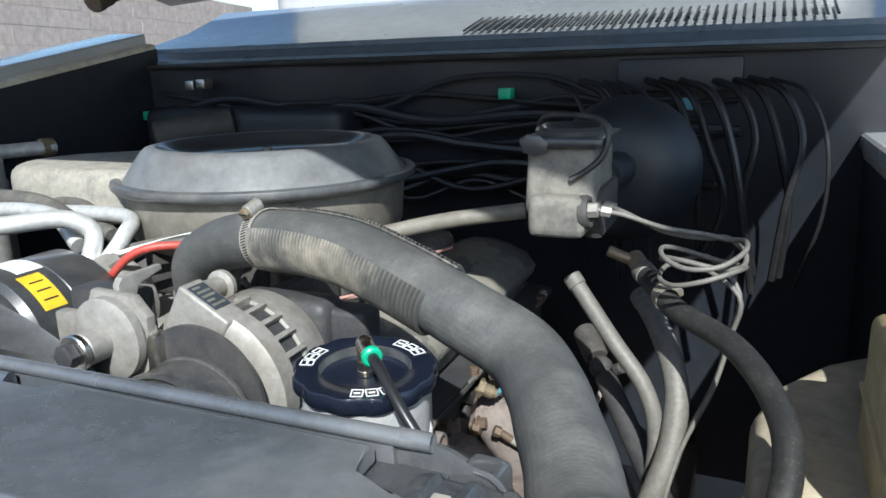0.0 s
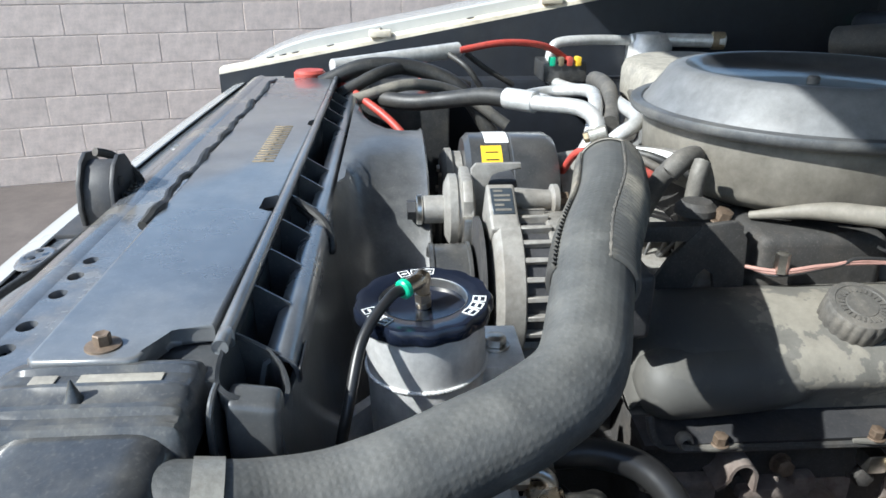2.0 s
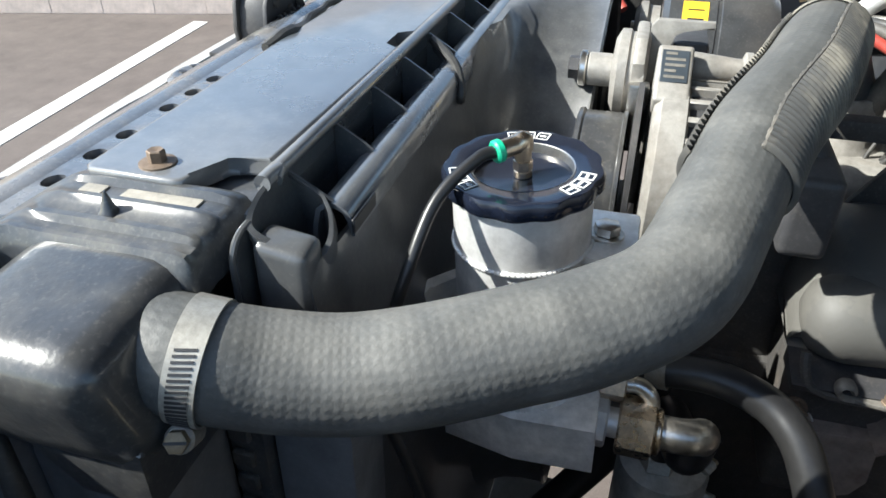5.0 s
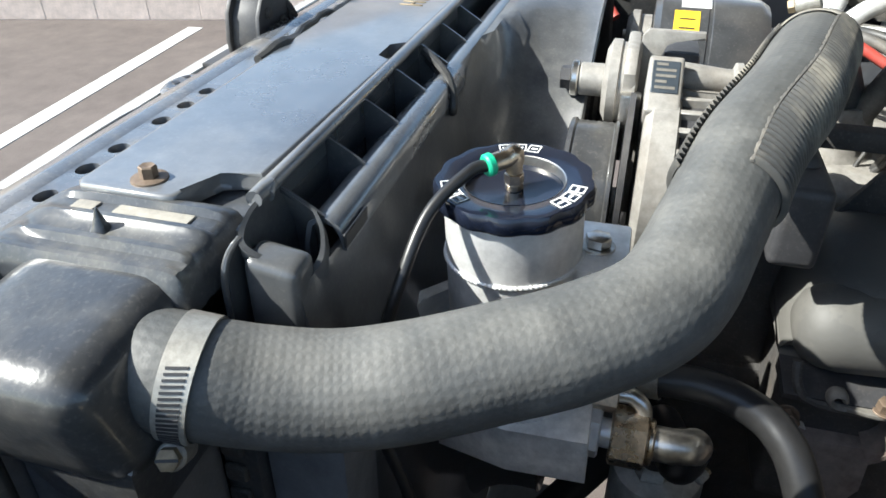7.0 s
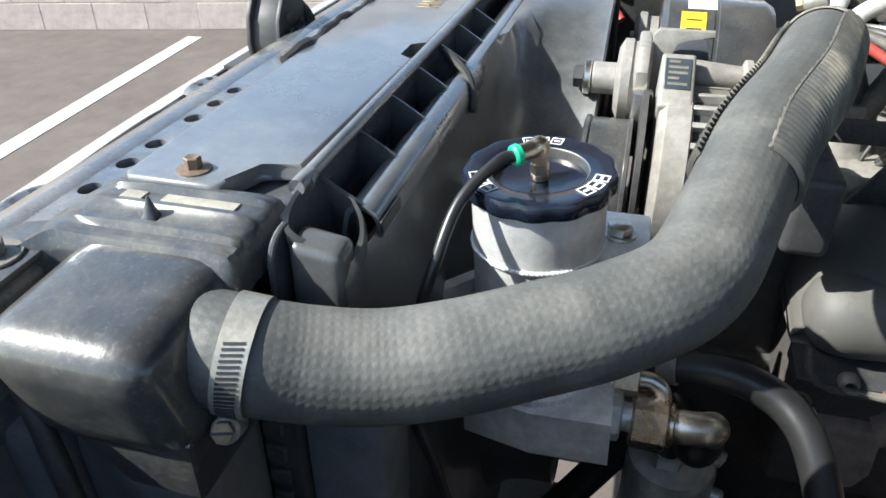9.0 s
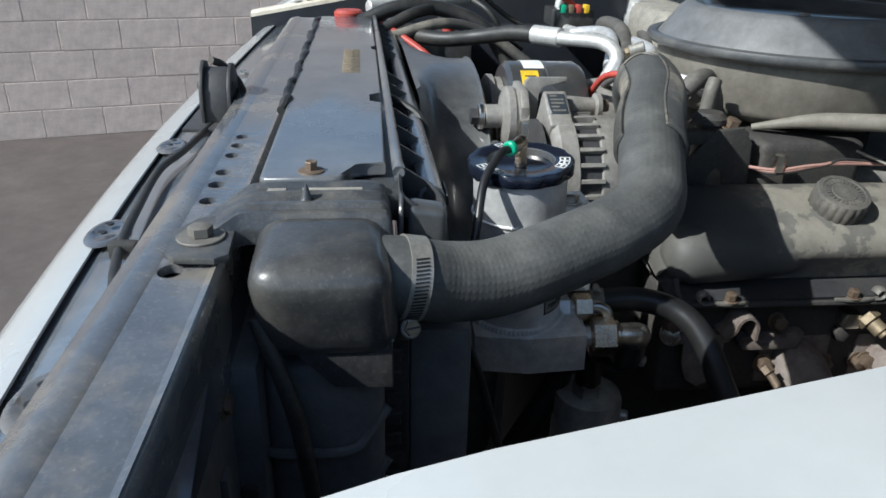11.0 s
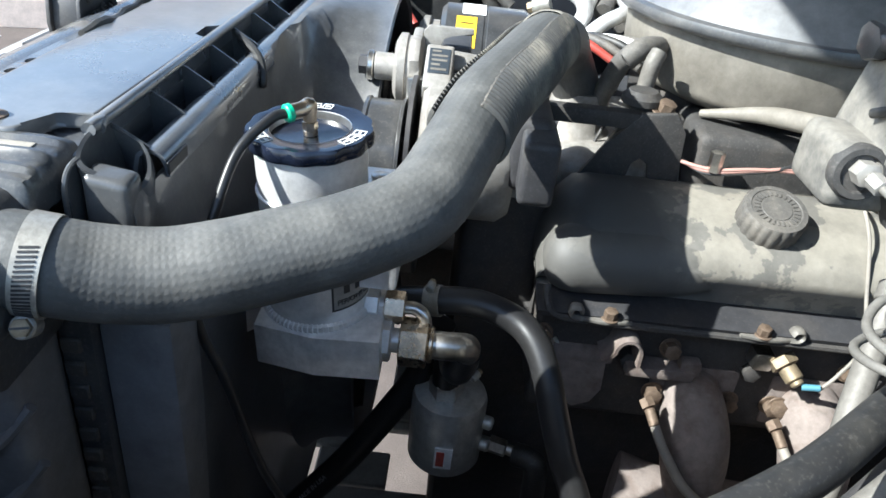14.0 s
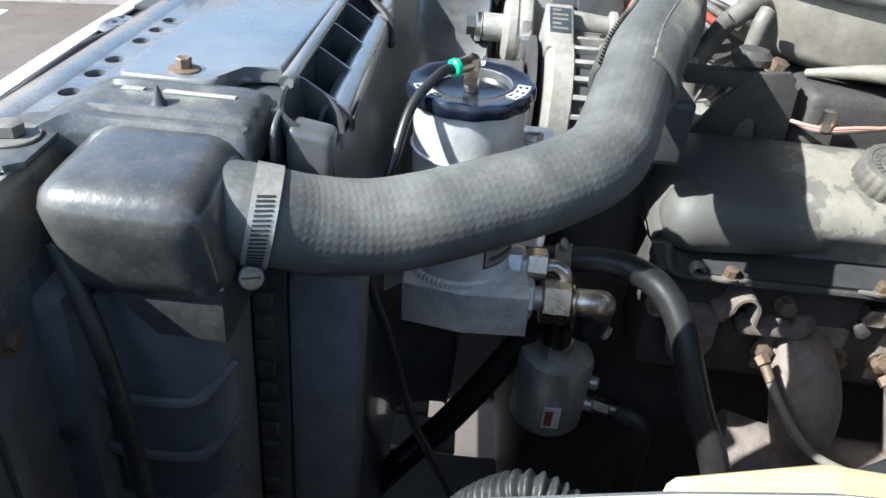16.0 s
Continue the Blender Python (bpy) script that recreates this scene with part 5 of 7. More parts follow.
    prof += [(0.0546, 0.0335), (0.0565, 0.0345), (0.0565, 0.037), (0.03, 0.038)]
    lathe(bm, prof, axis_matrix((-0.266, 0.170, 1.076), (-0.266, 0.3, 1.076)), 56)
    part("rim", bm, M_TANK, pl)
    bm = bm_new()
    rod(bm, (-0.266, 0.162, 1.076), (-0.266, 0.176, 1.076), 0.018, 24, 0.002)
    part("hub", bm, M_CASTALU, pl)
    bolt("hub_nut", (-0.266, 0.162, 1.076), (0, -1, 0), 0.018, 0.009, M_STEEL, pl)
    tn = thing("belt_tensioner", (-0.335, 0.21, 1.12), "dusty cast aluminium belt tensioner with black bolt", "tensioner")
    bm = bm_new()
    lathe(bm, [(0.012, 0.0), (0.026, 0.001), (0.034, 0.005), (0.034, 0.012), (0.032, 0.013), (0.032, 0.018), (0.034, 0.019), (0.034, 0.026), (0.03, 0.028)], axis_matrix((-0.338, 0.188, 1.142), (-0.338, 0.3, 1.142)), 44)
    part("drum", bm, M_CASTALU, tn)
    bm = bm_new()
    rod(bm, (-0.338, 0.168, 1.142), (-0.338, 0.190, 1.142), 0.0135, 22, 0.002)
    part("spindle", bm, M_CASTALU, tn)
    bm = bm_new()
    rod(bm, (-0.338, 0.162, 1.142), (-0.338, 0.168, 1.142), 0.0145, 22, 0.001)
    part("washer", bm, M_STEEL, tn)
    bolt("spindle_bolt", (-0.338, 0.162, 1.142), (0, -1, 0), 0.017, 0.009, M_DEEP, tn)
    mx = Matrix(((1, 0, 0, 0), (0, 0, 1, 0), (0, 1, 0, 0), (0, 0, 0, 1)))
    bm = bm_new()
    prism(bm, [(-0.368, 1.100), (-0.322, 1.095), (-0.306, 1.120), (-0.304, 1.160), (-0.318, 1.176), (-0.360, 1.178), (-0.374, 1.15)], 0.204, 0.214, mx, 0.003)
    part("arm", bm, M_CASTALU, tn)
    bm = bm_new()
    box(bm, -0.310, -0.296, 0.204, 0.220, 1.090, 1.146, 0.003)
    part("stop_lug", bm, M_STEEL, tn)
    br = thing("compressor_bracket", (-0.34, 0.24, 1.12), "cast aluminium hooked bracket between alternator and compressor", "bracket")
    yz = Matrix(((0, 0, 1, 0), (1, 0, 0, 0), (0, 1, 0, 0), (0, 0, 0, 1)))
    bm = bm_new()
    prism(bm, [(0.2145, 1.02), (0.2145, 1.180), (0.219, 1.1855), (0.262, 1.1855), (0.263, 1.180), (0.240, 1.1785), (0.233, 1.175), (0.2295, 1.166), (0.2295, 1.02)], -0.347, -0.340, yz, 0.0015)
    part("hooked_web", bm, M_CASTALU, br)
    bm = bm_new()
    box(bm, -0.42, -0.352, 0.2155, 0.228, 1.04, 1.150, 0.003)
    part("side_web", bm, M_CASTALU, br)
    # dark block added for the shaded gap below the hooked web
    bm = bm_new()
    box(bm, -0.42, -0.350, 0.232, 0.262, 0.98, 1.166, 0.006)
    part("gap_shade_block", bm, M_DEEP, br)
    pulley("idler_pulley", -0.43, 1.085, 0.040, 0.170, 0.205, "grey idler pulley beside the compressor", M_CAST, 4)
    # compressor
    cp = thing("air_compressor", (-0.56, 0.28, 1.03), "black air-conditioning compressor with white and yellow labels", "compressor")
    cx_, cz_, cr = -0.530, 1.092, 0.078
    bm = bm_new()
    lathe(bm, [(0.040, 0.0), (cr - 0.006, 0.002), (cr, 0.008), (cr, 0.052), (cr - 0.001, 0.053), (cr - 0.001, 0.056), (cr, 0.057), (cr, 0.100), (cr - 0.006, 0.110), (0.03, 0.114)], axis_matrix((cx_, 0.222, cz_), (cx_, 0.36, cz_)), 56)
    part("body", bm, M_LID, cp)
    bm = bm_new()
    lathe(bm, [(0.020, 0.0), (0.052, 0.0), (0.060, 0.005), (0.060, 0.012), (0.056, 0.014), (0.056, 0.024)], axis_matrix((cx_, 0.198, cz_), (cx_, 0.235, cz_)), 44)
    part("clutch", bm, M_CASTALU, cp, "silver clutch face")
    for k in range(6):
        a = 2 * math.pi * k / 6
        bolt("clutch_bolt", (cx_ + 0.036 * math.cos(a), 0.198, cz_ + 0.036 * math.sin(a)), (0, -1, 0), 0.008, 0.004, M_STEEL, cp)
    bm = bm_new()
    rod(bm, (cx_, 0.334, cz_), (cx_, 0.400, cz_ + 0.01), 0.050, 28, 0.008)
    part("rear_head", bm, M_CASTALU, cp)

    def wrap(u0, u1, y0, y1, r, material, name):
        bm = bm_new()
        g = [[bm.verts.new((cx_ + r * math.cos(u0 + (u1 - u0) * i / 6), y, cz_ + r * math.sin(u0 + (u1 - u0) * i / 6))) for i in range(7)] for y in (y0, y1)]
        for i in range(6):
            bm.faces.new((g[0][i], g[0][i + 1], g[1][i + 1], g[1][i]))
        thicken(bm, 0.0003)
        return part(name, bm, material, cp)
    wrap(radians(70), radians(104), 0.248, 0.276, cr + 0.0005, M_PAPER, "white_label")
    wrap(radians(34), radians(66), 0.242, 0.266, cr + 0.0005, M_YELLOW, "yellow_label")
    for k in range(3):
        wrap(radians(41 + 8 * k), radians(42.2 + 8 * k), 0.247, 0.262, cr + 0.0008, M_INK_SHADE, "label_bar")
    # lines from the compressor
    bm = bm_new()
    tube(bm, [(-0.57, 0.385, 1.135), (-0.575, 0.40, 1.168), (-0.60, 0.385, 1.185), (-0.63, 0.34, 1.186), (-0.66, 0.31, 1.186)], 0.0105, 14, 8)
    tagged(part("pipe", bm, M_PIPE), "bare aluminium refrigerant pipe on the compressor", "pipe", "refrigerant pipes")
    bm = bm_new()
    tube(bm, [(-0.66, 0.31, 1.186), (-0.70, 0.27, 1.184), (-0.74, 0.22, 1.172), (-0.76, 0.17, 1.165), (-0.80, 0.12, 1.165), (-0.86, 0.09, 1.16)], 0.0125, 14, 8)
    tagged(part("refrigerant_hose", bm, M_RUBBER), "black refrigerant hose running to the radiator end", "hose")
    bm = bm_new()
    rod(bm, (-0.64, 0.333, 1.186), (-0.675, 0.297, 1.186), 0.0145, 20, 0.002)
    tagged(part("hose_ferrule", bm, M_PIPE), "crimped aluminium ferrule on the refrigerant hose", "ferrule")
    bm = bm_new()
    tube(bm, [(-0.56, 0.395, 1.13), (-0.55, 0.42, 1.16), (-0.57, 0.45, 1.175), (-0.66, 0.46, 1.175), (-0.80, 0.47, 1.165), (-0.98, 0.450, 1.150), (-1.07, 0.440, 1.152), (-1.088, 0.443, 1.170), (-1.092, 0.448, 1.200), (-1.096, 0.465, 1.214), (-1.105, 0.53, 1.217), (-1.12, 0.61, 1.214)], 0.0095, 14, 8)
    tagged(part("pipe", bm, M_PIPE), "bent bright aluminium refrigerant pipe rising to the accumulator", "pipe", "refrigerant pipes")
    bm = bm_new()
    tube(bm, [(-0.60, 0.40, 1.15), (-0.66, 0.42, 1.178), (-0.78, 0.44, 1.176), (-0.84, 0.40, 1.165), (-0.80, 0.35, 1.165), (-0.70, 0.36, 1.176)], 0.010, 12, 8)
    tagged(part("pipe", bm, M_PIPE), "looped aluminium refrigerant pipe", "pipe", "refrigerant pipes")
    ac = thing("accumulator", (-1.12, 0.647, 0.965), "white aluminium air-conditioning accumulator canister", "accumulator")
    bm = bm_new()
    lathe(bm, [(0.040, 0), (0.045, 0.01), (0.045, 0.18), (0.047, 0.185), (0.047, 0.20), (0.044, 0.205), (0.044, 0.24), (0.030, 0.262), (0.0, 0.266)], Matrix.Translation((-1.12, 0.647, 0.965)), 36, False)
    part("canister", bm, M_PIPE, ac)
    bm = bm_new()
    rod(bm, (-1.12, 0.607, 1.211), (-1.12, 0.667, 1.215), 0.016, 18, 0.003)
    part("outlet", bm, M_PIPE, ac)
    bm = bm_new()
    rod(bm, (-1.12, 0.677, 1.215), (-1.09, 0.787, 1.215), 0.013, 16, 0.002)
    part("pipe_stub", bm, M_PIPE, ac)
    bm = bm_new()
    rod(bm, (-1.10, 0.762, 1.215), (-1.095, 0.787, 1.215), 0.017, 16, 0.002)
    part("brass_nut", bm, M_BRASS, ac, "yellow brass nut")
    # belt and lower front cover
    bm = bm_new()
    tube(bm, [(-0.315, 0.19, 1.06), (-0.36, 0.19, 0.95), (-0.44, 0.20, 0.80), (-0.50, 0.20, 0.72)], 0.008, 8, 6)
    tagged(part("drive_belt", bm, M_RUBBER), "black ribbed drive belt at the front of the engine", "belt")


build_accessories()


# ---- engine ----
def build_engine():
    th = thing("engine_block", (-0.43, 0.62, 0.45), "grimy dark cast-iron engine block with cylinder heads", "engine")
    bm = bm_new()
    box(bm, -0.60, -0.26, 0.27, 1.00, 0.42, 0.93, 0.02)
    part("block", bm, M_BLOCK, th)
    bm = bm_new()
    box(bm, -0.335, -0.185, 0.352, 0.93, 0.86, 0.985, 0.010, 3)
    part("cylinder_head", bm, M_BLOCK, th)
    bm = bm_new()
    box(bm, -0.70, -0.56, 0.362, 0.93, 0.86, 0.985, 0.010, 3)
    part("cylinder_head", bm, M_BLOCK, th)
    bm = bm_new()
    box(bm, -0.56, -0.33, 0.36, 0.92, 0.93, 1.075, 0.025, 3)
    part("intake_manifold", bm, M_CASTALU, th, "dusty light intake casting")
    bm = bm_new()
    box(bm, -0.58, -0.40, 0.47, 0.70, 1.07, 1.135, 0.015, 3)
    part("carburettor_base", bm, M_BLOCK, th)
    bm = bm_new()
    box(bm, -0.40, -0.30, 0.49, 0.62, 1.05, 1.12, 0.012, 3)
    part("linkage_box", bm, M_CAST, th)
    bm = bm_new()
    lathe(bm, [(0.044, 0.0), (0.044, 0.02), (0.034, 0.03), (0.030, 0.07)], Matrix.Translation((-0.410, 0.386, 1.05)), 28)
    part("thermostat_housing", bm, M_CASTALU, th)
    bm = bm_new()
    box(bm, -0.345, -0.275, 0.30, 0.35, 0.96, 1.075, 0.012, 3)
    part("front_casting", bm, M_CASTALU, th, "dusty aluminium water pump casting")
    bm = bm_new()
    box(bm, -0.50, -0.27, 0.27, 0.36, 0.78, 1.05, 0.02, 3)
    part("timing_cover", bm, M_BLOCK, th)
    for y in (0.44, 0.555, 0.67, 0.785):
        bolt("head_bolt", (-0.186, y, 0.935), (1, 0, 0.1), 0.016, 0.010, M_BLOCK, th, washer=0.012)
    return th


build_engine()


def vc_section(y):
    """Cross-section of the valve cover at y: (x, z) pairs from the outer flange over the top to the inner flange."""
    t = min(1.0, max(0.0, (y - 0.344) / 0.035)) ** 0.5
    e = min(1.0, max(0.0, (0.90 - y) / 0.03)) ** 0.5
    k = 0.25 + 0.75 * min(t, e)
    pts = [(-0.164, 0.986), (-0.162, 0.992), (-0.200, 0.996), (-0.199, 1.006), (-0.182, 1.026), (-0.179, 1.038), (-0.194, 1.057), (-0.220, 1.069), (-0.25, 1.076), (-0.28, 1.076), (-0.305, 1.068), (-0.328, 1.045), (-0.345, 0.995)]
    out = []
    for i, (x, z) in enumerate(pts):
        kk = k if 2 < i < 12 else 1.0
        out.append((-0.255 + (x + 0.255) * (0.6 + 0.4 * kk), 0.99 + (z - 0.99) * kk))
    return out


def build_valve_cover():
    th = thing("valve_cover", (-0.25, 0.63, 0.985), "dusty beige stamped valve cover with flaking paint", "valve cover")
    bm = bm_new()
    ys = [0.344, 0.346, 0.350, 0.356, 0.364, 0.375, 0.388, 0.40] + [0.40 + 0.50 * i / 30 for i in range(1, 31)]
    rows = [[bm.verts.new((x, y, z)) for x, z in vc_section(y)] for y in ys]
    for a, b in zip(rows, rows[1:]):
        for i in range(2, len(a) - 1):
            bm.faces.new((a[i], a[i + 1], b[i + 1], b[i]))
    bm.faces.new(rows[0][2:])
    bm.faces.new(list(reversed(rows[-1][2:])))
    for r in rows:
        for v in r[:2]:
            bm.verts.remove(v)
    part("stamping", bm, M_VC, th, angle=60)
    # flange split off so its colour can hold the cover's shade
    bm = bm_new()
    rows = [[bm.verts.new((x, y, z)) for x, z in [(-0.20, 0.984)] + vc_section(y)[:3]] for y in ys]
    for a, b in zip(rows, rows[1:]):
        for i in range(3):
            bm.faces.new((a[i], a[i + 1], b[i + 1], b[i]))
    bm.faces.new(rows[0])
    bm.faces.new(list(reversed(rows[-1])))
    part("flange", bm, M_DEEP, th, "bolting flange darkened for the shade under the cover", angle=60)
    # lower bulge along the front half
    bm = bm_new()
    lathe(bm, [(0.001, 0.0), (0.016, 0.002), (0.025, 0.008), (0.030, 0.018), (0.032, 0.03), (0.032, 0.10), (0.030, 0.13), (0.022, 0.16), (0.01, 0.18)], axis_matrix((-0.200, 0.346, 1.026), (-0.212, 0.53, 1.030)), 28)
    part("bulge", bm, M_VC, th)
    bm = bm_new()
    tube(bm, [(-0.175, 0.350, 1.012), (-0.168, 0.352, 0.998), (-0.164, 0.362, 0.988), (-0.163, 0.40, 0.986), (-0.163, 0.62, 0.984), (-0.163, 0.90, 0.984)], 0.0036, 8, 6)
    part("flange_lip", bm, M_CAST, th)
    for y, e in ((0.404, -1), (0.548, 1), (0.69, -1), (0.83, 1)):
        bm = bm_new()
        prism(bm, [(-0.170, y - 0.024), (-0.160, y - 0.024), (-0.157, y - 0.008), (-0.156, y), (-0.157, y + 0.008), (-0.160, y + 0.024), (-0.170, y + 0.024)], 0.9870, 0.9905, bevel=0.001)
        part("hold_down", bm, M_LINE, th)
        bm = bm_new()
        tube(bm, [(-0.164, y + e * 0.020, 0.9885), (-0.164, y + e * 0.027, 0.9890), (-0.164, y + e * 0.031, 0.9930), (-0.164, y + e * 0.029, 0.9985), (-0.164, y + e * 0.0235, 0.9985), (-0.164, y + e * 0.021, 0.9945)], 0.0024, 8, 5)
        for v in bm.verts:
            v.co.x = -0.164 + (v.co.x + 0.164) * 2.6
        part("clip_end", bm, M_LINE, th)
        bolt("cover_bolt", (-0.163, y - e * 0.004, 0.9905), (0.1, 0, 1), 0.0105, 0.0075, M_RUST, th, washer=0.008)
    # oil filler cap
    n = Vector((0.38, 0.0, 0.92)).normalized()
    c = Vector((-0.226, 0.543, 1.064))
    cap = thing("oil_cap", c, "dusty black ribbed oil filler cap with embossed ring of marks", "cap")
    m = axis_matrix(c, c + n)
    bm = bm_new()
    lathe(bm, [(0.023, -0.006), (0.026, 0.0), (0.0290, 0.004), (0.0290, 0.025), (0.027, 0.0275), (0.0225, 0.0280), (0.0220, 0.0272), (0.0135, 0.0272), (0.0130, 0.0280), (0.0, 0.0280)], m, 120, False,
          wave=lambda k, a: 1 - 0.045 * max(0.0, math.cos(20 * a)) if k in (2, 3) else 1.0)
    part("grip", bm, M_RUBDUST, cap)
    for k in range(26):
        mm = m @ Matrix.Rotation(2 * math.pi * k / 26, 4, "Z")
        bm = bm_new()
        box(bm, 0.0150, 0.0200, -0.0008, 0.0008, 0.027, 0.0282, 0, 1, mm)
        part("embossed_mark", bm, M_RUBDUST, cap)
    # wire across the cover
    bm = bm_new()
    tube(bm, [(-0.29, 0.60, 1.112), (-0.245, 0.618, 1.104), (-0.205, 0.622, 1.082), (-0.174, 0.626, 1.03), (-0.155, 0.628, 0.995), (-0.150, 0.615, 0.965), (-0.148, 0.602, 0.946)], 0.0017, 8, 8)
    tagged(part("sender_wire", bm, M_PALEWIRE), "thin pale wire over the valve cover to the temperature sender", "wire")


build_valve_cover()


def build_manifold():
    th = thing("exhaust_manifold", (-0.17, 0.62, 0.80), "rusty pinkish cast-iron exhaust manifold", "exhaust manifold")
    bm = bm_new()
    tube(bm, [(-0.160, 0.45, 0.79), (-0.145, 0.51, 0.785), (-0.140, 0.64, 0.78), (-0.140, 0.80, 0.775), (-0.145, 0.92, 0.75)], 0.036, 20, 8)
    part("log", bm, M_MANI, th)
    for y in (0.508, 0.622, 0.740):
        bm = bm_new()
        tube(bm, [(-0.195, y, 0.905), (-0.165, y, 0.895), (-0.145, y + 0.004, 0.865), (-0.138, y + 0.010, 0.82), (-0.140, y + 0.015, 0.785)], 0.030, 20, 6, radius=lambda s: 0.026 + 0.006 * math.sin(min(1, s / 0.12) * math.pi))
        part("runner", bm, M_MANI, th)
        bm = bm_new()
        box(bm, -0.196, -0.182, y - 0.042, y + 0.042, 0.872, 0.932, 0.006, 2)
        part("port_flange", bm, M_MANI, th)
        for k in (-1, 1):
            bolt("flange_bolt", (-0.182, y + 0.036 * k, 0.898), (1, 0, 0), 0.014, 0.010, M_RUST, th, washer=0.011)
    # tabs and heat plate at the front
    hs = thing("heat_plate", (-0.19, 0.385, 0.90), "rusty bent steel heat plate bolted to the cylinder head", "bracket")
    bm = bm_new()
    prism(bm, [(0.372, 0.932), (0.418, 0.936), (0.420, 0.900), (0.412, 0.884), (0.396, 0.876), (0.380, 0.886), (0.374, 0.905)], -0.178, -0.174, Matrix(((0, 0, 1, 0), (1, 0, 0, 0), (0, 1, 0, 0), (0, 0, 0, 1))), 0.001)
    part("plate", bm, M_MANI, hs)
    bm = bm_new()
    box(bm, -0.196, -0.172, 0.352, 0.424, 0.932, 0.944, 0.004)
    part("top_fold", bm, M_MANI, hs)
    bolt("plate_bolt", (-0.186, 0.362, 0.938), (0.8, -0.4, 0.3), 0.018, 0.012, M_STEEL, hs, washer=0.013)
    lu = thing("lifting_lug", (-0.17, 0.44, 0.93), "rusty bent steel lug on the cylinder head", "lug")
    bm = bm_new()
    arch = [Vector((0, 0.431 + 0.013 * math.cos(math.pi * k / 12) * -1, 0.958 + 0.015 * math.sin(math.pi * k / 12))) for k in range(13)]
    arch = [Vector((0, 0.408, 0.948)), Vector((0, 0.414, 0.952))] + arch + [Vector((0, 0.444, 0.944))]
    rows = []
    for p in arch:
        rows.append([bm.verts.new((x, p.y, p.z)) for x in (-0.190, -0.156)])
    for p, q in zip(rows, rows[1:]):
        bm.faces.new((p[0], p[1], q[1], q[0]))
    thicken(bm, 0.003)
    part("arch", bm, M_MANI, lu)
    bm = bm_new()
    box(bm, -0.190, -0.165, 0.435, 0.50, 0.926, 0.938, 0.004)
    part("foot", bm, M_MANI, lu)
    bm = bm_new()
    box(bm, -0.182, -0.168, 0.485, 0.505, 0.930, 0.946, 0.003)
    part("step", bm, M_MANI, lu)
    bm = bm_new()
    box(bm, -0.186, -0.166, 0.548, 0.566, 0.948, 0.966, 0.003)
    tagged(part("steel_block", bm, M_STEEL), "small square steel spacer on the cylinder head", "spacer")
    for y, z, f in ((0.354, 0.959, 0.015), (0.473, 0.957, 0.014), (0.468, 0.904, 0.014), (0.590, 0.902, 0.014), (0.640, 0.950, 0.014), (0.700, 0.955, 0.014)):
        bolt("head_bolt", (-0.176, y, z), (1, 0, 0.15), f, 0.010, M_RUST, None, 0.010, "dull rusty hex bolt in the cylinder head", "bolt", "head bolts")
    sn = thing("temperature_sender", (-0.165, 0.575, 0.955), "brass temperature sender with blue wire terminal", "sensor")
    a, d = Vector((-0.172, 0.572, 0.962)), Vector((0.75, 0.45, -0.45)).normalized()
    bm = bm_new()
    hexagon(bm, a, a + d * 0.010, 0.022)
    part("hex_base", bm, M_BRASS, sn)
    bm = bm_new()
    rod(bm, a + d * 0.010, a + d * 0.024, 0.0085, 18, 0.001)
    rod(bm, a + d * 0.024, a + d * 0.029, 0.006, 16, 0.001)
    part("body", bm, M_BRASS, sn)
    bm = bm_new()
    rod(bm, a + d * 0.030 + Vector((0, 0.002, 0)), a + d * 0.030 + Vector((0.004, 0.016, 0.004)), 0.0032, 10)
    part("terminal", bm, M_BLUE, sn, "bright blue crimp terminal")
    # spark plug wires and boots
    for y, z in ((0.455, 0.905), (0.575, 0.895), (0.69, 0.895)):
        pw = thing("spark_plug_lead", (-0.15, y, z), "pale dusty spark plug lead with rusty plug end", "ignition lead", "spark plug leads")
        bm = bm_new()
        hexagon(bm, (-0.150, y, z + 0.010), (-0.142, y + 0.003, z + 0.006), 0.012)
        rod(bm, (-0.142, y + 0.003, z + 0.006), (-0.130, y + 0.008, z - 0.004), 0.0050, 14, 0.001)
        part("plug", bm, M_RUST, pw)
        bm = bm_new()
        tube(bm, [(-0.131, y + 0.008, z - 0.004), (-0.112, y + 0.018, z - 0.020), (-0.095, y + 0.040, z - 0.045), (-0.085, y + 0.075, z - 0.060), (-0.075, y + 0.13, z - 0.065), (-0.07, y + 0.20, z - 0.045)], 0.0045, 10, 8)
        part("lead", bm, M_PALEWIRE, pw)


build_manifold()


# ---- air cleaner ----
AC = Vector((-0.485, 0.62, 0.0))


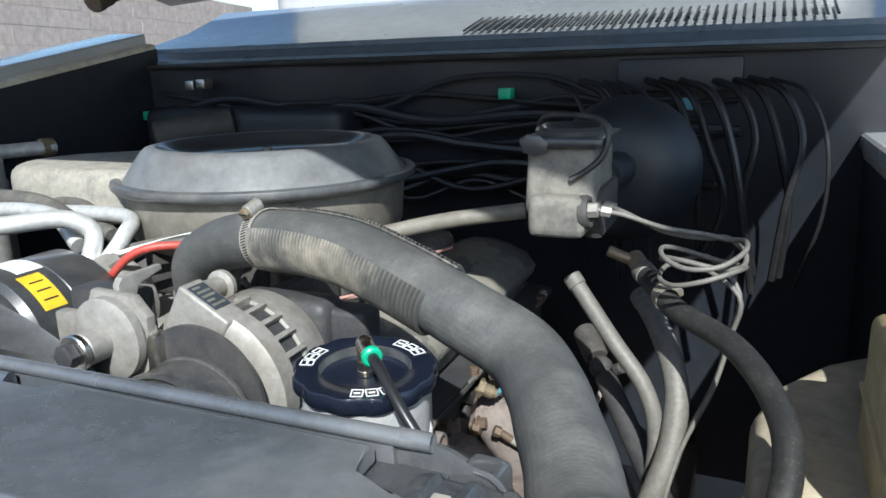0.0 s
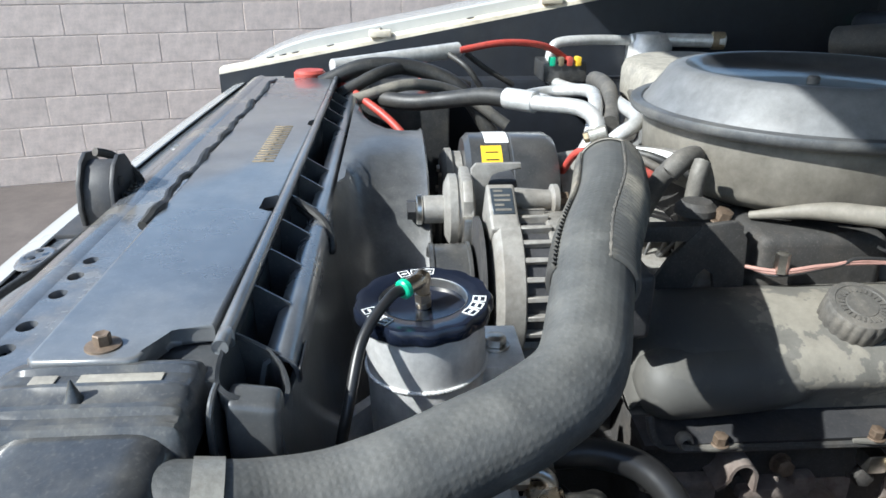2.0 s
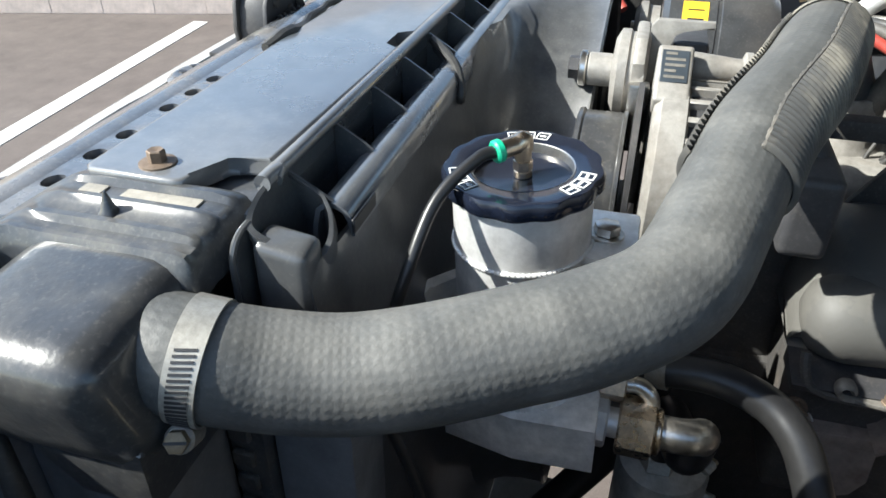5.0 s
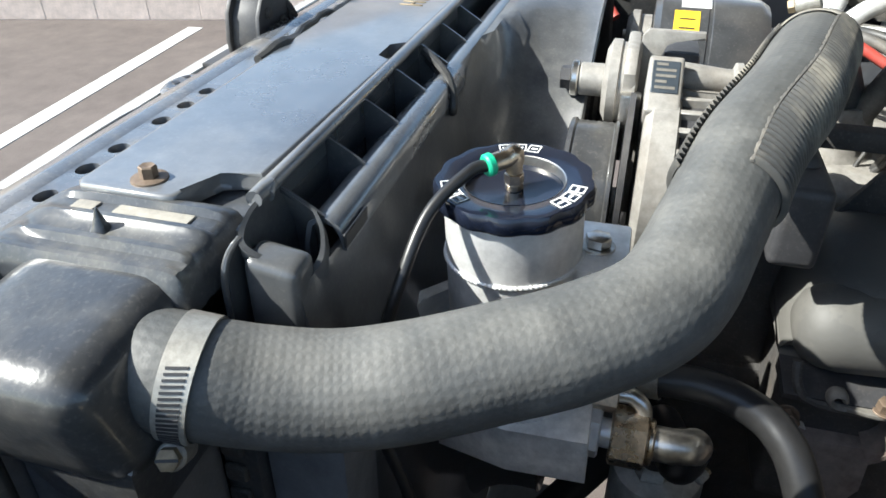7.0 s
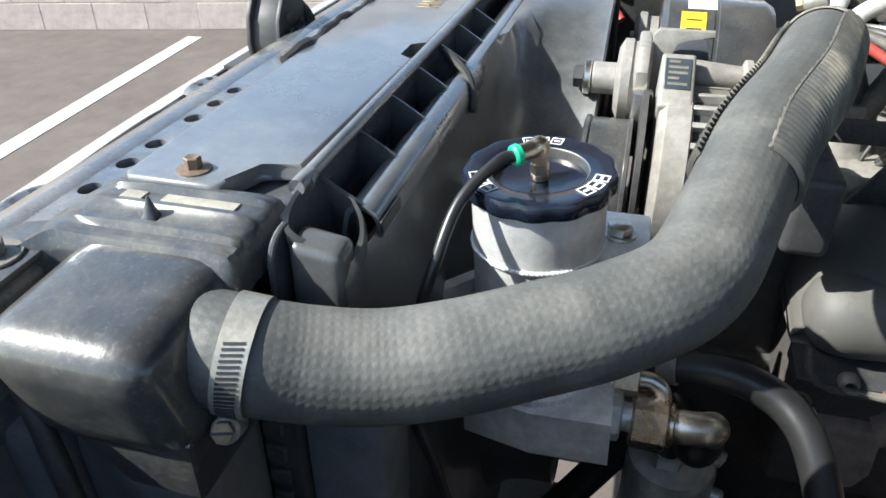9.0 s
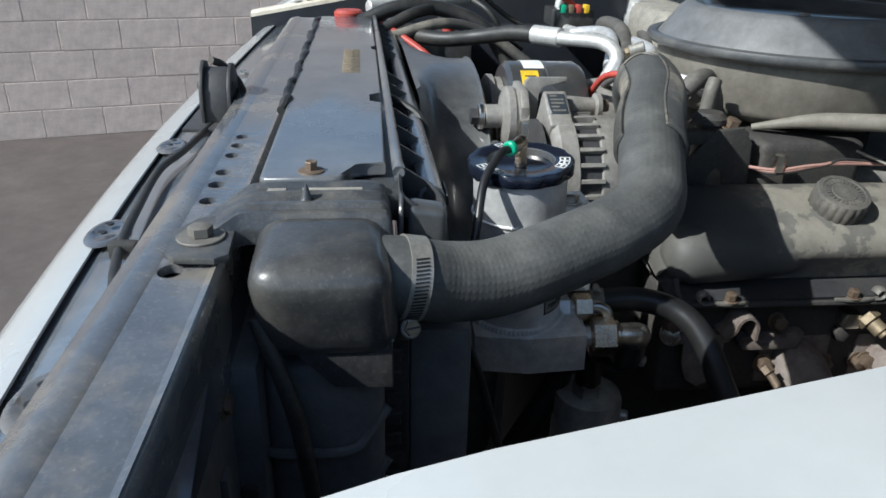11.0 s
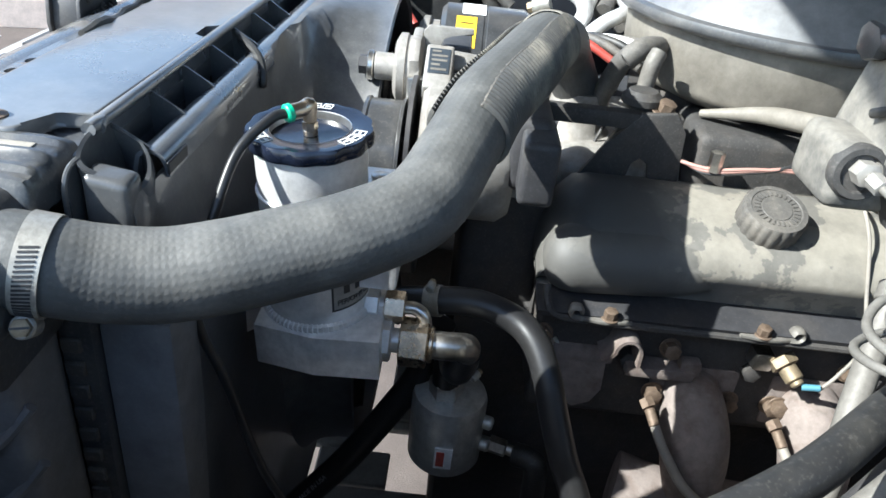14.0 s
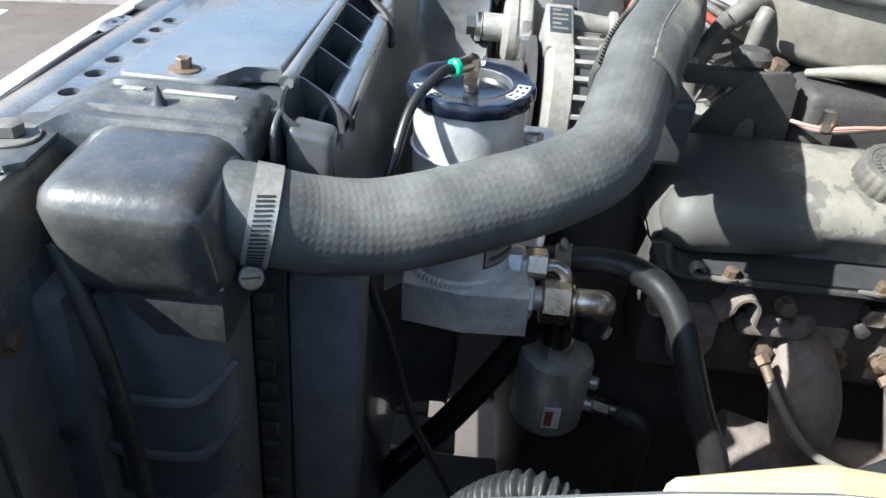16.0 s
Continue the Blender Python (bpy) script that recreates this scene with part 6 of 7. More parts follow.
def build_air_cleaner():
    th = thing("air_cleaner", (AC.x, AC.y, 1.12), "round dusty tan air cleaner with satin dark grey lid", "air cleaner")
    m = Matrix.Translation((AC.x, AC.y, 0))
    bm = bm_new()
    lathe(bm, [(0.10, 1.118), (0.150, 1.122), (0.172, 1.132), (0.180, 1.142), (0.184, 1.202), (0.188, 1.206)], m, 72)
    part("body", bm, M_TAN, th, "dusty tan painted lower pan")
    bm = bm_new()
    lathe(bm, [(0.184, 1.198), (0.194, 1.200), (0.199, 1.2035), (0.2005, 1.208), (0.199, 1.2125), (0.193, 1.2145), (0.1875, 1.2135), (0.186, 1.2105), (0.184, 1.2105)], m, 96, False)
    part("rim", bm, M_RING, th, "dark rolled rim with a dusty groove")
    bm = bm_new()
    lathe(bm, [(0.1865, 1.210), (0.184, 1.2135), (0.181, 1.217), (0.160, 1.246), (0.1545, 1.2505), (0.147, 1.2525), (0.140, 1.252)], m, 96, False)
    lid = part("lid", bm, M_ACLID, th, "satin silver-grey sloping lid")
    # same lid, coloured near-black for its reflection of the dark hood
    bm = bm_new()
    lathe(bm, [(0.141, 1.2522), (0.133, 1.2505), (0.126, 1.245), (0.110, 1.238), (0.05, 1.234), (0.0, 1.234)], m, 96, False)
    part("lid_recess", bm, M_LID, lid, "dished middle of the lid, darkened for the dark hood it mirrors")
    bm = bm_new()
    rod(bm, (AC.x, AC.y, 1.232), (AC.x, AC.y, 1.243), 0.007, 16, 0.002)
    part("wing_nut", bm, M_LINE, lid)
    # intake snout towards the far side, rounded at its end
    bm = bm_new()
    pts = [(-0.58, 0.70), (-0.70, 0.715)] + [(-0.80 - 0.105 * math.sin(radians(a)), 0.605 + 0.105 * math.cos(radians(a))) for a in range(0, 181, 20)] + [(-0.66, 0.485), (-0.58, 0.50)]
    prism(bm, pts, 1.150, 1.222, bevel=0.026, seg=5)
    part("snout", bm, M_DUSTY, th, "rounded pale dusty intake snout")
    # vacuum tube from the pan to the rear
    bm = bm_new()
    tube(bm, [(-0.35, 0.50, 1.125), (-0.31, 0.545, 1.142), (-0.26, 0.568, 1.154), (-0.20, 0.585, 1.166), (-0.12, 0.61, 1.176)], 0.011, 16, 8, radius=lambda s: 0.004 + 0.0055 * min(1, s / 0.08))
    tagged(part("breather_tube", bm, M_TAN), "dusty tan breather tube below the air cleaner", "tube")


build_air_cleaner()


def build_engine_top():
    br = thing("engine_bracket", (-0.33, 0.43, 1.06), "black steel bracket with an oval hole, bolted to the intake", "bracket")
    m = Matrix.Translation((-0.300, 0, 0)) @ Matrix(((0, 0, 1, 0), (1, 0, 0, 0), (0, 1, 0, 0), (0, 0, 0, 1)))
    bm = bm_new()
    prism(bm, [(0.375, 1.06), (0.40, 1.10), (0.43, 1.135), (0.462, 1.138), (0.474, 1.12), (0.478, 1.065), (0.450, 1.06), (0.446, 1.085), (0.436, 1.092), (0.428, 1.085), (0.424, 1.06)], -0.003, 0.003, m, 0.001)
    part("plate", bm, M_CAST, br)
    bm = bm_new()
    box(bm, -0.315, -0.298, 0.33, 0.47, 1.118, 1.134, 0.003)
    part("arm", bm, M_CAST, br)
    bolt("bracket_bolt", (-0.312, 0.452, 1.134), (0.2, 0.2, 0.9), 0.015, 0.010, M_RUST, br, washer=0.014)
    bm = bm_new()
    rod(bm, (-0.325, 0.432, 1.132), (-0.325, 0.432, 1.150), 0.020, 20, 0.006)
    part("cap", bm, M_CAST, br)
    bm = bm_new()
    tube(bm, [(-0.40, 0.40, 1.10), (-0.385, 0.41, 1.14), (-0.375, 0.415, 1.160), (-0.37, 0.42, 1.168)], 0.0105, 14, 6)
    tagged(part("heater_stub", bm, M_RUBDUST), "grey dusty heater hose stub on the intake", "hose")
    bm = bm_new()
    tube(bm, [(-0.37, 0.418, 1.165), (-0.372, 0.43, 1.176), (-0.39, 0.45, 1.176), (-0.43, 0.47, 1.165)], 0.0115, 14, 6)
    tagged(part("heater_hose", bm, M_RUBDUST), "grey dusty rubber hose behind the radiator hose", "hose")
    bolt("stud", (-0.285, 0.505, 1.09), (0, 0, 1), 0.012, 0.020, M_STEEL, None, 0.0, "steel stud with nut on the intake edge", "bolt")
    for k, (dx, mat_) in enumerate(((0.0, M_PINKWIRE), (0.008, M_PINKWIRE), (0.016, M_WIRE))):
        bm = bm_new()
        tube(bm, [(-0.31, 0.46 + dx, 1.092), (-0.285, 0.50, 1.092 - dx * 0.3), (-0.280, 0.54 + dx, 1.098), (-0.280, 0.58, 1.100 + dx * 0.3), (-0.275, 0.63 + dx, 1.10), (-0.25, 0.70, 1.10)], 0.0019, 8, 8)
        tagged(part("wire", bm, mat_), "faded pink wire behind the valve cover" if k < 2 else "thin black wire behind the valve cover", "wire", "engine wires")
    rng = random.Random(11)
    for k in range(7):
        bm = bm_new()
        x, y = -0.36 + rng.uniform(-0.05, 0.02), 0.37 + rng.uniform(-0.01, 0.08)
        pts = [(x, y, 1.05)]
        for j in range(4):
            pts.append((pts[-1][0] + rng.uniform(-0.03, 0.015), pts[-1][1] + rng.uniform(0.0, 0.03), 1.06 + rng.uniform(0, 0.06)))
        tube(bm, pts, rng.choice((0.002, 0.0026, 0.0035)), 8, 6)
        tagged(part("engine_wire", bm, rng.choice((M_WIRE, M_WIRE, M_DEEP, M_RUBDUST))), "thin wire tangled beside the intake", "wire", "engine wires")
    for k in range(5):
        bm = bm_new()
        y0 = 0.34 + 0.02 * k
        tube(bm, [(-0.50 - 0.03 * k, y0, 1.13), (-0.46, y0 + 0.01, 1.165), (-0.42, y0 + 0.04, 1.168), (-0.40, y0 + 0.08, 1.15)], 0.0045, 10, 6)
        tagged(part("engine_wire", bm, (M_RED, M_RUBDUST, M_WIRE, M_PAPER, M_RUBDUST)[k]), "coloured wire at the compressor", "wire", "engine wires")


build_engine_top()


def build_intake_clutter():
    bm = bm_new()
    tube(bm, [(-0.352, 0.435, 1.06), (-0.350, 0.437, 1.12), (-0.350, 0.440, 1.165), (-0.356, 0.446, 1.18)], 0.0085, 14, 6)
    tagged(part("coolant_pipe", bm, M_LINE), "upright dull steel coolant pipe on the intake", "pipe")
    sw = thing("vacuum_switch", (-0.31, 0.444, 1.10), "small brass-based vacuum switch on the bracket", "switch")
    bm = bm_new()
    hexagon(bm, (-0.312, 0.444, 1.100), (-0.310, 0.444, 1.114), 0.017)
    part("base", bm, M_RUST, sw)
    bm = bm_new()
    lathe(bm, [(0.009, 0.0), (0.010, 0.002), (0.010, 0.005), (0.0085, 0.006), (0.010, 0.008), (0.010, 0.012), (0.006, 0.015)], axis_matrix((-0.310, 0.444, 1.114), (-0.306, 0.446, 1.13)), 18)
    part("cap", bm, M_TAN, sw)


build_intake_clutter()


# ---- brake master cylinder, its coiled lines, pipes on the near side ----
def build_master():
    th = thing("master_cylinder", (-0.05, 0.54, 1.18), "weathered cast-iron brake master cylinder with wire bail over its lid", "master cylinder")
    bm = bm_new()
    box(bm, -0.086, -0.018, 0.488, 0.600, 1.196, 1.264, 0.009, 3)
    for v in bm.verts:
        k = (v.co.z - 1.196) / 0.068
        if v.co.y < 0.53:
            v.co.y += 0.013 * k
    part("reservoir_body", bm, M_MASTER, th)
    bm = bm_new()
    box(bm, -0.078, -0.022, 0.471, 0.580, 1.178, 1.219, 0.010, 3)
    part("bore", bm, M_MASTER, th)
    bm = bm_new()
    rod(bm, (-0.05, 0.57, 1.194), (-0.046, 0.69, 1.204), 0.019, 24, 0.003)
    part("bore_neck", bm, M_CAST, th)
    # grimy flank, coloured darker where the hood's shadow covers the casting
    bm = bm_new()
    prism(bm, [(0.500, 1.196), (0.514, 1.216), (0.530, 1.221), (0.600, 1.221), (0.600, 1.172), (0.512, 1.172)], -0.030, -0.012, Matrix(((0, 0, 1, 0), (1, 0, 0, 0), (0, 1, 0, 0), (0, 0, 0, 1))), 0.004)
    part("flank", bm, M_CAST, th, "grimy casting flank, darkened for the hood's shadow")
    bm = bm_new()
    lathe(bm, [(0.0165, 0.0), (0.0165, 0.006), (0.0150, 0.0085), (0.0115, 0.0085), (0.0105, 0.006), (0.0, 0.006)], axis_matrix((-0.027, 0.486, 1.203), (0.0, 0.484, 1.206)), 28, False)
    part("port_boss", bm, M_CAST, th, "dark recessed port boss")
    bm = bm_new()
    box(bm, -0.092, -0.011, 0.492, 0.608, 1.263, 1.273, 0.004, 3)
    part("lid", bm, M_LID, th, "dark pressed lid")
    bm = bm_new()
    lathe(bm, [(0.052, 0.0), (0.053, 0.006), (0.049, 0.0095), (0.043, 0.0085), (0.036, 0.003), (0.0, 0.002)], Matrix.Translation((-0.0515, 0.553, 1.271)) @ Matrix.Diagonal((0.72, 1.0, 1, 1)), 40, False)
    part("lid_dish", bm, M_LID, th)
    bm = bm_new()
    prism(bm, [(-0.088, 1.258), (-0.076, 1.254), (-0.064, 1.258), (-0.062, 1.268), (-0.070, 1.275), (-0.084, 1.276), (-0.090, 1.270)], -0.499, -0.491, Matrix(((1, 0, 0, 0), (0, 0, -1, 0), (0, 1, 0, 0), (0, 0, 0, 1))), 0.003)
    part("lid_ear", bm, M_LID, th)
    bm = bm_new()
    tube(bm, [(-0.040, 0.490, 1.233), (-0.028, 0.494, 1.240), (-0.014, 0.501, 1.252), (-0.008, 0.505, 1.267), (-0.009, 0.508, 1.281), (-0.020, 0.514, 1.290), (-0.048, 0.526, 1.292), (-0.076, 0.545, 1.290), (-0.092, 0.566, 1.276), (-0.094, 0.575, 1.24)], 0.0030, 10, 8)
    part("bail", bm, M_WIRE, th, "black spring wire bail")
    bm = bm_new()
    hexagon(bm, (-0.022, 0.486, 1.205), (-0.011, 0.486, 1.206), 0.0130)
    part("line_nut", bm, M_CASTALU, th)
    bo = thing("brake_booster", (-0.05, 0.80, 1.18), "round black brake booster on the firewall", "brake booster")
    bm = bm_new()
    lathe(bm, [(0.04, 0.0), (0.07, 0.01), (0.098, 0.04), (0.102, 0.07), (0.105, 0.075), (0.105, 0.085), (0.10, 0.09), (0.09, 0.14), (0.06, 0.17)], axis_matrix((-0.046, 0.80, 1.190), (-0.046, 0.9, 1.190)), 48)
    part("shell", bm, M_FIREWALL, bo)
    bm = bm_new()
    rod(bm, (-0.046, 0.95, 1.190), (-0.046, FIREWALL, 1.190), 0.06, 24)
    part("mount", bm, M_FIREWALL, bo)
    bm = bm_new()
    rod(bm, (-0.046, 0.68, 1.206), (-0.046, 0.81, 1.200), 0.024, 20)
    part("nose", bm, M_FIREWALL, bo)
    # two steel lines, wound into loose coils
    for k in range(2):
        bm = bm_new()
        dz, dy = -0.006 * k, 0.010 * k
        pts = [(-0.012, 0.486 + 0.03 * k, 1.206), (0.012, 0.492 + dy, 1.201), (0.048, 0.505 + dy, 1.188 + dz), (0.085, 0.530 + dy, 1.178 + dz)]
        for j in range(17 - 8 * k):
            a = radians(60) - j * radians(42)
            pts.append((0.084 + 0.038 * math.cos(a), 0.500 + 0.038 * math.sin(a) + dy, 1.174 + dz - 0.0020 * j + 0.006 * math.sin(j * 1.3 + 2 * k)))
        pts += [(0.118, 0.51 + dy, 1.125), (0.112, 0.51 + dy, 1.08), (0.10, 0.50 + dy, 1.03), (0.075, 0.48 + dy, 0.97), (0.06, 0.455 + dy, 0.90), (0.05, 0.45, 0.80)]
        tube(bm, pts, 0.0025, 10, 5)
        bl = thing("brake_line", pts[0], "dusty steel brake line wound into a loose coil", "brake line", "brake lines")
        part("tube", bm, M_LINE, bl)
        bm = bm_new()
        a, b = Vector(pts[0]), Vector(pts[1])
        hexagon(bm, a + (b - a) * 0.1, a + (b - a) * 0.5, 0.0090)
        part("flare_nut", bm, M_CASTALU, bl, "dull steel flare nut")


build_master()


def build_bottle():
    bt = thing("coolant_bottle", (0.245, 0.30, 0.95), "yellowed plastic coolant bottle against the fender, with weathered cap", "bottle")
    bm = bm_new()
    prism(bm, [(0.222, 0.227), (0.274, 0.225), (0.275, 0.42), (0.214, 0.42), (0.210, 0.28)], 0.95, 1.160, bevel=0.016, seg=5)
    for v in bm.verts:
        v.co.z -= 0.10 * max(0.0, v.co.y - 0.34) if v.co.z > 1.1 else 0.0
    part("tank", bm, M_BOTTLE, bt)
    bm = bm_new()
    lathe(bm, [(0.020, 1.150), (0.023, 1.162), (0.023, 1.180), (0.020, 1.184), (0.0, 1.185)], Matrix.Translation((0.243, 0.334, 0)), 42, False, wave=lambda k, a: 1 - 0.05 * max(0, math.cos(14 * a)) if k in (1, 2) else 1.0)
    part("cap", bm, M_LINE, bt, "weathered grey screw cap")
    bm = bm_new()
    prism(bm, [(0.219, 0.224), (0.276, 0.222), (0.277, 0.423), (0.211, 0.423), (0.207, 0.28)], 1.085, 1.091, bevel=0.002)
    part("seam", bm, M_BOTTLE, bt, "moulded seam")


def build_near_side():
    sh = thing("steering_shaft", (0.06, 0.48, 0.98), "black steering shaft with universal joint", "steering shaft")
    a, b = Vector((-0.020, 0.600, 0.985)), Vector((0.115, 0.395, 0.865))
    d = (b - a).normalized()
    bm = bm_new()
    rod(bm, a, b, 0.0125, 24, 0.002)
    rod(bm, b, b + d * 0.25, 0.0125, 24, 0.002)
    part("tube", bm, M_DEEP, sh)
    bm = bm_new()
    bmesh.ops.create_uvsphere(bm, u_segments=20, v_segments=12, radius=0.014, matrix=Matrix.Translation(a - d * 0.014))
    part("joint_ball", bm, M_CAST, sh)
    bm = bm_new()
    rod(bm, a - d * 0.030, a - d * 0.075, 0.015, 20, 0.003)
    part("yoke", bm, M_CAST, sh)
    bm = bm_new()
    rod(bm, a + Vector((0.012, 0, 0.010)), a + Vector((0.020, -0.004, 0.016)), 0.007, 14, 0.001)
    part("grub_screw", bm, M_CAST, sh)
    specs = (
        ("dipstick_tube", M_LINE, 0.0088, [(-0.050, 0.556, 1.114), (-0.002, 0.530, 1.060), (0.036, 0.510, 1.018), (0.050, 0.500, 0.97), (0.045, 0.490, 0.90), (0.03, 0.48, 0.80)], "dull grey steel dipstick tube beside the valve cover", "tube"),
        ("steel_pipe", M_LINE, 0.0122, [(0.018, 0.606, 1.085), (0.045, 0.56, 1.06), (0.066, 0.516, 1.022), (0.066, 0.490, 0.975), (0.054, 0.470, 0.93), (0.03, 0.45, 0.86), (0.0, 0.43, 0.80)], "thick dull grey pipe by the steering shaft", "pipe"),
        ("fuel_hose", M_RUBBER, 0.0110, [(0.022, 0.572, 1.124), (0.061, 0.507, 1.108), (0.117, 0.437, 1.102), (0.150, 0.367, 1.085), (0.158, 0.315, 1.062), (0.145, 0.265, 1.02), (0.125, 0.245, 0.95), (0.11, 0.235, 0.86)], "thick black hose with a clamped end", "hose"),
        ("thin_line", M_LINE, 0.0050, [(-0.02, 0.66, 0.86), (0.02, 0.58, 0.845), (0.05, 0.50, 0.85), (0.06, 0.42, 0.83)], "thin steel line by the frame", "pipe"),
        ("brake_hose", M_RUBDUST, 0.0060, [(0.01, 0.60, 0.93), (0.05, 0.56, 0.92), (0.07, 0.52, 0.88), (0.06, 0.47, 0.82)], "grey rubber line along the inner fender", "hose"),
    )
    for name, material, r, pts, label, cat in specs:
        bm = bm_new()
        tube(bm, pts, r, 16, 8)
        if r < 0.007:
            tagged(part(name, bm, material), label, cat)
            continue
        ln = thing(name, pts[-1], label, cat)
        part("tube", bm, material, ln)
        a, b = Vector(pts[0]), Vector(pts[1])
        bm = bm_new()
        rod(bm, a - (b - a).normalized() * 0.004, a + (b - a).normalized() * 0.010, r + 0.0014, 18, 0.001)
        part("end_collar", bm, M_LINE, ln)
    el = thing("brass_fitting", (0.02, 0.60, 1.13), "brass tee fitting on the thick black hose", "fitting")
    bm = bm_new()
    rod(bm, (0.026, 0.566, 1.122), (0.008, 0.594, 1.134), 0.010, 16, 0.002)
    part("body", bm, M_BRASS, el)
    bm = bm_new()
    rod(bm, (0.012, 0.586, 1.130), (-0.018, 0.582, 1.142), 0.006, 14, 0.001)
    part("arm", bm, M_BRASS, el)
    band_clamp((0.050, 0.526, 1.113), (0.5, -0.85, -0.2), 0.0116, (0.8, 0.2, 0.4), "steel worm clamp on the thick black hose")
    # yellowed expansion bottle by the near fender
    bt = thing("washer_tank", (0.21, 0.40, 0.86), "dusty tan plastic tank low beside the fender", "tank")
    bm = bm_new()
    prism(bm, [(0.135, 0.275), (0.30, 0.275), (0.31, 0.60), (0.26, 0.64), (0.20, 0.59), (0.155, 0.52), (0.135, 0.45)], 0.86, 1.042, bevel=0.028, seg=5)
    part("tank", bm, M_TANPL, bt)
    bm = bm_new()
    prism(bm, [(0.132, 0.272), (0.303, 0.272), (0.313, 0.60), (0.26, 0.644), (0.198, 0.594), (0.152, 0.523), (0.132, 0.452)], 0.944, 0.950, bevel=0.002)
    part("seam", bm, M_TANPL, bt)
    build_bottle()
    bm = bm_new()
    pts = smooth_path([(0.19, 0.146, 1.02), (0.196, 0.163, 1.085), (0.204, 0.182, 1.116), (0.208, 0.197, 1.119), (0.212, 0.208, 1.107), (0.213, 0.212, 1.06), (0.213, 0.210, 1.00)], 80)
    tube(bm, pts, 0.008, 16, 1, True, radius=lambda s: 0.0072 + 0.0011 * math.sin(s * 2 * math.pi / 0.0036))
    tagged(part("corrugated_conduit", bm, M_RUBBER), "black corrugated wiring conduit beside the coolant bottle", "conduit")
    bm = bm_new()
    tube(bm, [(0.105, -0.03, 1.14), (0.118, -0.01, 1.08), (0.125, 0.0, 1.0), (0.135, 0.01, 0.92), (0.16, 0.03, 0.80)], 0.005, 10, 8)
    tagged(part("hanging_cable", bm, M_RUBBER), "black cable hanging in front of the radiator tank", "cable")


build_near_side()


# ---- wiring on the firewall and at the far corner ----
def build_wiring():
    rng = random.Random(7)
    for k in range(16):
        z = 1.29 - 0.012 * k
        x = -1.18 + rng.uniform(0, 0.15)
        pts = []
        while x < 0.12:
            pts.append((x, FIREWALL - 0.035 - rng.uniform(0, 0.03), z + rng.uniform(-0.03, 0.03)))
            x += rng.uniform(0.12, 0.22)
        bm = bm_new()
        tube(bm, pts, rng.choice((0.004, 0.005, 0.007, 0.009)), 8, 6)
        tagged(part("harness", bm, rng.choice((M_FIREWALL, M_SLEEK, M_SLEEK))), "black taped wiring harness hanging on the firewall", "wiring", "firewall wiring")
    for x, z, material, label in ((-1.02, 1.315, M_STEEL, "bright steel clip on the firewall"), (-0.99, 1.318, M_STEEL, "bright steel clip on the firewall"), (-1.15, 1.25, M_GREEN, "green plastic connector on the firewall"),
                                  (-0.86, 1.26, M_RED, "small red connector on the firewall"), (-0.30, 1.29, M_GREEN, "green plastic connector on the firewall"), (0.02, 1.27, M_BLUE, "blue connector on the firewall")):
        bm = bm_new()
        box(bm, x - 0.012, x + 0.012, FIREWALL - 0.075, FIREWALL - 0.045, z - 0.010, z + 0.010, 0.003)
        tagged(part("connector", bm, material), label, "connector")
    for k in range(12):
        bm = bm_new()
        x, y = -0.12 + 0.03 * k + rng.uniform(-0.01, 0.01), 1.00 + rng.uniform(-0.05, 0.08)
        tube(bm, [(x - 0.08, y + 0.05, 1.31), (x - 0.03, y, 1.29), (x, y - 0.02, 1.22), (x + rng.uniform(-0.02, 0.03), y - 0.03, 1.12), (x + rng.uniform(-0.03, 0.05), y - 0.02, 1.00)], rng.choice((0.003, 0.004, 0.006)), 8, 6)
        tagged(part("harness", bm, rng.choice((M_FIREWALL, M_SLEEK, M_SLEEK))), "black wires hanging down in front of the firewall", "wiring", "firewall wiring")
    bx = thing("heater_box", (-0.95, 1.08, 1.15), "dark plastic heater box on the firewall", "heater box")
    bm = bm_new()
    box(bm, -1.12, -0.62, 1.04, 1.155, 1.02, 1.27, 0.03, 4)
    part("case", bm, M_FIREWALL, bx)
    bm = bm_new()
    rod(bm, (-1.0, 0.95, 1.22), (-0.88, 1.05, 1.24), 0.03, 20, 0.004)
    part("blower_duct", bm, M_CAST, bx)
    wp = thing("wiper_motor", (0.0, 1.12, 1.24), "dark wiper motor on the firewall", "motor")
    bm = bm_new()
    box(bm, -0.10, 0.10, 1.09, 1.145, 1.29, 1.345, 0.008)
    part("housing", bm, M_FIREWALL, wp)
    # far corner: battery, cables, hoses
    ba = thing("battery", (-1.02, 0.16, 1.0), "black car battery with red and black terminals in the far corner", "battery")
    bm = bm_new()
    box(bm, -1.12, -0.93, 0.07, 0.24, 0.95, 1.145, 0.006)
    part("case", bm, M_TANK, ba)
    bm = bm_new()
    box(bm, -1.11, -0.94, 0.085, 0.10, 1.145, 1.165, 0.003)
    part("clamp_bar", bm, M_STEEL, ba, "light steel hold-down bar")
    for x, material in ((-0.98, M_RED), (-1.07, M_TANK)):
        bm = bm_new()
        rod(bm, (x, 0.20, 1.145), (x, 0.20, 1.168), 0.012, 14, 0.002)
        part("terminal", bm, material, ba)
    bm = bm_new()
    rod(bm, (-0.88, 0.045, 1.20), (-0.98, 0.26, 1.215), 0.013, 18, 0.002)
    tagged(part("filler_pipe", bm, M_PIPE), "bare aluminium pipe running back from the radiator cap", "pipe")
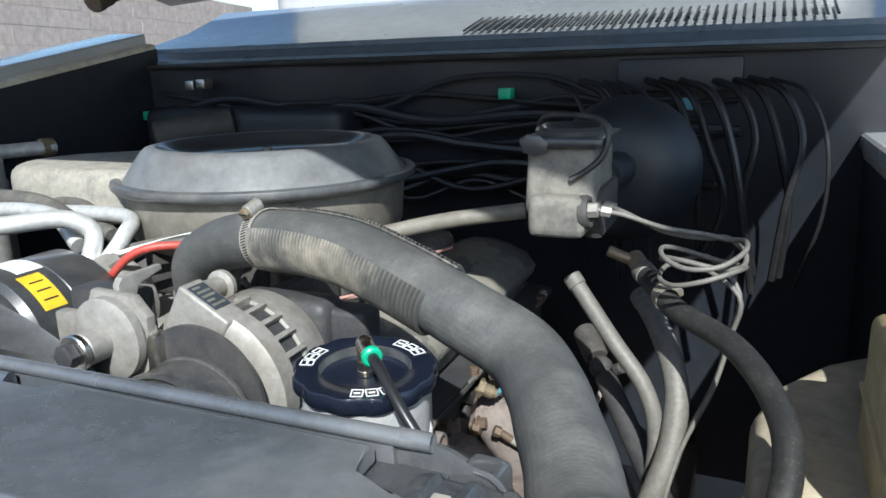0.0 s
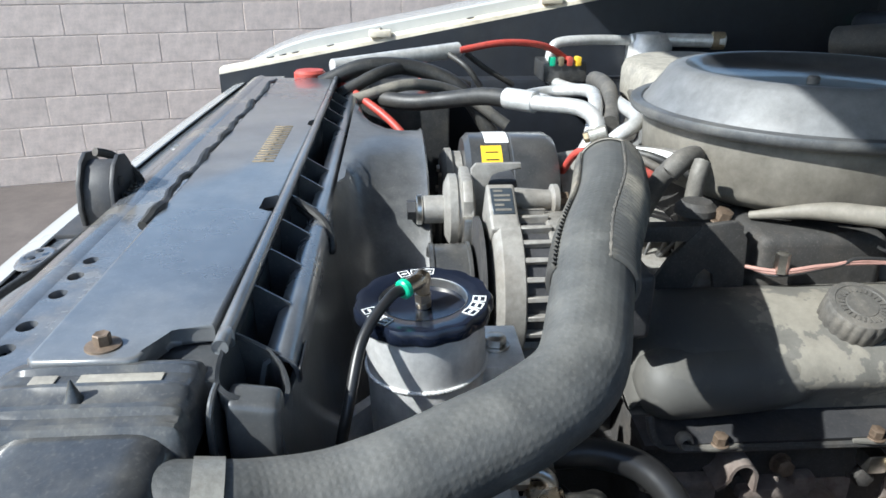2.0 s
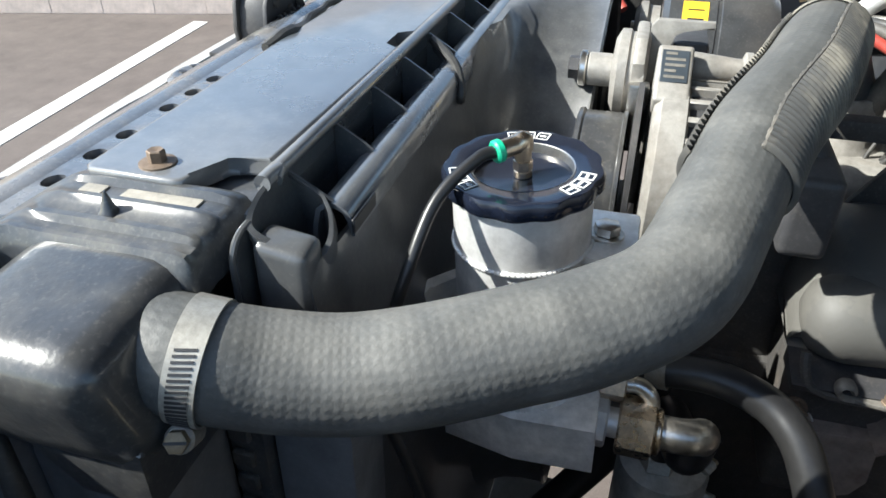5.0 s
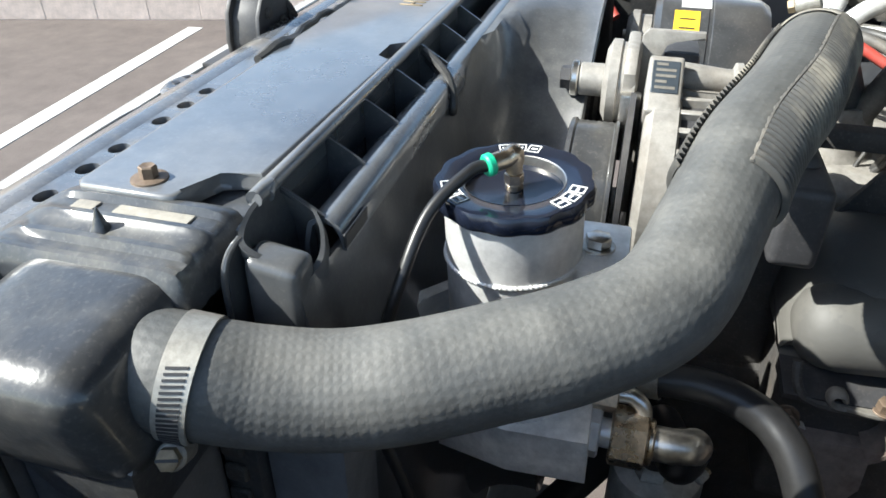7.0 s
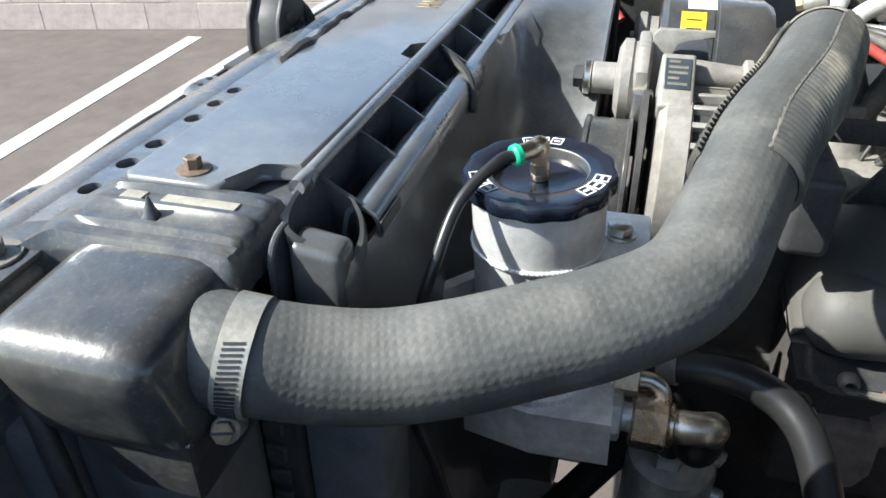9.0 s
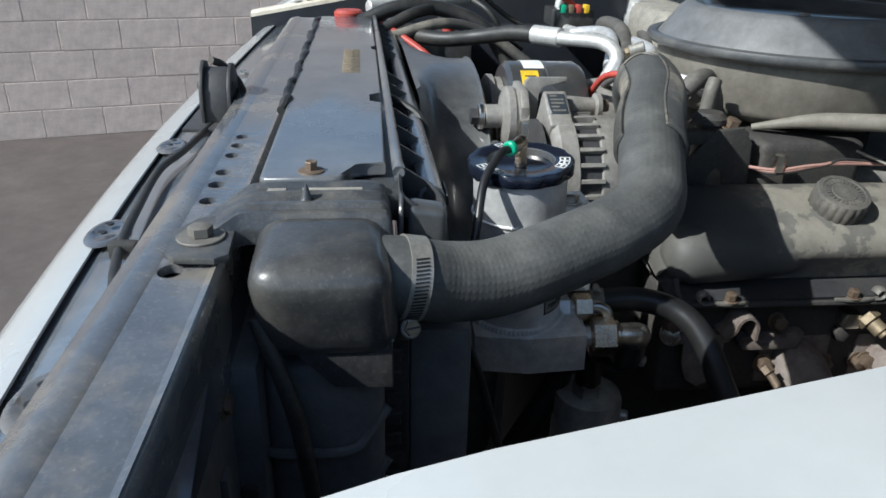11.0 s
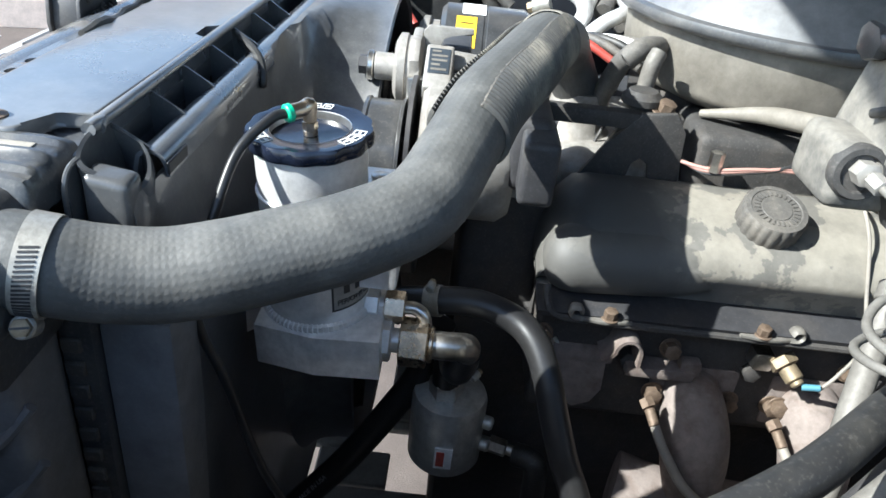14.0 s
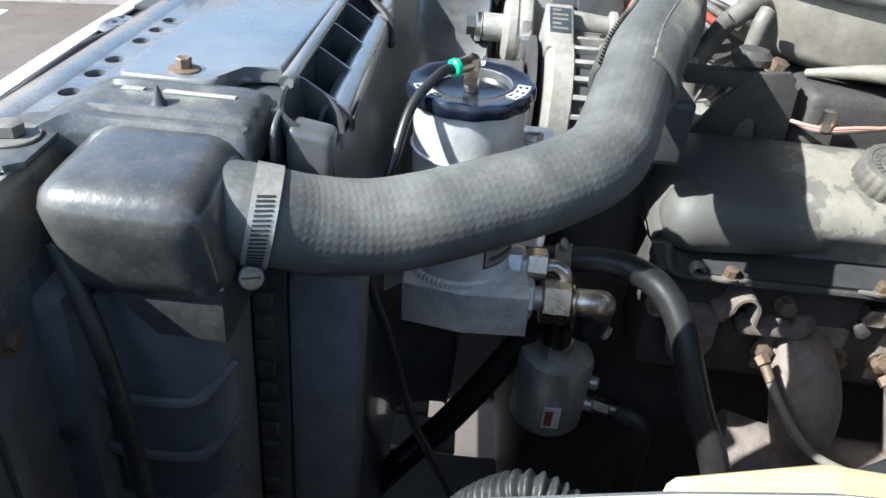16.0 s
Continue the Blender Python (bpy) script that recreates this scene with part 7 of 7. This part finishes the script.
    lines = (
        (M_RED, 0.006, [(-0.97, 0.26, 1.215), (-0.99, 0.34, 1.225), (-1.02, 0.42, 1.215), (-1.05, 0.48, 1.18)], "red cable in the far corner"),
        (M_RED, 0.006, [(-0.86, 0.05, 1.18), (-0.82, 0.075, 1.175), (-0.78, 0.10, 1.165), (-0.74, 0.14, 1.14), (-0.70, 0.18, 1.10)], "red cable beside the shroud"),
        (M_RUBBER, 0.013, [(-0.84, 0.03, 1.18), (-0.85, 0.10, 1.205), (-0.86, 0.18, 1.20), (-0.85, 0.25, 1.17), (-0.83, 0.30, 1.10)], "black radiator overflow hose"),
        (M_RUBBER, 0.010, [(-0.80, 0.06, 1.17), (-0.83, 0.13, 1.20), (-0.89, 0.19, 1.195), (-0.92, 0.27, 1.16)], "black hose in the far corner"),
        (M_LOOM, 0.009, [(-0.78, 0.08, 1.165), (-0.80, 0.17, 1.185), (-0.82, 0.25, 1.165), (-0.80, 0.32, 1.12)], "black corrugated loom in the far corner"),
        (M_WIRE, 0.005, [(-0.96, 0.24, 1.21), (-0.93, 0.27, 1.19), (-0.93, 0.30, 1.15), (-0.95, 0.34, 1.12)], "black wire in the far corner"),
        (M_WIRE, 0.005, [(-0.98, 0.27, 1.21), (-0.99, 0.31, 1.18), (-1.00, 0.36, 1.15)], "black wire in the far corner"),
        (M_RUBDUST, 0.012, [(-0.62, 0.43, 1.16), (-0.74, 0.46, 1.185), (-0.90, 0.48, 1.175), (-1.02, 0.52, 1.12)], "grey hose to the far side"),
        (M_RUBDUST, 0.010, [(-0.60, 0.45, 1.15), (-0.70, 0.49, 1.178), (-0.86, 0.53, 1.165), (-1.0, 0.58, 1.12)], "grey hose to the far side"),
    )
    for material, r, pts, label in lines:
        bm = bm_new()
        tube(bm, pts, r, 12, 8)
        tagged(part("cable" if r < 0.008 else "hose", bm, material), label, "cable" if r < 0.008 else "hose")
    fb = thing("fuse_block", (-1.06, 0.44, 1.16), "black fuse block with small coloured fuses on the far fender", "fuse block")
    bm = bm_new()
    box(bm, -1.12, -1.02, 0.42, 0.50, 1.15, 1.185, 0.004)
    part("housing", bm, M_TANK, fb)
    for k, material in enumerate((M_GREEN, M_BRASS, M_RED, M_YELLOW)):
        bm = bm_new()
        box(bm, -1.035, -1.015, 0.43 + 0.016 * k, 0.440 + 0.016 * k, 1.18, 1.196, 0.002)
        part("fuse", bm, material, fb)
    bm = bm_new()
    box(bm, -1.21, -1.13, 0.15, 0.70, 0.98, 1.14, 0.01)
    tagged(part("inner_ledge", bm, M_FIREWALL), "dark ledge along the far inner fender", "ledge")


build_wiring()


# ---- underneath: frame, axle, added dark sheets ----
def build_chassis():
    for x, label in ((0.03, "black steel frame rail, driver side"), (-0.93, "black steel frame rail, passenger side")):
        bm = bm_new()
        box(bm, x - 0.035, x + 0.035, -0.25, 1.6, 0.48, 0.62, 0.01)
        tagged(part("frame_rail", bm, M_BLOCK), label, "frame rail")
    bm = bm_new()
    box(bm, -0.93, 0.03, 0.36, 0.44, 0.44, 0.54, 0.01)
    tagged(part("crossmember", bm, M_BLOCK), "black steel crossmember under the engine", "crossmember")
    bm = bm_new()
    box(bm, -0.95, 0.10, -0.045, 0.03, 0.50, 0.56, 0.008)
    tagged(part("lower_support", bm, M_BLOCK), "black lower radiator crossbar", "crossmember")
    gr = thing("grille", (-0.45, -0.22, 0.8), "dark truck grille at the front", "grille")
    bm = bm_new()
    box(bm, -1.22, 0.34, -0.21, -0.19, 0.60, 1.05, 0.01)
    part("panel", bm, M_DARKBODY, gr)
    for x in (0.34, -1.24):
        wh = thing("wheel_assembly", (x, 0.62, 0.0), "black off-road tyre on a steel wheel", "wheel")
        s = 1 if x > 0 else -1
        bm = bm_new()
        lathe(bm, [(0.22, -0.10), (0.36, -0.12), (0.40, -0.10), (0.41, 0.0), (0.40, 0.10), (0.36, 0.12), (0.22, 0.10)], axis_matrix((x + s * 0.12, 0.62, 0.41), (x + s * 0.13, 0.62, 0.41)), 40)
        part("tyre", bm, M_RUBBER, wh)
        bm = bm_new()
        rod(bm, (x + s * 0.04, 0.62, 0.41), (x + s * 0.20, 0.62, 0.41), 0.22, 32, 0.01)
        part("rim", bm, M_CASTALU, wh)
    bm = bm_new()
    rod(bm, (-1.2, 0.62, 0.41), (0.3, 0.62, 0.41), 0.045, 20)
    tagged(part("front_axle", bm, M_BLOCK), "black front axle tube", "axle")
    cb = thing("truck_cab", (-0.45, 2.2, 0.6), "white truck cab behind the firewall", "cab")
    bm = bm_new()
    box(bm, -1.36, 0.46, 1.36, 3.2, 0.5, 1.43, 0.05, 3)
    part("lower_body", bm, M_WHITE, cb)
    bm = bm_new()
    box(bm, -1.28, 0.38, 1.75, 3.1, 1.42, 2.0, 0.12, 4)
    part("roof", bm, M_WHITE, cb)


    # made-up sheets block the lit ground; gaps between them leave bright patches
    sp = thing("ground_light_blockers", (-0.42, 0.15, 0.44), "dark sheets added under the engine to block lit ground", "splash shield")
    for x0, x1, y0, y1 in ((-0.01, 0.33, -0.18, 0.60), (-0.88, -0.012, -0.18, 0.012), (-0.42, -0.01, 0.014, 0.46), (-0.88, -0.50, 0.014, 0.158), (-0.498, -0.424, 0.088, 0.205), (-0.57, -0.424, 0.338, 0.46), (-0.88, -0.575, 0.190, 0.46), (-0.572, -0.55, 0.16, 0.335)):
        bm = bm_new()
        box(bm, x0, x1, y0, y1, 0.440, 0.452, 0.003, 1)
        part("panel", bm, M_HAZE_DUST, sp)


build_chassis()


# ---- block wall across the lot ----
def build_wall():
    u = Vector((-0.2635, 0.9647, 0))
    n = Vector((0.9647, 0.2635, 0))
    o = Vector((-4.01, -3.19, 0))
    m = Matrix(((u.x, n.x, 0, o.x), (u.y, n.y, 0, o.y), (0, 0, 1, 0), (0, 0, 0, 1)))
    bm = bm_new()
    box(bm, -9, 14, -0.30, -0.0018, 0.0, 2.355, 0, 1, m)
    wall = tagged(part("wall_block", bm, M_MORTAR, smooth=False), "tall wall of pinkish grey painted concrete blocks", "wall", kind="structure")
    bw, bh = 0.353, 0.181
    src = bm_new()
    box(src, -bw / 2 + 0.0035, bw / 2 - 0.0035, -0.05, 0.0, 0.0035, bh - 0.0035, 0.0015, 1)
    me = bpy.data.meshes.new("block")
    src.to_mesh(me)
    src.free()
    me.materials.append(M_CMU)
    rest = bm_new()
    rng = random.Random(3)
    count = 0
    for row in range(13):
        for col in range(-24, 38):
            x = col * bw + (bw / 2 if row % 2 else 0)
            y = rng.uniform(-0.0012, 0.0012)
            if -2.4 < x < 4.6 and row < 13:
                ob = new("block", me)
                ob.parent = wall
                ob.matrix_local = m @ Matrix.Translation((x, y, row * bh))
                count += 1
            else:
                box(rest, x - bw / 2 + 0.004, x + bw / 2 - 0.004, y - 0.05, y, row * bh + 0.004, row * bh + bh - 0.004, 0, 1, m)
    tagged(part("block_field", rest, M_CMU, wall, smooth=False), kind="stuff")


build_wall()
